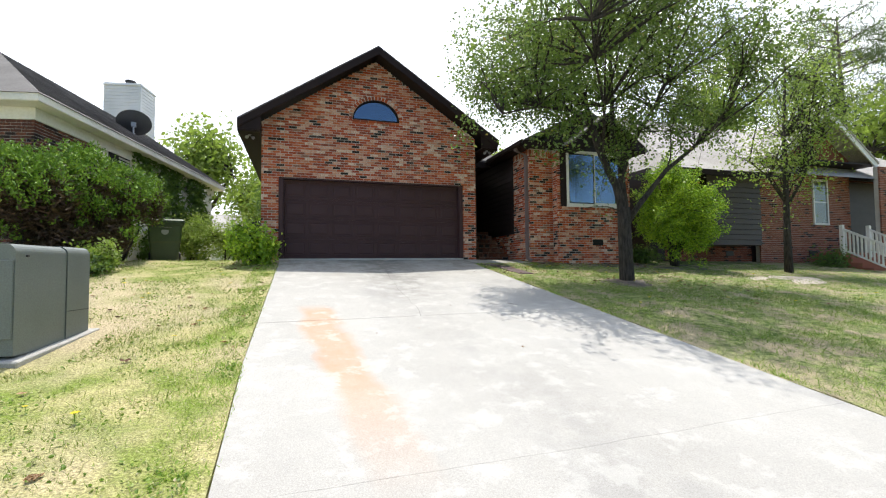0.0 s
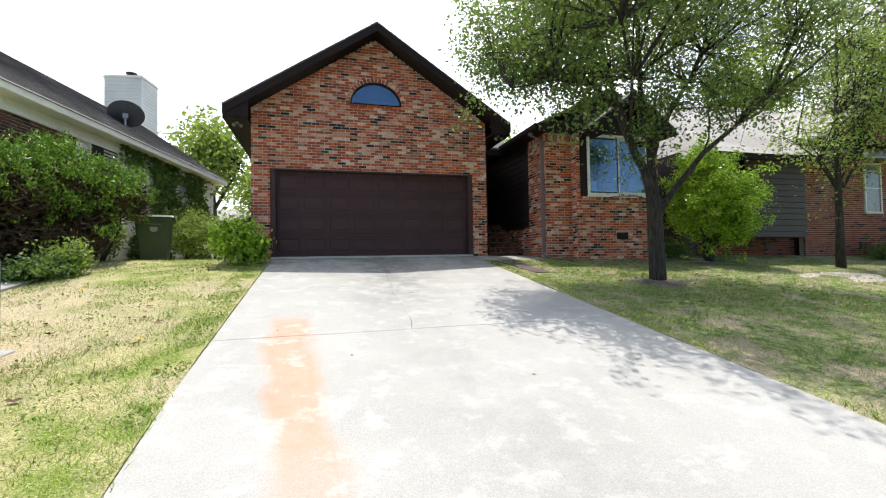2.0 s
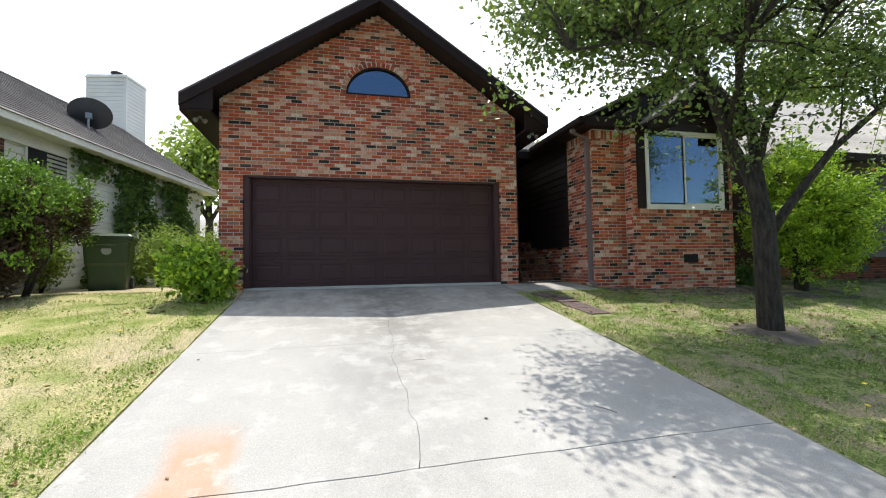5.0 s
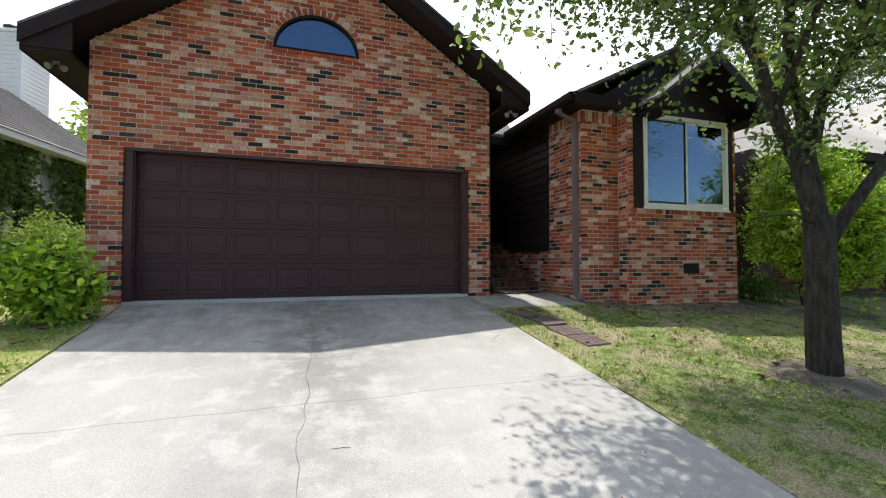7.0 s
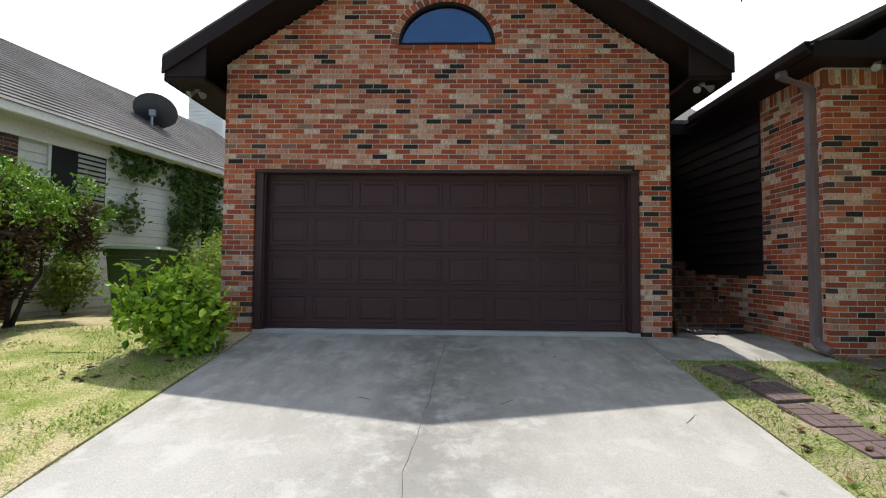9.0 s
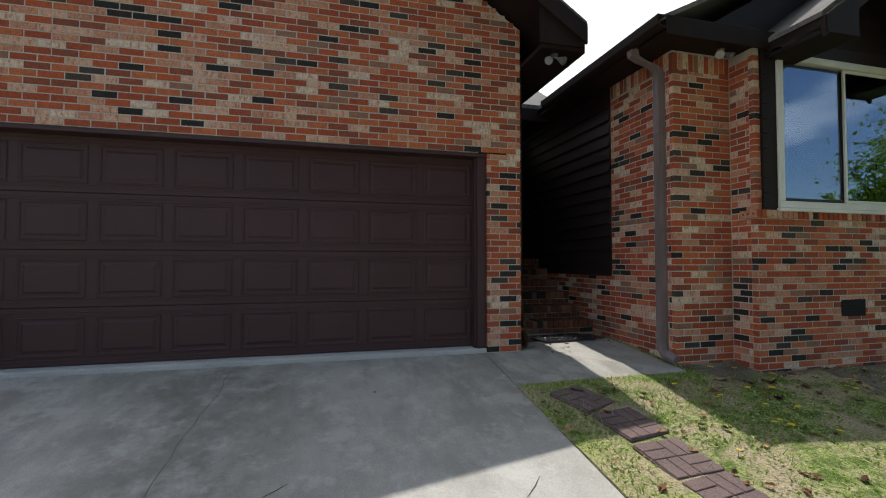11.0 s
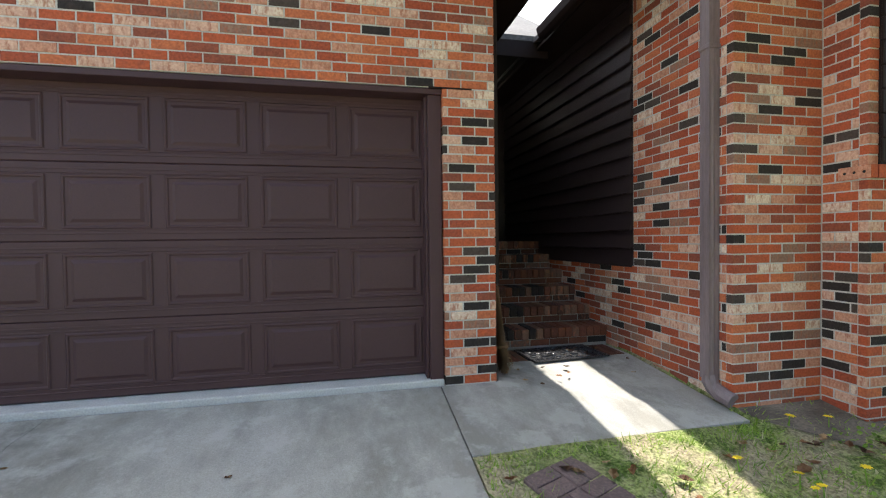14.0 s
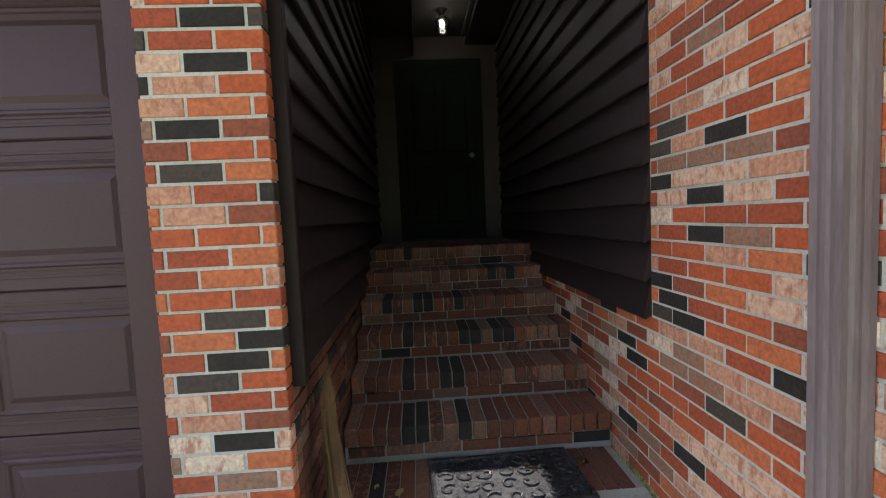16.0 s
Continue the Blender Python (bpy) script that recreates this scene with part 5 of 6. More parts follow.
for k, (text, (x, y), r, h, mt) in enumerate(LOW):
    z = ground_z(x, y)
    grow("shrub", text, (x, y), [([(x, y, z - 0.05), (x, y, z + h * 0.4), (x + 0.05, y, z + h * 0.7)], 0.03, 0.01), ([(x, y, z - 0.05), (x + r * 0.3, y, z + h * 0.4), (x + r * 0.6, y, z + h * 0.6)], 0.02, 0.008)],
         [(x, y, z + h * 0.55, r, r, h * 0.5), (x + 0.4 * r, y - 0.2 * r, z + h * 0.7, r * 0.6, r * 0.6, h * 0.35), (x - 0.4 * r, y, z + h * 0.4, r * 0.7, r * 0.7, h * 0.35)], int(1700 + 2200 * r * h), 0.07, mt, 30 + k, "shrub", twigs=26, twig_r=0.006, spread=0.08, reach=0.14)


# ---- litter bin ----
def wheeled_bin():
    root = thing("wheeled_bin", "dark green plastic wheeled refuse bin on the lawn", "bin", at=(-3.85, 13.8, 0.925))
    root.rotation_euler = (0, 0, radians(14))

    def shell(name, levels, mt, label=""):
        bm = bmesh.new()
        rings = []
        for z, hx, hy in levels:
            ring = []
            for sx, sy in ((-1, -1), (1, -1), (1, 1), (-1, 1)):
                r = 0.05
                cx, cy = sx * (hx - r), sy * (hy - r)
                a0 = math.atan2(sy, sx) - math.pi / 4
                ring += [bm.verts.new((cx + r * math.cos(a0 + math.pi / 2 * q / 3), cy + r * math.sin(a0 + math.pi / 2 * q / 3), z)) for q in range(4)]
            rings.append(ring)
        for a, b in zip(rings, rings[1:]):
            for i in range(len(a)):
                bm.faces.new((a[i], a[(i + 1) % len(a)], b[(i + 1) % len(a)], b[i]))
        bm.faces.new(rings[0][::-1])
        bm.faces.new(rings[-1])
        return part(name, bm, mt, root, label)

    shell("body", [(0.0, 0.26, 0.25), (0.03, 0.275, 0.265), (0.45, 0.31, 0.31), (0.50, 0.325, 0.325), (0.86, 0.345, 0.36), (0.88, 0.375, 0.385), (0.94, 0.38, 0.39)], M_BIN)
    shell("lid", [(0.945, 0.40, 0.41), (0.975, 0.40, 0.41), (1.01, 0.37, 0.38), (1.025, 0.30, 0.32)], M_BIN)
    for s in (-1, 1):
        bm = bmesh.new()
        bmesh.ops.create_cone(bm, cap_ends=True, segments=20, radius1=0.13, radius2=0.13, depth=0.06, matrix=pose(s * 0.30, 0.27, 0.13, 0, 90, 0))
        bmesh.ops.bevel(bm, geom=[e for e in bm.edges if len(e.link_faces) == 2 and abs(e.link_faces[0].normal.dot(e.link_faces[1].normal)) < 0.3], offset=0.012, segments=2, affect="EDGES")
        part("wheel", bm, M_BLACK, root)
    root.scale = (1.2, 1.2, 1.2)
    block("handle", (-0.28, 0.28, 0.40, 0.43, 0.90, 0.94), M_BIN, root, bevel=0.012)
    pale = surf("pale_print", (0.30, 0.32, 0.28), (0.36, 0.38, 0.34), 4, 60, 0.6, 0.05)
    bm = bmesh.new()
    bmesh.ops.create_circle(bm, cap_ends=True, segments=24, radius=0.075, matrix=pose(0, -0.352, 0.72, 87, 0, 0))
    part("round_emblem", bm, pale, root, "pale round printed emblem")
    block("print_bar", (-0.14, 0.14, -0.362, -0.357, 0.815, 0.822), pale, root, "pale printed line", bevel=0)


wheeled_bin()


# ---- utility transformer box on its pad ----
def utility_box():
    root = thing("transformer_box", "grey-green steel utility transformer box on the lawn", "utility box", at=(-2.42, 5.30, 0.02))
    root.rotation_euler = (0, 0, radians(-10))
    L, W, H = 1.05, 1.0, 0.93
    prof = [(0.0, -0.10), (0.0, H - 0.10)] + [(0.0 + 0.09 - 0.09 * math.cos(a), H - 0.10 + 0.09 * math.sin(a)) for a in (math.pi / 2 * k / 6 for k in range(1, 7))] + [(W - 0.02, H), (W, H - 0.03), (W, -0.10)]
    prism("body", [(-0.02 - a, z) for a, z in prof], -L + 0.03, -0.36, M_BOX, root)
    prism("rear_hood", [(-0.01 - a * 1.01, z + 0.006) for a, z in prof], -0.355, 0.0, M_BOX, root)
    block("seam", (-0.045, -0.006, -0.34, 0.004, 0.24, 0.246), M_BLACK, root, bevel=0)
    block("door_lip", (-W - 0.02, -0.03, -L + 0.015, -L + 0.032, 0.05, H - 0.16), M_BOX, root, bevel=0.006)
    bm = bmesh.new()
    bmesh.ops.create_cone(bm, cap_ends=True, segments=12, radius1=0.014, radius2=0.012, depth=0.03, matrix=pose(-0.02, -L + 0.16, H - 0.12, 0, 90, 0))
    part("lock_bolt", bm, M_BLACK, root)
    block("lifting_bracket", (-0.55, -0.40, -0.42, -0.38, H + 0.0, H + 0.012), M_BLACK, root, bevel=0.003)
    pad = thing("box_pad", "weathered concrete pad under the transformer box", "pad", at=(-2.42, 5.30, 0.022))
    pad.rotation_euler = (radians(7.4), 0, radians(-10))
    block("slab", (-W - 0.10, 0.07, -L - 0.06, 0.08, -0.30, 0.0), M_CONCRETE, pad, bevel=0.01)


utility_box()


# ---- neighbour's house on the bin's side ----
def left_house():
    root = thing("house", "low house with grey hip roof, cream siding and ivy", "house", at=(-5.2, 10.15, 0))
    root.rotation_euler = (0, 0, radians(-10.3))
    L, EZ, RX, RZ = 10.6, 4.30, -3.5, 6.72
    wall = block("wall", (-6.6, -0.42, 0.5, L - 0.4, 0.5, EZ - 0.12), M_CREAM, root, bevel=0)
    k = 0
    z = 1.0
    while z < EZ - 0.35:
        block("plank", (-0.425, -0.398, 2.45, L - 0.42, z, z + 0.150), M_CREAM, wall, bevel=0.008)
        z += 0.158
    brick = new("brick_end")
    brick.parent = root
    block("mortar", (-6.7, -0.37, 0.44, 2.42, 0.5, EZ - 0.42), M_MORTAR, brick, bevel=0)
    lay(brick, (-0.36, 0, 0), (1, 0, 0), courses(lambda zz: [(0.43, 2.44)], 0.9, EZ - 0.42), never, M_OLD, M_OLD)
    lay(brick, (0, 0.43, 0), (0, -1, 0), courses(lambda zz: [(-5.0, -0.36)], 0.9, EZ - 0.42), never, M_OLD, M_OLD)
    block("frieze", (-6.75, -0.33, 0.40, L - 0.38, EZ - 0.42, EZ - 0.16), M_CREAM, root)
    block("soffit", (-6.9, -0.03, 0.03, L - 0.02, EZ - 0.16, EZ - 0.12), M_CREAM, root)
    block("fascia", (-0.03, 0.0, 0.0, L, EZ - 0.15, EZ + 0.0), M_CREAM, root)
    block("fascia", (-7.0, -0.03, -0.001, 0.03, EZ - 0.15, EZ + 0.0), M_CREAM, root)
    bm = bmesh.new()
    v = [bm.verts.new(p) for p in ((0.03, -0.03, EZ), (0.03, L + 0.03, EZ), (RX, L + 0.03, RZ), (RX, 3.5, RZ), (-7.0, -0.03, EZ), (-7.0, L, EZ))]
    for f in ((0, 1, 2, 3), (0, 3, 4), (3, 2, 5, 4), (1, 5, 2)):
        bm.faces.new([v[i] for i in f])
    bm.faces.new((v[0], v[4], v[5], v[1]))
    part("roof", bm, M_SHINGLE, root)
    # lines of shingle courses as thin laps
    roof_laps = new("roof_laps")
    roof_laps.parent = root
    for i in range(1, 24):
        f = i / 24
        y0 = 3.5 * f
        block("shingle_course", (0.03 + (RX - 0.03) * f - 0.01, 0.03 + (RX - 0.03) * f + 0.02, y0, L, EZ + (RZ - EZ) * f - 0.002, EZ + (RZ - EZ) * f + 0.010), M_SHINGLE, roof_laps, bevel=0)
    for y0, y1, z0, z1 in ((2.95, 3.95, 2.75, 3.90), (6.55, 7.05, 2.2, 3.85), (8.3, 8.9, 2.2, 3.75)):
        w = new("window")
        w.parent = root
        block("window_frame", (-0.40, -0.36, y0 - 0.05, y1 + 0.05, z0 - 0.05, z1 + 0.05), M_CREAM, w)
        block("pane", (-0.362, -0.352, y0, y1, z0, z1), M_DARK, w, bevel=0)
        for q in range(12):
            block("blind_slat", (-0.352, -0.346, y0 + 0.45 * (y1 - y0), y1 - 0.02, z0 + 0.02 + (z1 - z0 - 0.04) * q / 12, z0 + 0.02 + (z1 - z0 - 0.04) * (q + 0.6) / 12), M_PANEL, w, bevel=0)
    for y0 in (5.9, 7.4, 7.95):
        block("shutter", (-0.40, -0.37, y0, y0 + 0.35, 2.1, 3.85), M_PANEL, root)
    return root


lh = left_house()
def chimney():
    root = thing("chimney", "white-sided chimney with a black flue cap", "chimney", at=(-8.8, 23.2, 0))
    root.rotation_euler = (0, 0, radians(-10))
    block("core", (0, 1.55, 0, 1.3, 1.0, 9.30), M_WHITE_SIDING, root)
    for k in range(28):
        z = 5.1 + 0.155 * k
        for nm, dims in (("plank", (-0.012, 1.562, -0.022, 0.0, z, z + 0.142)), ("plank", (1.55, 1.572, -0.012, 1.312, z, z + 0.142))):
            block(nm, dims, M_WHITE_SIDING, root, bevel=0.006)
    block("corner_board", (1.49, 1.58, -0.03, 0.06, 5.0, 9.30), M_WHITE_SIDING, root)
    block("cap", (-0.05, 1.60, -0.06, 1.36, 9.30, 9.35), M_WHITE_SIDING, root)
    bm = bmesh.new()
    bmesh.ops.create_cone(bm, cap_ends=True, segments=20, radius1=0.19, radius2=0.19, depth=0.36, matrix=pose(0.8, 0.6, 9.53))
    bmesh.ops.create_cone(bm, cap_ends=True, segments=20, radius1=0.24, radius2=0.22, depth=0.05, matrix=pose(0.8, 0.6, 9.73))
    part("flue", bm, M_BLACK, root)


chimney()


def dish(name, label, at, rz, tilt, r, mast):
    root = thing(name, label, "satellite dish", at=at)
    root.rotation_euler = (0, 0, radians(rz))
    bm = bmesh.new()
    rings = []
    for q in range(6):
        rr = r * q / 5
        rings.append([bm.verts.new((rr * math.cos(a), rr * 0.88 * math.sin(a), 0.35 * rr * rr)) for a in (2 * math.pi * k / 28 for k in range(28))] if q else [bm.verts.new((0, 0, 0))])
    for k in range(28):
        bm.faces.new((rings[0][0], rings[1][k], rings[1][(k + 1) % 28]))
    for a, b in zip(rings[1:], rings[2:]):
        for k in range(28):
            bm.faces.new((a[k], b[k], b[(k + 1) % 28], a[(k + 1) % 28]))
    bmesh.ops.transform(bm, matrix=pose(0, 0, mast, tilt, 0, 0), verts=bm.verts[:])
    bmesh.ops.solidify(bm, geom=bm.faces[:], thickness=0.012)
    part("reflector", bm, M_DISH, root)
    bm = bmesh.new()
    tube_into(bm, [(0, -0.12, -0.25), (0, -0.12, mast * 0.6), (0, -0.04, mast * 0.95)], [0.028, 0.028, 0.028], 10)
    part("mast", bm, M_GREY_METAL, root)
    bm = bmesh.new()
    tube_into(bm, [(0, 0.05, mast - 0.35), (0, 0.3, mast - 0.25), (0, 0.5, mast + 0.05)], [0.016, 0.014, 0.014], 8)
    add_box(bm, -0.04, 0.04, 0.47, 0.55, mast, mast + 0.1)
    part("feed_arm", bm, M_GREY_METAL, root)
    block("bracket", (-0.07, 0.07, -0.13, -0.03, mast - 0.14, mast + 0.02), M_GREY_METAL, root)


dish("satellite_dish", "dark grey satellite dish on the neighbour's roof", (-5.45, 16.3, 5.10), 12, -52, 0.50, 0.5)
dish("satellite_dish", "grey satellite dish low beside the garage", (-1.45, 14.2, 1.35), 10, -60, 0.36, 0.55)


def ivy():
    rng = np.random.default_rng(44)
    pts = []
    for _ in range(12000):
        y = rng.uniform(3.9, 9.8)
        z = rng.uniform(1.0, 4.25)
        clump = noise.noise(Vector((y * 0.9, z * 0.8, 3.1))) + 0.25 * (z > 3.6) + 0.05 * (y - 3.5)
        if clump > rng.uniform(-0.05, 0.4):
            pts.append((rng.uniform(-0.38, -0.24), y, z))
    m = pose(-5.2, 10.15, 0, 0, 0, -10.3)
    pts = np.array([tuple(m @ Vector(p)) for p in pts])
    v, f = leaf_cloud(pts, 0.12, rng, 0.2, 0.5)
    tagged(mesh_from("ivy", v, f, M_IVY), "dark green ivy climbing the neighbour's siding", "ivy", "", "stuff")


ivy()
structure(block("neighbour_drive", (-8.5, -4.15, -9.2, 9.7, -0.2, 0.0), M_CONCRETE, m=pose(0, 0, 0.68 - 0.152 * 9.8 + 0.035, 8.64, 0, 0)), "concrete edge of the neighbour's driveway", "driveway")


# ---- house across the lawn on the other side ----
def right_house():
    root = thing("house", "brick house with tan shingle roof and white porch rail", "house")
    Y = 11.0
    z0 = 0.55
    def brickwall(x0, x1, y, z_a, z_b, name="wall"):
        w = new(name)
        w.parent = root
        block("mortar", (x0 + 0.01, x1 - 0.01, y + 0.01, y + 0.2, z_a, z_b), M_MORTAR, w, bevel=0)
        lay(w, (0, y, 0), (0, -1, 0), courses(lambda zz: [(x0, x1)], z_a, z_b), never, M_RED, M_RED)
    brickwall(15.55, 20.4, Y, z0, 4.6)
    brickwall(11.6, 15.55, Y + 0.35, z0, 1.4)
    brickwall(20.55, 21.3, Y - 0.9, z0, 4.35, "porch_post")
    brickwall(21.3, 27.0, Y + 0.8, z0, 4.2)
    block("body", (11.0, 27, Y + 0.36, Y + 9, z0, 4.0), M_SIDING, root, bevel=0)
    bay_r = new("siding_bay")
    bay_r.parent = root
    block("core", (12.75, 15.1, Y - 0.35, Y + 0.4, 1.36, 3.75), M_SIDING, bay_r)
    for k in range(13):
        block("plank", (12.72, 15.12, Y - 0.385, Y - 0.35, 1.37 + 0.18 * k, 1.37 + 0.18 * k + 0.165), surf("grey_brown_siding", (0.055, 0.045, 0.045), (0.075, 0.063, 0.063), 1, 40, 0.6, 0.2) if "grey_brown_siding" not in bpy.data.materials else bpy.data.materials["grey_brown_siding"], bay_r, bevel=0.006)
    bm = bmesh.new()
    v = [bm.verts.new(p) for p in ((11.0, Y - 0.8, 3.75), (16.0, Y - 0.8, 3.85), (19.0, Y + 4.2, 7.2), (13.0, Y + 4.2, 7.2), (11.0, Y + 9, 3.75), (27.5, Y + 9, 3.85), (24, Y + 4.2, 7.2), (27.5, Y - 0.8, 3.95))]
    for f in ((0, 1, 2, 3), (3, 2, 5, 4), (0, 3, 4), (1, 7, 6, 2), (2, 6, 5), (7, 5, 6)):
        bm.faces.new([v[i] for i in f])
    part("roof", bm, M_SHINGLE_TAN, root)
    block("eave", (11.0, 16.0, Y - 0.84, Y - 0.80, 3.60, 3.78), M_BROWN, root)
    # front gable with white boards
    gx, gz, gh = 18.2, 6.35, 2.6
    gab = new("front_gable")
    gab.parent = root
    prism("gable_wall", [(15.6, 4.5), (20.8, 4.5), (gx, 6.2)], Y - 0.005, Y + 0.15, M_RED, gab)
    for s in (-1, 1):
        prism("white_board", [(gx, gz), (gx + s * gh, gz - 0.72 * gh), (gx + s * gh, gz - 0.72 * gh - 0.22), (gx, gz - 0.22)], Y - 0.75, Y - 0.70, M_WHITE, gab)
        prism("slope", [(gx, gz + 0.06), (gx + s * (gh + 0.05), gz - 0.72 * gh + 0.04), (gx + s * gh, gz - 0.72 * gh), (gx, gz)], Y - 0.78, Y + 4, M_SHINGLE_TAN, gab)
    prism("gable_shadow_soffit", [(gx - gh, 4.46), (gx + gh, 4.46), (gx + gh, 4.42), (gx - gh, 4.42)], Y - 0.7, Y, M_BROWN, gab)
    block("white_fascia", (20.9, 27.5, Y - 0.86, Y - 0.80, 4.0, 4.2), M_WHITE, root)
    for x0, x1, za, zb in ((18.35, 19.05, 2.25, 3.85), (12.0, 12.5, 2.2, 3.4)):
        w = new("window")
        w.parent = root
        yy = Y if x0 > 15 else Y + 0.36
        for dims in ((x0 - 0.06, x1 + 0.06, yy - 0.05, yy + 0.02, zb, zb + 0.07), (x0 - 0.06, x1 + 0.06, yy - 0.06, yy + 0.02, za - 0.07, za), (x0 - 0.06, x0, yy - 0.05, yy + 0.02, za, zb), (x1, x1 + 0.06, yy - 0.05, yy + 0.02, za, zb), (x0, x1, yy - 0.045, yy + 0.02, (za + zb) / 2 - 0.02, (za + zb) / 2 + 0.02)):
            block("window_frame", dims, M_WHITE, w)
        block("pane", (x0, x1, yy - 0.02, yy - 0.012, za, zb), M_PLAIN_GLASS, w, bevel=0)
        block("blind", (x0, x1, yy - 0.008, yy - 0.002, za, zb), M_PANEL, w, bevel=0)
    for x in (18.0, 14.3):
        block("foundation_vent", (x, x + 0.35, Y - 0.02 if x > 15 else Y + 0.33, Y + 0.02 if x > 15 else Y + 0.37, 1.02, 1.2), M_BLACK, root)
    porch = new("porch_stairs")
    porch.parent = root
    for k in range(4):
        block("step", (18.30, 19.95, Y - 1.15 - 0.32 * k, Y - 0.85 - 0.32 * k + 0.02, 0.1, 0.92 - 0.19 * k), M_RED, porch)
    block("porch_floor", (18.25, 21.3, Y - 0.85, Y - 0.02, z0 - 0.2, 1.10), M_RED, porch)
    for x in (18.40, 19.85):
        rail = new("stair_rail")
        rail.parent = root
        a, b = Vector((x, Y - 0.85, 1.10)), Vector((x, Y - 2.35, 0.30))
        for h, t in ((0.86, 0.05), (0.12, 0.04)):
            bm = bmesh.new()
            tube_into(bm, [a + Vector((0, 0, h)), b + Vector((0, 0, h))], [t, t], 4)
            part("handrail", bm, M_WHITE, rail)
        for q in range(14):
            p = a.lerp(b, q / 13)
            post = q in (0, 13)
            t = 0.055 if post else 0.02
            block("post" if post else "baluster", (p.x - t, p.x + t, p.y - t, p.y + t, p.z + (-0.2 if post else 0.1), p.z + (1.0 if post else 0.86)), M_WHITE, rail, bevel=0)


right_house()
grow("tree", "slim young tree with a sparse crown before the brick house", (13.7, 8.8), [([(13.7, 8.8, 0.3), (13.7, 8.8, 1.4), (13.72, 8.8, 2.6), (13.75, 8.8, 4.5), (13.9, 8.8, 6.5)], 0.12, 0.03), ([(13.72, 8.8, 2.4), (14.4, 8.7, 3.4), (15.1, 8.6, 4.6)], 0.05, 0.015), ([(13.72, 8.8, 2.5), (13.0, 8.8, 3.3), (12.3, 8.8, 3.7)], 0.04, 0.012)],
     [(13.9, 8.8, 5.2, 1.5, 1.3, 1.7), (15.0, 8.7, 5.0, 1.3, 1.1, 1.4), (12.5, 8.8, 3.7, 1.0, 0.9, 0.6), (14.3, 8.8, 3.5, 1.1, 1.0, 0.8), (14.6, 8.8, 7.0, 1.5, 1.2, 1.3), (16.0, 8.7, 6.3, 1.1, 1.0, 1.2)], 8500, 0.08, M_PALE, 13, twigs=110, spread=0.2)
grow("shrub", "small dark green shrub by the porch stairs", (17.7, 10.1), [([(17.7, 10.1, 0.4), (17.7, 10.1, 0.7)], 0.02, 0.01)], [(17.7, 10.1, 0.78, 0.65, 0.5, 0.38)], 1200, 0.08, M_IVY, 14, "shrub", twigs=14, reach=0.15)


# ---- trees in the distance, before and behind ----
def pine(x, y, h, seed, low=0.45):
    rng = np.random.default_rng(seed)
    root = thing("pine_tree", "tall slender pine with dark needle clumps", "tree", "tall pines")
    z = ground_z(x, y)
    bm = bmesh.new()
    tube_into(bm, [(x, y, z - 0.2), (x + 0.2, y, z + h * 0.5), (x, y, z + h)], [0.28, 0.2, 0.04], 9)
    cl = []
    for k in range(34):
        f = low + (1 - low) * (k / 34)
        r = (0.9 + 3.2 * math.sin(math.pi * min(1, (1 - f) * 1.25 + 0.12))) * rng.uniform(0.5, 1.0)
        a = rng.uniform(0, 6.28)
        p0 = Vector((x, y, z + h * f))
        p1 = p0 + Vector((math.cos(a) * r, math.sin(a) * r, rng.uniform(0.1, 0.9)))
        branch(bm, p0, p1, 0.06, 0.015, rng, 0.1, 4, 5)
        cl += [p0.lerp(p1, t) for t in (0.6, 0.8, 1.0)]
    part("trunk", bm, M_BARK, root, smooth=True)
    c = np.array([tuple(p) for p in cl])
    pts = (c[:, None, :] + rng.normal(size=(len(c), 55, 3)) * np.array([0.45, 0.45, 0.25])).reshape(-1, 3)
    v, f = blade_cloud(pts, 0.5, 0.05, rng, 1.0, 0.5)
    tagged(mesh_from("needles", v, f, M_PINE, root), kind="stuff")


for k, (x, y, h) in enumerate(((34.0, 19.0, 16.5), (37.5, 17.0, 15.0), (30.5, 24.0, 17.0), (42.0, 24.0, 19.0), (2.0, 44.0, 15.0), (6.0, 46.0, 14.0))):
    pine(x, y, h, 60 + k)


def broad(x, y, h, r, seed, mt=None, n=4200, size=0.28):
    z = ground_z(x, y)
    rng = np.random.default_rng(seed)
    crown = [(x + rng.uniform(-0.5, 0.5) * r, y + rng.uniform(-0.5, 0.5) * r, z + h * rng.uniform(0.45, 0.85), r * rng.uniform(0.4, 0.65), r * rng.uniform(0.4, 0.65), h * rng.uniform(0.14, 0.2)) for _ in range(7)]
    grow("tree", "distant light green broadleaf tree", (x, y), [([(x, y, z - 0.2), (x + 0.1, y, z + h * 0.3), (x, y, z + h * 0.55), (x + 0.2, y, z + h * 0.8)], 0.25, 0.06), ([(x, y, z + h * 0.3), (x + r * 0.4, y, z + h * 0.6)], 0.12, 0.04), ([(x, y, z + h * 0.35), (x - r * 0.4, y, z + h * 0.6)], 0.12, 0.04)], crown, n, size, mt or M_FAR, seed, twigs=50, twig_r=0.03, spread=0.45)


broad(-5.5, 28, 9.0, 3.6, 71)
broad(-3.2, 33, 7.5, 3.0, 72)
broad(-1.0, 25, 4.6, 2.0, 73, M_IVY, 3000, 0.2)
broad(-15, 30, 9.5, 4.0, 74)
broad(26, 22, 12, 4.5, 75)
broad(22.5, 27, 11, 4.5, 76)
broad(31, 15, 10, 4.0, 77)
broad(12.5, 30, 9, 4.0, 78)
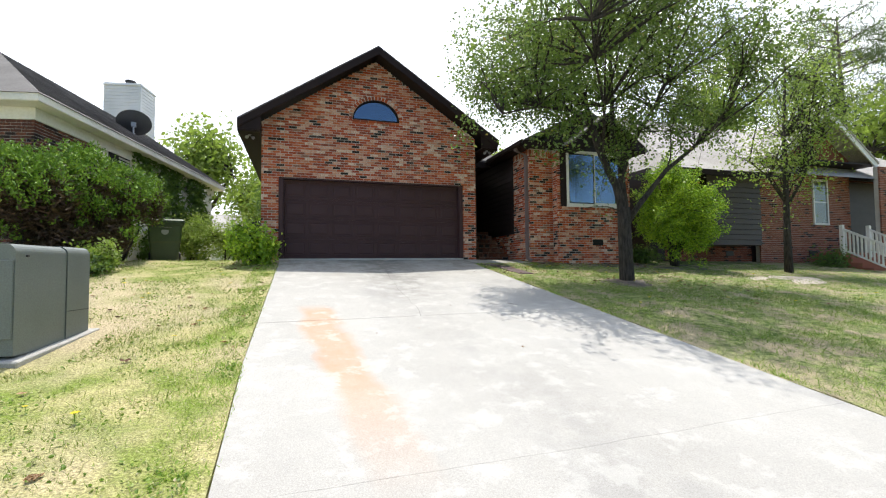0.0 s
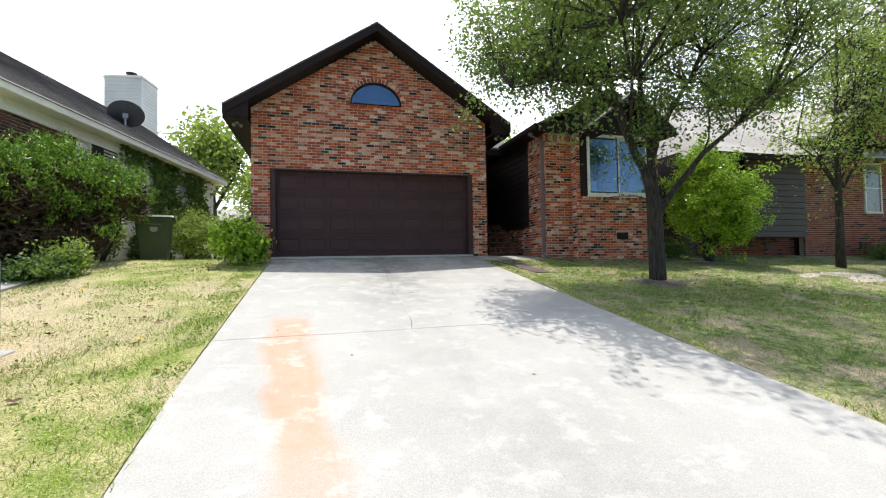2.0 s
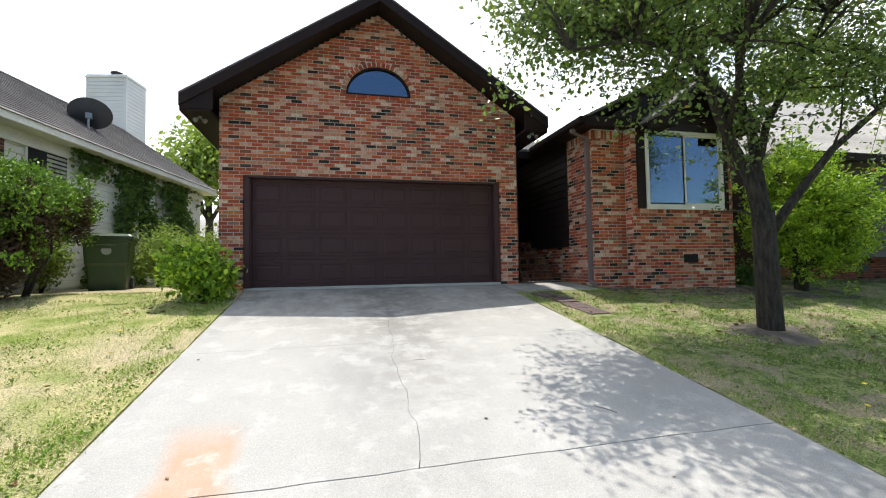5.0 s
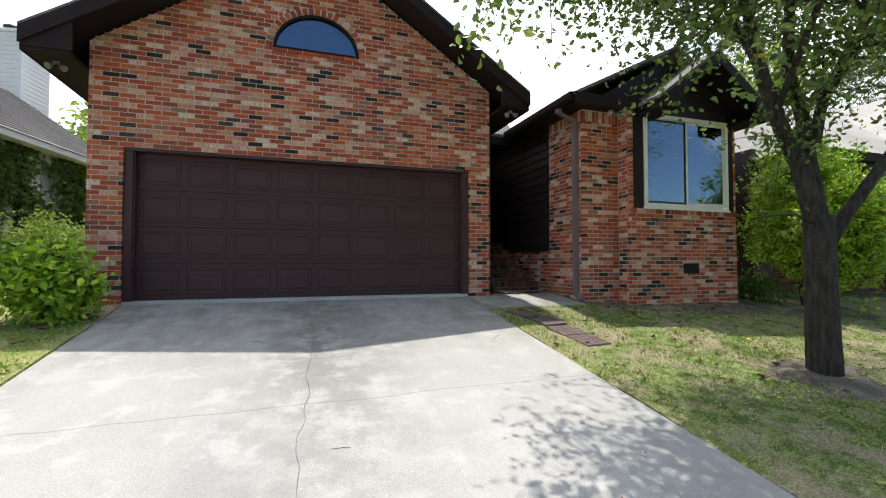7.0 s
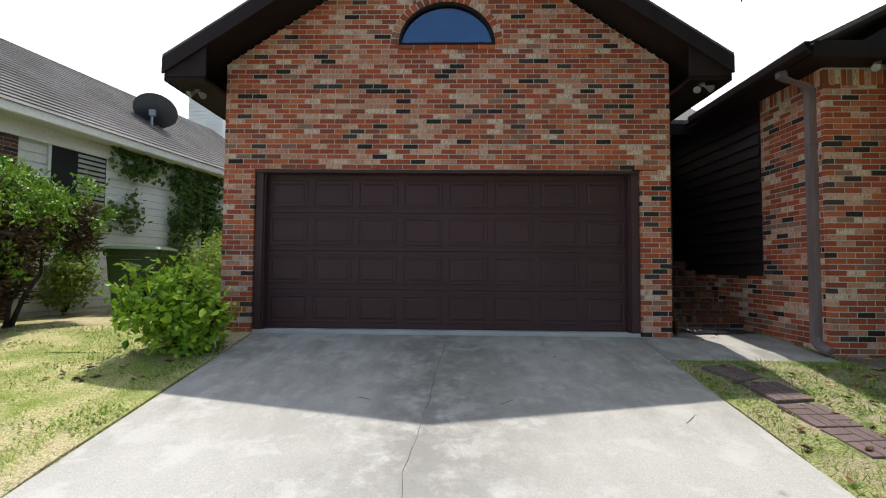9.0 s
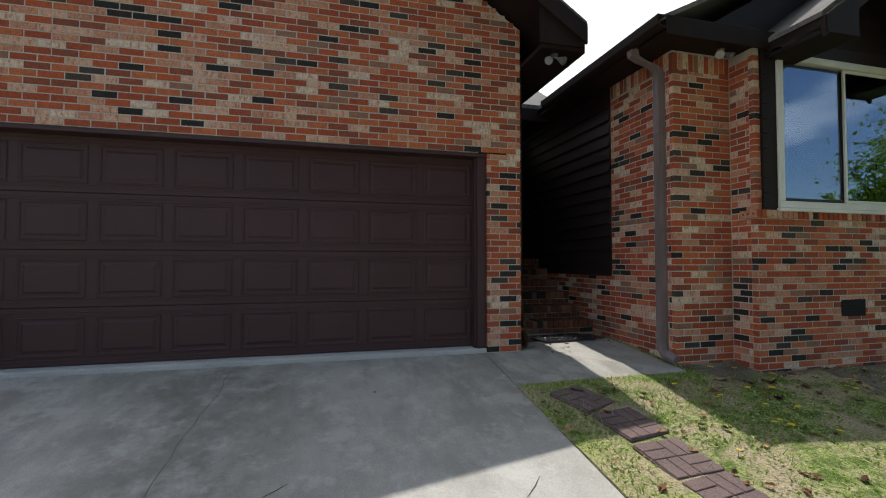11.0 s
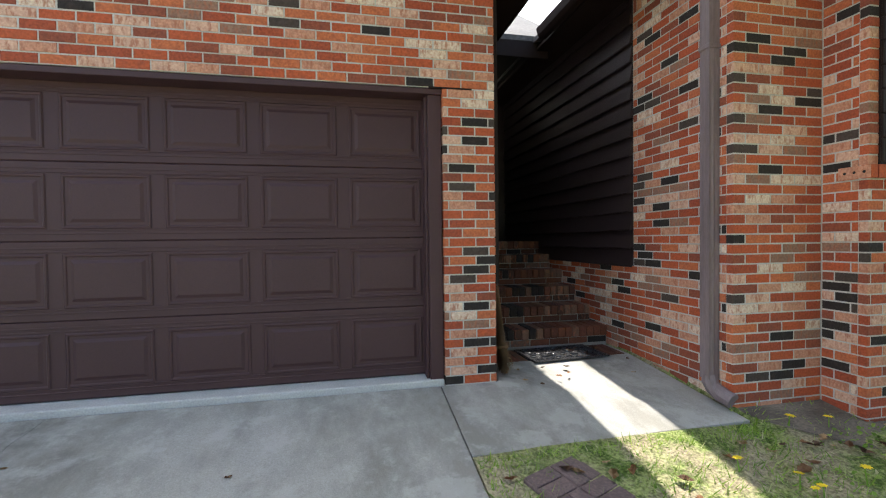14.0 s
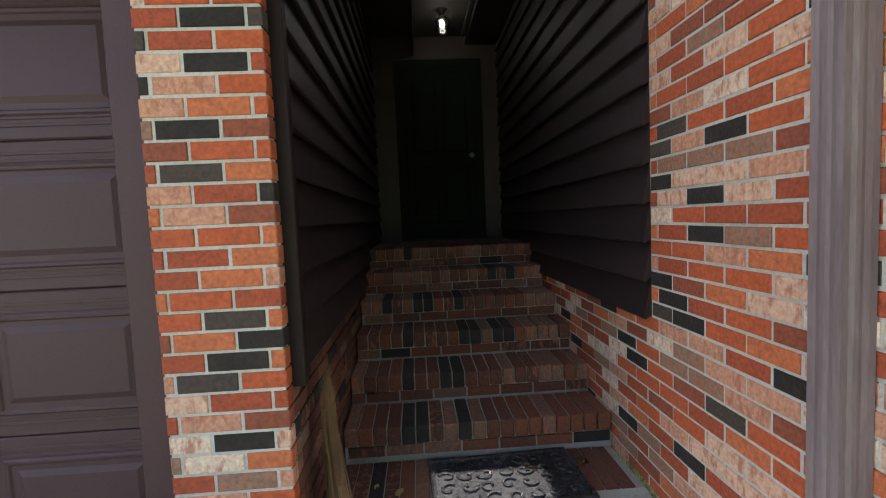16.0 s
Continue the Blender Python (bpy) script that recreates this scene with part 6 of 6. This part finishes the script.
# trees over the street, seen in the window's reflection
for k, (x, y, h, r) in enumerate(((9.5, -22, 9.5, 5.0), (17, -24, 11, 5.5), (1, -27, 8, 4.5), (-9, -26, 9, 5.0), (27, -25, 9, 5.0))):
    broad(x, y, h, r, 80 + k, M_LEAF, 3800, 0.34)
pine(13.5, -25, 17, 91, 0.35)
far = thing("house", "distant grey-roofed house behind the side yard", "house")
block("wall", (-11.0, -4.4, 38, 46, 0.6, 3.6), M_CREAM, far, bevel=0)
prism("roof", [(37.4, 3.5), (42, 5.6), (46.6, 3.5)], -11.5, -3.9, M_SHINGLE_TAN, far, axis="x")


# ---- porch: lamp, door, mat, downspout, made-up broom ----
def porch_lamp():
    root = thing("ceiling_lamp", "lit glass globe lamp on a black base under the porch ceiling", "lamp", at=(5.56, 14.55, 4.27))
    bm = bmesh.new()
    bmesh.ops.create_cone(bm, cap_ends=True, segments=24, radius1=0.035, radius2=0.065, depth=0.035, matrix=pose(0, 0, -0.018))
    bmesh.ops.create_cone(bm, cap_ends=True, segments=20, radius1=0.03, radius2=0.03, depth=0.06, matrix=pose(0, 0, -0.06))
    part("base", bm, M_BLACK, root)
    bm = bmesh.new()
    prof = [(0.04, -0.07), (0.075, -0.10), (0.085, -0.14), (0.075, -0.18), (0.06, -0.215)]
    rings = [[bm.verts.new((r * math.cos(a), r * math.sin(a), z)) for a in (2 * math.pi * k / 20 for k in range(20))] for r, z in prof]
    for a, b in zip(rings, rings[1:]):
        for k in range(20):
            bm.faces.new((a[k], a[(k + 1) % 20], b[(k + 1) % 20], b[k]))
    bmesh.ops.solidify(bm, geom=bm.faces[:], thickness=0.004)
    g = part("globe", bm, M_BULB_GLASS, root, "clear glass globe", smooth=True)
    g.visible_shadow = False
    bm = bmesh.new()
    bmesh.ops.create_icosphere(bm, subdivisions=2, radius=0.032, matrix=pose(0, 0, -0.135) @ Matrix.Diagonal((1, 1, 1.4, 1)))
    part("bulb", bm, M_GLOW, root, "glowing lamp bulb", smooth=True)


porch_lamp()
front_door = tagged(new("door_1"), "closed dark green panelled front door in the shaded porch", "door", "", "structure")
FL = STEP_Z + RISER * 5
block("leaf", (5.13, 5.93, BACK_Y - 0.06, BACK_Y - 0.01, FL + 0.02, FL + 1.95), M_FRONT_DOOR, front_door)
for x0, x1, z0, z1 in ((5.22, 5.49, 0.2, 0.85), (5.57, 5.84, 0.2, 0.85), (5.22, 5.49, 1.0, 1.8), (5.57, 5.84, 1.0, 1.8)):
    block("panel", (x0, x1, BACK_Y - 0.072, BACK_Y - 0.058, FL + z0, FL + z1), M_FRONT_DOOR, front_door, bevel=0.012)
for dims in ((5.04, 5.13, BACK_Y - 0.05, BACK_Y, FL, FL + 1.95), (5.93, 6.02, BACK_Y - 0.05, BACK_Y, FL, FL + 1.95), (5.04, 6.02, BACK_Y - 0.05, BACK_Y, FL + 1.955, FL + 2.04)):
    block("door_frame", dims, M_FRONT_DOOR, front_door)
bm = bmesh.new()
bmesh.ops.create_icosphere(bm, subdivisions=2, radius=0.03, matrix=pose(5.88, BACK_Y - 0.10, FL + 0.95))
part("door_handle", bm, M_GREY_METAL, front_door)


def door_mat():
    root = thing("door_mat", "black rubber scrollwork door mat at the steps", "mat", at=(5.60, 12.06, 0.936))
    root.rotation_euler = (0, 0, radians(3))
    W, D = 0.37, 0.22
    for dims in ((-W, W, -D, -D + 0.025, 0, 0.014), (-W, W, D - 0.025, D, 0, 0.014), (-W, -W + 0.025, -D + 0.025, D - 0.025, 0, 0.014), (W - 0.025, W, -D + 0.025, D - 0.025, 0, 0.014)):
        block("rim", dims, M_MAT, root, bevel=0.004)
    block("backing", (-W + 0.01, W - 0.01, -D + 0.01, D - 0.01, 0.0, 0.004), M_MAT, root, bevel=0)
    rng = random.Random(8)
    for i in range(7):
        for j in range(4):
            cx, cy = -W + 0.08 + 0.097 * i, -D + 0.075 + 0.098 * j
            s, a0 = rng.choice((-1, 1)), rng.uniform(0, 6.28)
            bm = bmesh.new()
            tube_into(bm, [(cx + s * (0.045 - 0.004 * q) * math.cos(a0 + 0.62 * q), cy + (0.045 - 0.004 * q) * math.sin(a0 + 0.62 * q), 0.009) for q in range(9)], [0.008] * 8 + [0.005], 5)
            part("scroll", bm, M_MAT, root)


door_mat()


def downspout():
    root = thing("downspout", "ribbed mauve-brown metal downspout on the wing corner", "downspout")
    w = 0.042
    def duct(name, pts, hx, hy):
        bm = bmesh.new()
        rings = []
        for x, y, z in pts:
            ring = []
            for k in range(24):
                a = 2 * math.pi * k / 24
                c, s = math.cos(a), math.sin(a)
                q = max(abs(c), abs(s))
                rib = 1.0 - 0.06 * (k % 3 == 1)
                ring.append(bm.verts.new((x + hx * c / q * rib, y + hy * s / q * rib, z)))
            rings.append(ring)
        for a, b in zip(rings, rings[1:]):
            for k in range(24):
                bm.faces.new((a[k], a[(k + 1) % 24], b[(k + 1) % 24], b[k]))
        bm.faces.new(rings[0][::-1])
        bm.faces.new(rings[-1])
        return part(name, bm, M_SPOUT, root)
    X, Y = 6.183, 10.95
    duct("pipe", [(X, Y, 1.00), (X, Y, 2.4), (X, Y, 3.97)], w, w)
    duct("upper_elbow", [(X, Y, 3.93), (X - 0.015, Y, 3.99), (X - 0.09, Y - 0.01, 4.03), (X - 0.24, Y - 0.02, 4.06), (X - 0.33, Y - 0.02, 4.10), (X - 0.35, Y - 0.02, 4.20)], w * 1.02, w * 1.02)
    bm = bmesh.new()
    pts = [(X, Y, 1.03), (X, Y - 0.005, 0.98), (X + 0.005, Y - 0.03, 0.94), (X + 0.02, Y - 0.08, 0.91), (X + 0.04, Y - 0.16, 0.885)]
    tube_into(bm, pts, [0.05, 0.056, 0.052, 0.056, 0.054], 10)
    part("lower_elbow", bm, M_SPOUT, root)
    block("strap", (X - 0.05, X + 0.052, Y - 0.05, Y + 0.05, 3.30, 3.33), M_SPOUT, root, bevel=0.003)


downspout()


# added straw-coloured bundle, imitates the lit edge of the brick corner
def broom():
    root = thing("broom", "made-up straw bundle in place of a lit brick corner", "broom", at=(4.885, 11.62, 0.935))
    bm = bmesh.new()
    tube_into(bm, [(0.02, 0, 0.0), (0.0, 0.0, 0.30)], [0.012, 0.012], 8)
    part("handle", bm, surf("lit_edge_wood", (0.20, 0.12, 0.06), (0.28, 0.18, 0.09), 4, 60, 0.6, 0.2), root)
    rng = np.random.default_rng(3)
    n = 420
    low = np.stack([rng.normal(0, 0.022, n), rng.normal(0, 0.03, n), rng.uniform(0.0, 0.10, n)], 1)
    tip = np.stack([rng.normal(-0.035, 0.012, n), rng.normal(0.05, 0.022, n), rng.uniform(0.30, 0.80, n)], 1)
    side = np.array([0.0022, 0.003, 0])
    v = np.stack([low - side, low + side, tip], 1).reshape(-1, 3)
    tagged(mesh_from("lit_edge_strips", v, (np.arange(n)[:, None] * 3 + np.array([[0, 1, 2]])).tolist(), M_STRAW, root), kind="stuff")
    block("binding", (-0.042, 0.032, -0.03, 0.04, 0.20, 0.225), M_STRAW, root)


broom()


def flood(at, rz, label):
    root = thing("flood_light", label, "flood light", "eave flood lights", at=at)
    root.rotation_euler = (0, 0, radians(rz))
    bm = bmesh.new()
    bmesh.ops.create_cone(bm, cap_ends=True, segments=16, radius1=0.05, radius2=0.05, depth=0.025, matrix=pose(0, 0, -0.013))
    part("base", bm, M_GREY_METAL, root)
    for s in (-1, 1):
        bm = bmesh.new()
        tube_into(bm, [(0, 0, -0.03), (s * 0.05, -0.03, -0.07)], [0.015, 0.018], 8)
        tube_into(bm, [(s * 0.05, -0.03, -0.07), (s * 0.09, -0.07, -0.11), (s * 0.11, -0.09, -0.13)], [0.022, 0.05, 0.058], 14)
        part("lamp_head", bm, M_GREY_METAL, root)
    root.scale = (0.75, 0.75, 0.75)


flood((-1.38, 11.22, 4.08), 20, "unlit twin flood light under the garage eave")
flood((4.98, 11.05, 4.08), -10, "unlit twin flood light under the garage eave")
flood((6.72, 10.66, 4.165), 0, "unlit twin flood light under the wing eave")
lintel = structure(block("trim_lintel", (OPEN_R - 0.1, OPEN_R + 0.22, FRONT_Y - 0.006, FRONT_Y + 0.02, OPEN_T - 0.006, OPEN_T + 0.004), M_BROWN, bevel=0), "rusty steel lintel edge over the garage door", "lintel")


# ---- paver stepping stones ----
def paver(x, y, rz, cols, rows):
    root = thing("stepping_stone", "weathered red brick-patterned paving slab in the grass", "stepping stone", "stepping stones", at=(x, y, ground_z(x, y) + 0.006))
    root.rotation_euler = (radians(8.6), 0, radians(rz))
    block("base", (-0.195, 0.195, -0.195, 0.195, -0.05, 0.0), M_PAVER, root, bevel=0.006)
    for i in range(2):
        for j in range(2):
            for k in range(2):
                across = (i + j) % 2
                cx, cy = -0.0975 + 0.195 * i, -0.0975 + 0.195 * j
                o = (k - 0.5) * 0.0975
                w, d = (0.0935, 0.045) if across else (0.045, 0.0935)
                px, py = (cx, cy + o) if across else (cx + o, cy)
                block("brick", (px - w, px + w, py - d, py + d, -0.004, 0.010), M_PAVER, root, bevel=0.004)


for x, y, rz in ((4.80, 10.28, 24), (4.93, 9.84, 10), (4.94, 9.38, 4), (4.97, 8.98, 8)):
    paver(x, y, rz, 2, 2)

# ---- grass, flowers, litter ----
def lawn_points(n, x0, x1, y0, y1, rng):
    p = np.stack([rng.uniform(x0, x1, n), rng.uniform(y0, y1, n)], 1)
    return p


def grass(name, label, areas, seed, m, tall=0.055):
    rng = np.random.default_rng(seed)
    roots = []
    for x0, x1, y0, y1, per in areas:
        n = int((x1 - x0) * (y1 - y0) * per)
        for x, y in lawn_points(n, x0, x1, y0, y1, rng):
            bare = noise.noise(Vector((x * 0.8, y * 0.8, seed))) + 0.5 * noise.noise(Vector((x * 2.7, y * 2.7, 2.0 + seed)))
            if bare > 0.18 and rng.random() < 0.75:
                continue
            if DRIVE_L + edge_shift(y) + rng.uniform(-0.03, 0.035) < x < DRIVE_R + 0.02 or (x > 4.3 and y > 10.6 and x < 6.2) or (4.72 < x < 5.16 and 8.35 < y < 10.5 and rng.random() < 0.93):
                continue
            if (x - TX) ** 2 / 0.5 + (y - TY) ** 2 / 0.28 < 1 or (y > 10.45 and 7 < x < 9.5):
                continue
            if -3.7 < x < -2.2 and 4.1 < y < 5.45:
                continue
            if ((y > 9.75 and 6.3 < x < 9.8) or (y > 9.2 and 9.8 <= x < 11.8)) and rng.random() < 0.8:
                continue
            roots.append((x, y, ground_z(x, y) - 0.012))
    v, f = blade_cloud(roots, tall, 0.008, rng, 0.8, 0.75)
    tagged(mesh_from(name, v, f, m), label, "grass", "", "stuff")


grass("grass", "short patchy green and dry lawn grass beside the drive", [(-4.1, -0.66, 1.0, 6.5, 1500), (-4.1, -0.66, 6.5, 12.0, 800), (-2.4, -0.66, -1.5, 1.0, 900)], 17, M_GRASS)
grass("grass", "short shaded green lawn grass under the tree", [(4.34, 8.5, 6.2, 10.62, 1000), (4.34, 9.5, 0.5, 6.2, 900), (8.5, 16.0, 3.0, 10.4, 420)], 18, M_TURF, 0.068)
grass("grass_edge", "tufts of grass along the driveway edge", [(-1.15, -0.64, 3.0, 10.6, 1500), (-1.0, -0.52, -1.0, 4.0, 1700), (4.36, 4.46, 2.0, 10.55, 2200), (4.4, 6.2, 10.48, 10.6, 2500), (5.9, 6.9, 10.5, 10.86, 900), (-2.0, -0.8, 11.3, 12.0, 600)], 19, M_EDGE)

def weeds():
    rng = np.random.default_rng(52)
    pts = []
    for x0, x1, y0, y1, n in ((4.4, 9.5, 5.0, 10.45, 15000), (-4.0, -0.7, 1.0, 11.0, 9000), (-0.95, -0.70, 0.5, 11.2, 2500), (9.5, 15.0, 5.0, 10.3, 5000)):
        for x, y in lawn_points(n, x0, x1, y0, y1, rng):
            if noise.noise(Vector((x * 1.7, y * 1.7, 9.0))) > 0.02 and not (4.70 < x < 5.18 and 8.3 < y < 10.5) and not (-3.7 < x < -2.2 and 4.1 < y < 5.45) and not (x > 4.3 and x < 6.2 and y > 10.6):
                pts.append((x, y, ground_z(x, y) + rng.uniform(0.0, 0.03)))
    v, f = leaf_cloud(np.array(pts), 0.026, rng, 0.5, -0.2)
    tagged(mesh_from("weeds", v, f, M_TURF), "low broad-leaved green weeds in the lawn", "weeds", "", "stuff")


weeds()
flower = thing("dandelion", "yellow dandelion flower in the lawn", "flower", "dandelions", at=(-2.0, 3.2, ground_z(-2.0, 3.2)))
bm = bmesh.new()
tube_into(bm, [(0, 0, -0.02), (0.004, 0, 0.05)], [0.0025, 0.002], 5)
part("stem", bm, M_HEDGE, flower)
bm = bmesh.new()
for k in range(14):
    a = 2 * math.pi * k / 14
    r = 0.019 if k % 2 else 0.014
    c, s = math.cos(a), math.sin(a)
    vs = [bm.verts.new(p) for p in ((0, 0, 0.052), (r * 0.7 * c - 0.004 * s, r * 0.7 * s + 0.004 * c, 0.056), (r * c, r * s, 0.054), (r * 0.7 * c + 0.004 * s, r * 0.7 * s - 0.004 * c, 0.056))]
    bm.faces.new(vs)
part("flower_head", bm, M_YELLOW, flower)
rng = random.Random(77)
spots = [(rng.uniform(5.6, 9.6), rng.uniform(8.9, 10.3)) for _ in range(26)] + [(rng.uniform(5.2, 12), rng.uniform(5.0, 9.5)) for _ in range(30)] + [(rng.uniform(-3.6, -1.0), rng.uniform(1.5, 9.0)) for _ in range(16)] + [(rng.uniform(11, 17), rng.uniform(6, 10)) for _ in range(22)] + [(6.4, 10.55), (6.65, 10.5), (6.9, 10.3)]
for x, y in spots:
    copy_thing(flower, pose(x, y, ground_z(x, y) + rng.uniform(-0.02, 0.01), rng.uniform(-10, 10), rng.uniform(-10, 10), rng.uniform(0, 360)) @ Matrix.Scale(rng.uniform(1.15, 1.75), 4))


def dry_leaf(seed, label):
    r = random.Random(seed)
    bm = bmesh.new()
    outline = [(-0.04, 0.0), (-0.02, 0.018), (-0.005, 0.016), (0.008, 0.026), (0.022, 0.016), (0.045, 0.0), (0.022, -0.016), (0.006, -0.024), (-0.006, -0.016), (-0.022, -0.016)]
    c = bm.verts.new((0, 0, 0.004))
    ring = [bm.verts.new((x, y, 0.006 + r.uniform(0, 0.016))) for x, y in outline]
    for k in range(len(ring)):
        bm.faces.new((c, ring[k], ring[(k + 1) % len(ring)]))
    bmesh.ops.solidify(bm, geom=bm.faces[:], thickness=0.0012)
    me = bpy.data.meshes.new("fallen_leaf")
    bm.to_mesh(me)
    bm.free()
    return me


leaf_tones = [surf("dry_leaf_a", (0.20, 0.09, 0.04), (0.30, 0.15, 0.07), 30, 200, 0.8, 0.3), surf("dry_leaf_b", (0.36, 0.22, 0.11), (0.48, 0.32, 0.18), 30, 200, 0.8, 0.3), surf("dry_leaf_c", (0.10, 0.055, 0.03), (0.16, 0.08, 0.04), 30, 200, 0.8, 0.3)]
leaf_meshes = []
for k in range(6):
    me = dry_leaf(k, "")
    me.materials.append(leaf_tones[k % 3])
    leaf_meshes.append((me, ("reddish brown fallen leaf", "tan dry fallen leaf", "dark brown fallen leaf")[k % 3]))
rng = random.Random(5)
litter = [(rng.uniform(4.4, 6.6), rng.uniform(8.4, 10.5), 0) for _ in range(46)] + [(rng.uniform(4.9, 6.1), rng.uniform(11.3, 12.15), 1) for _ in range(16)] + [(rng.uniform(-3.6, -0.75), rng.uniform(1.0, 8.5), 0) for _ in range(44)] + [(rng.uniform(6.5, 9.5), rng.uniform(5.0, 10.3), 0) for _ in range(46)] + [(rng.uniform(6.25, 9.6), rng.uniform(9.9, 10.5), 0) for _ in range(60)] + [(rng.uniform(5.2, 9.2), rng.uniform(7.5, 10.3), 0) for _ in range(60)] + [(rng.uniform(-2.0, -0.7), rng.uniform(9.8, 11.0), 0) for _ in range(34)] + [(rng.uniform(-0.6, 4.2), rng.uniform(3.0, 11.2), 2) for _ in range(16)] + [(rng.uniform(5.5, 6.1), rng.uniform(12.1, 12.2), 1) for _ in range(4)]
for x, y, where in litter:
    me, text = leaf_meshes[rng.randrange(6)]
    z = 0.93 - 0.152 * (FRONT_Y - min(y, FRONT_Y)) if where else ground_z(x, y) + 0.012
    ob = tagged(new("fallen_leaf", me), text + " on the ground", "leaf", "fallen leaves")
    ob.matrix_basis = pose(x, y, z + 0.001, rng.uniform(-8, 25) if not where else 8, rng.uniform(-12, 12) if not where else 0, rng.uniform(0, 360)) @ Matrix.Scale((rng.uniform(0.25, 0.5) if where == 2 else rng.uniform(0.5, 0.95)) if where else rng.uniform(0.6, 1.25), 4)
for k in range(5):
    x, y = rng.uniform(0.2, 4.0), rng.uniform(5.5, 10.4)
    z = 0.93 - 0.152 * (FRONT_Y - y)
    a = rng.uniform(0, 3.1)
    l = rng.uniform(0.05, 0.11)
    bm = bmesh.new()
    c, s = math.cos(a), math.sin(a)
    tube_into(bm, [(x - l * c, y - l * s, z - 0.152 * l * s + 0.004), (x + 0.01, y, z + 0.006), (x + l * c, y + l * s, z + 0.152 * l * s + 0.004)], [0.0015, 0.0022, 0.0012], 5)
    tagged(part("twig", bm, M_BARK), "short dark twig lying on the concrete", "twig", "fallen twigs")
sand = structure(mesh_from("bare_patch", [(12.0 + 1.1 * math.cos(a) * (1 + 0.2 * math.sin(3 * a)), 7.6 + 0.6 * math.sin(a), ground_z(12.0, 7.6 + 0.6 * math.sin(a)) + 0.006) for a in (2 * math.pi * k / 22 for k in range(22))], [tuple(range(22))], M_SAND), "pale sandy bare patch in the lawn", "soil")
mulch = structure(mesh_from("bare_soil_strip", [(x, y, ground_z(x, y) + 0.004) for x, y in ((6.2, 10.88), (6.3, 10.62), (6.6, 10.32), (7.2, 9.98), (8.0, 9.82), (9.2, 9.72), (9.9, 9.5), (10.4, 9.15), (11.3, 9.3), (11.6, 10.3), (9.6, 10.7), (9.45, 10.5), (7.02, 10.5), (6.98, 10.88))], [tuple(range(14))], M_SOIL), "bare soil along the brick bay", "soil")
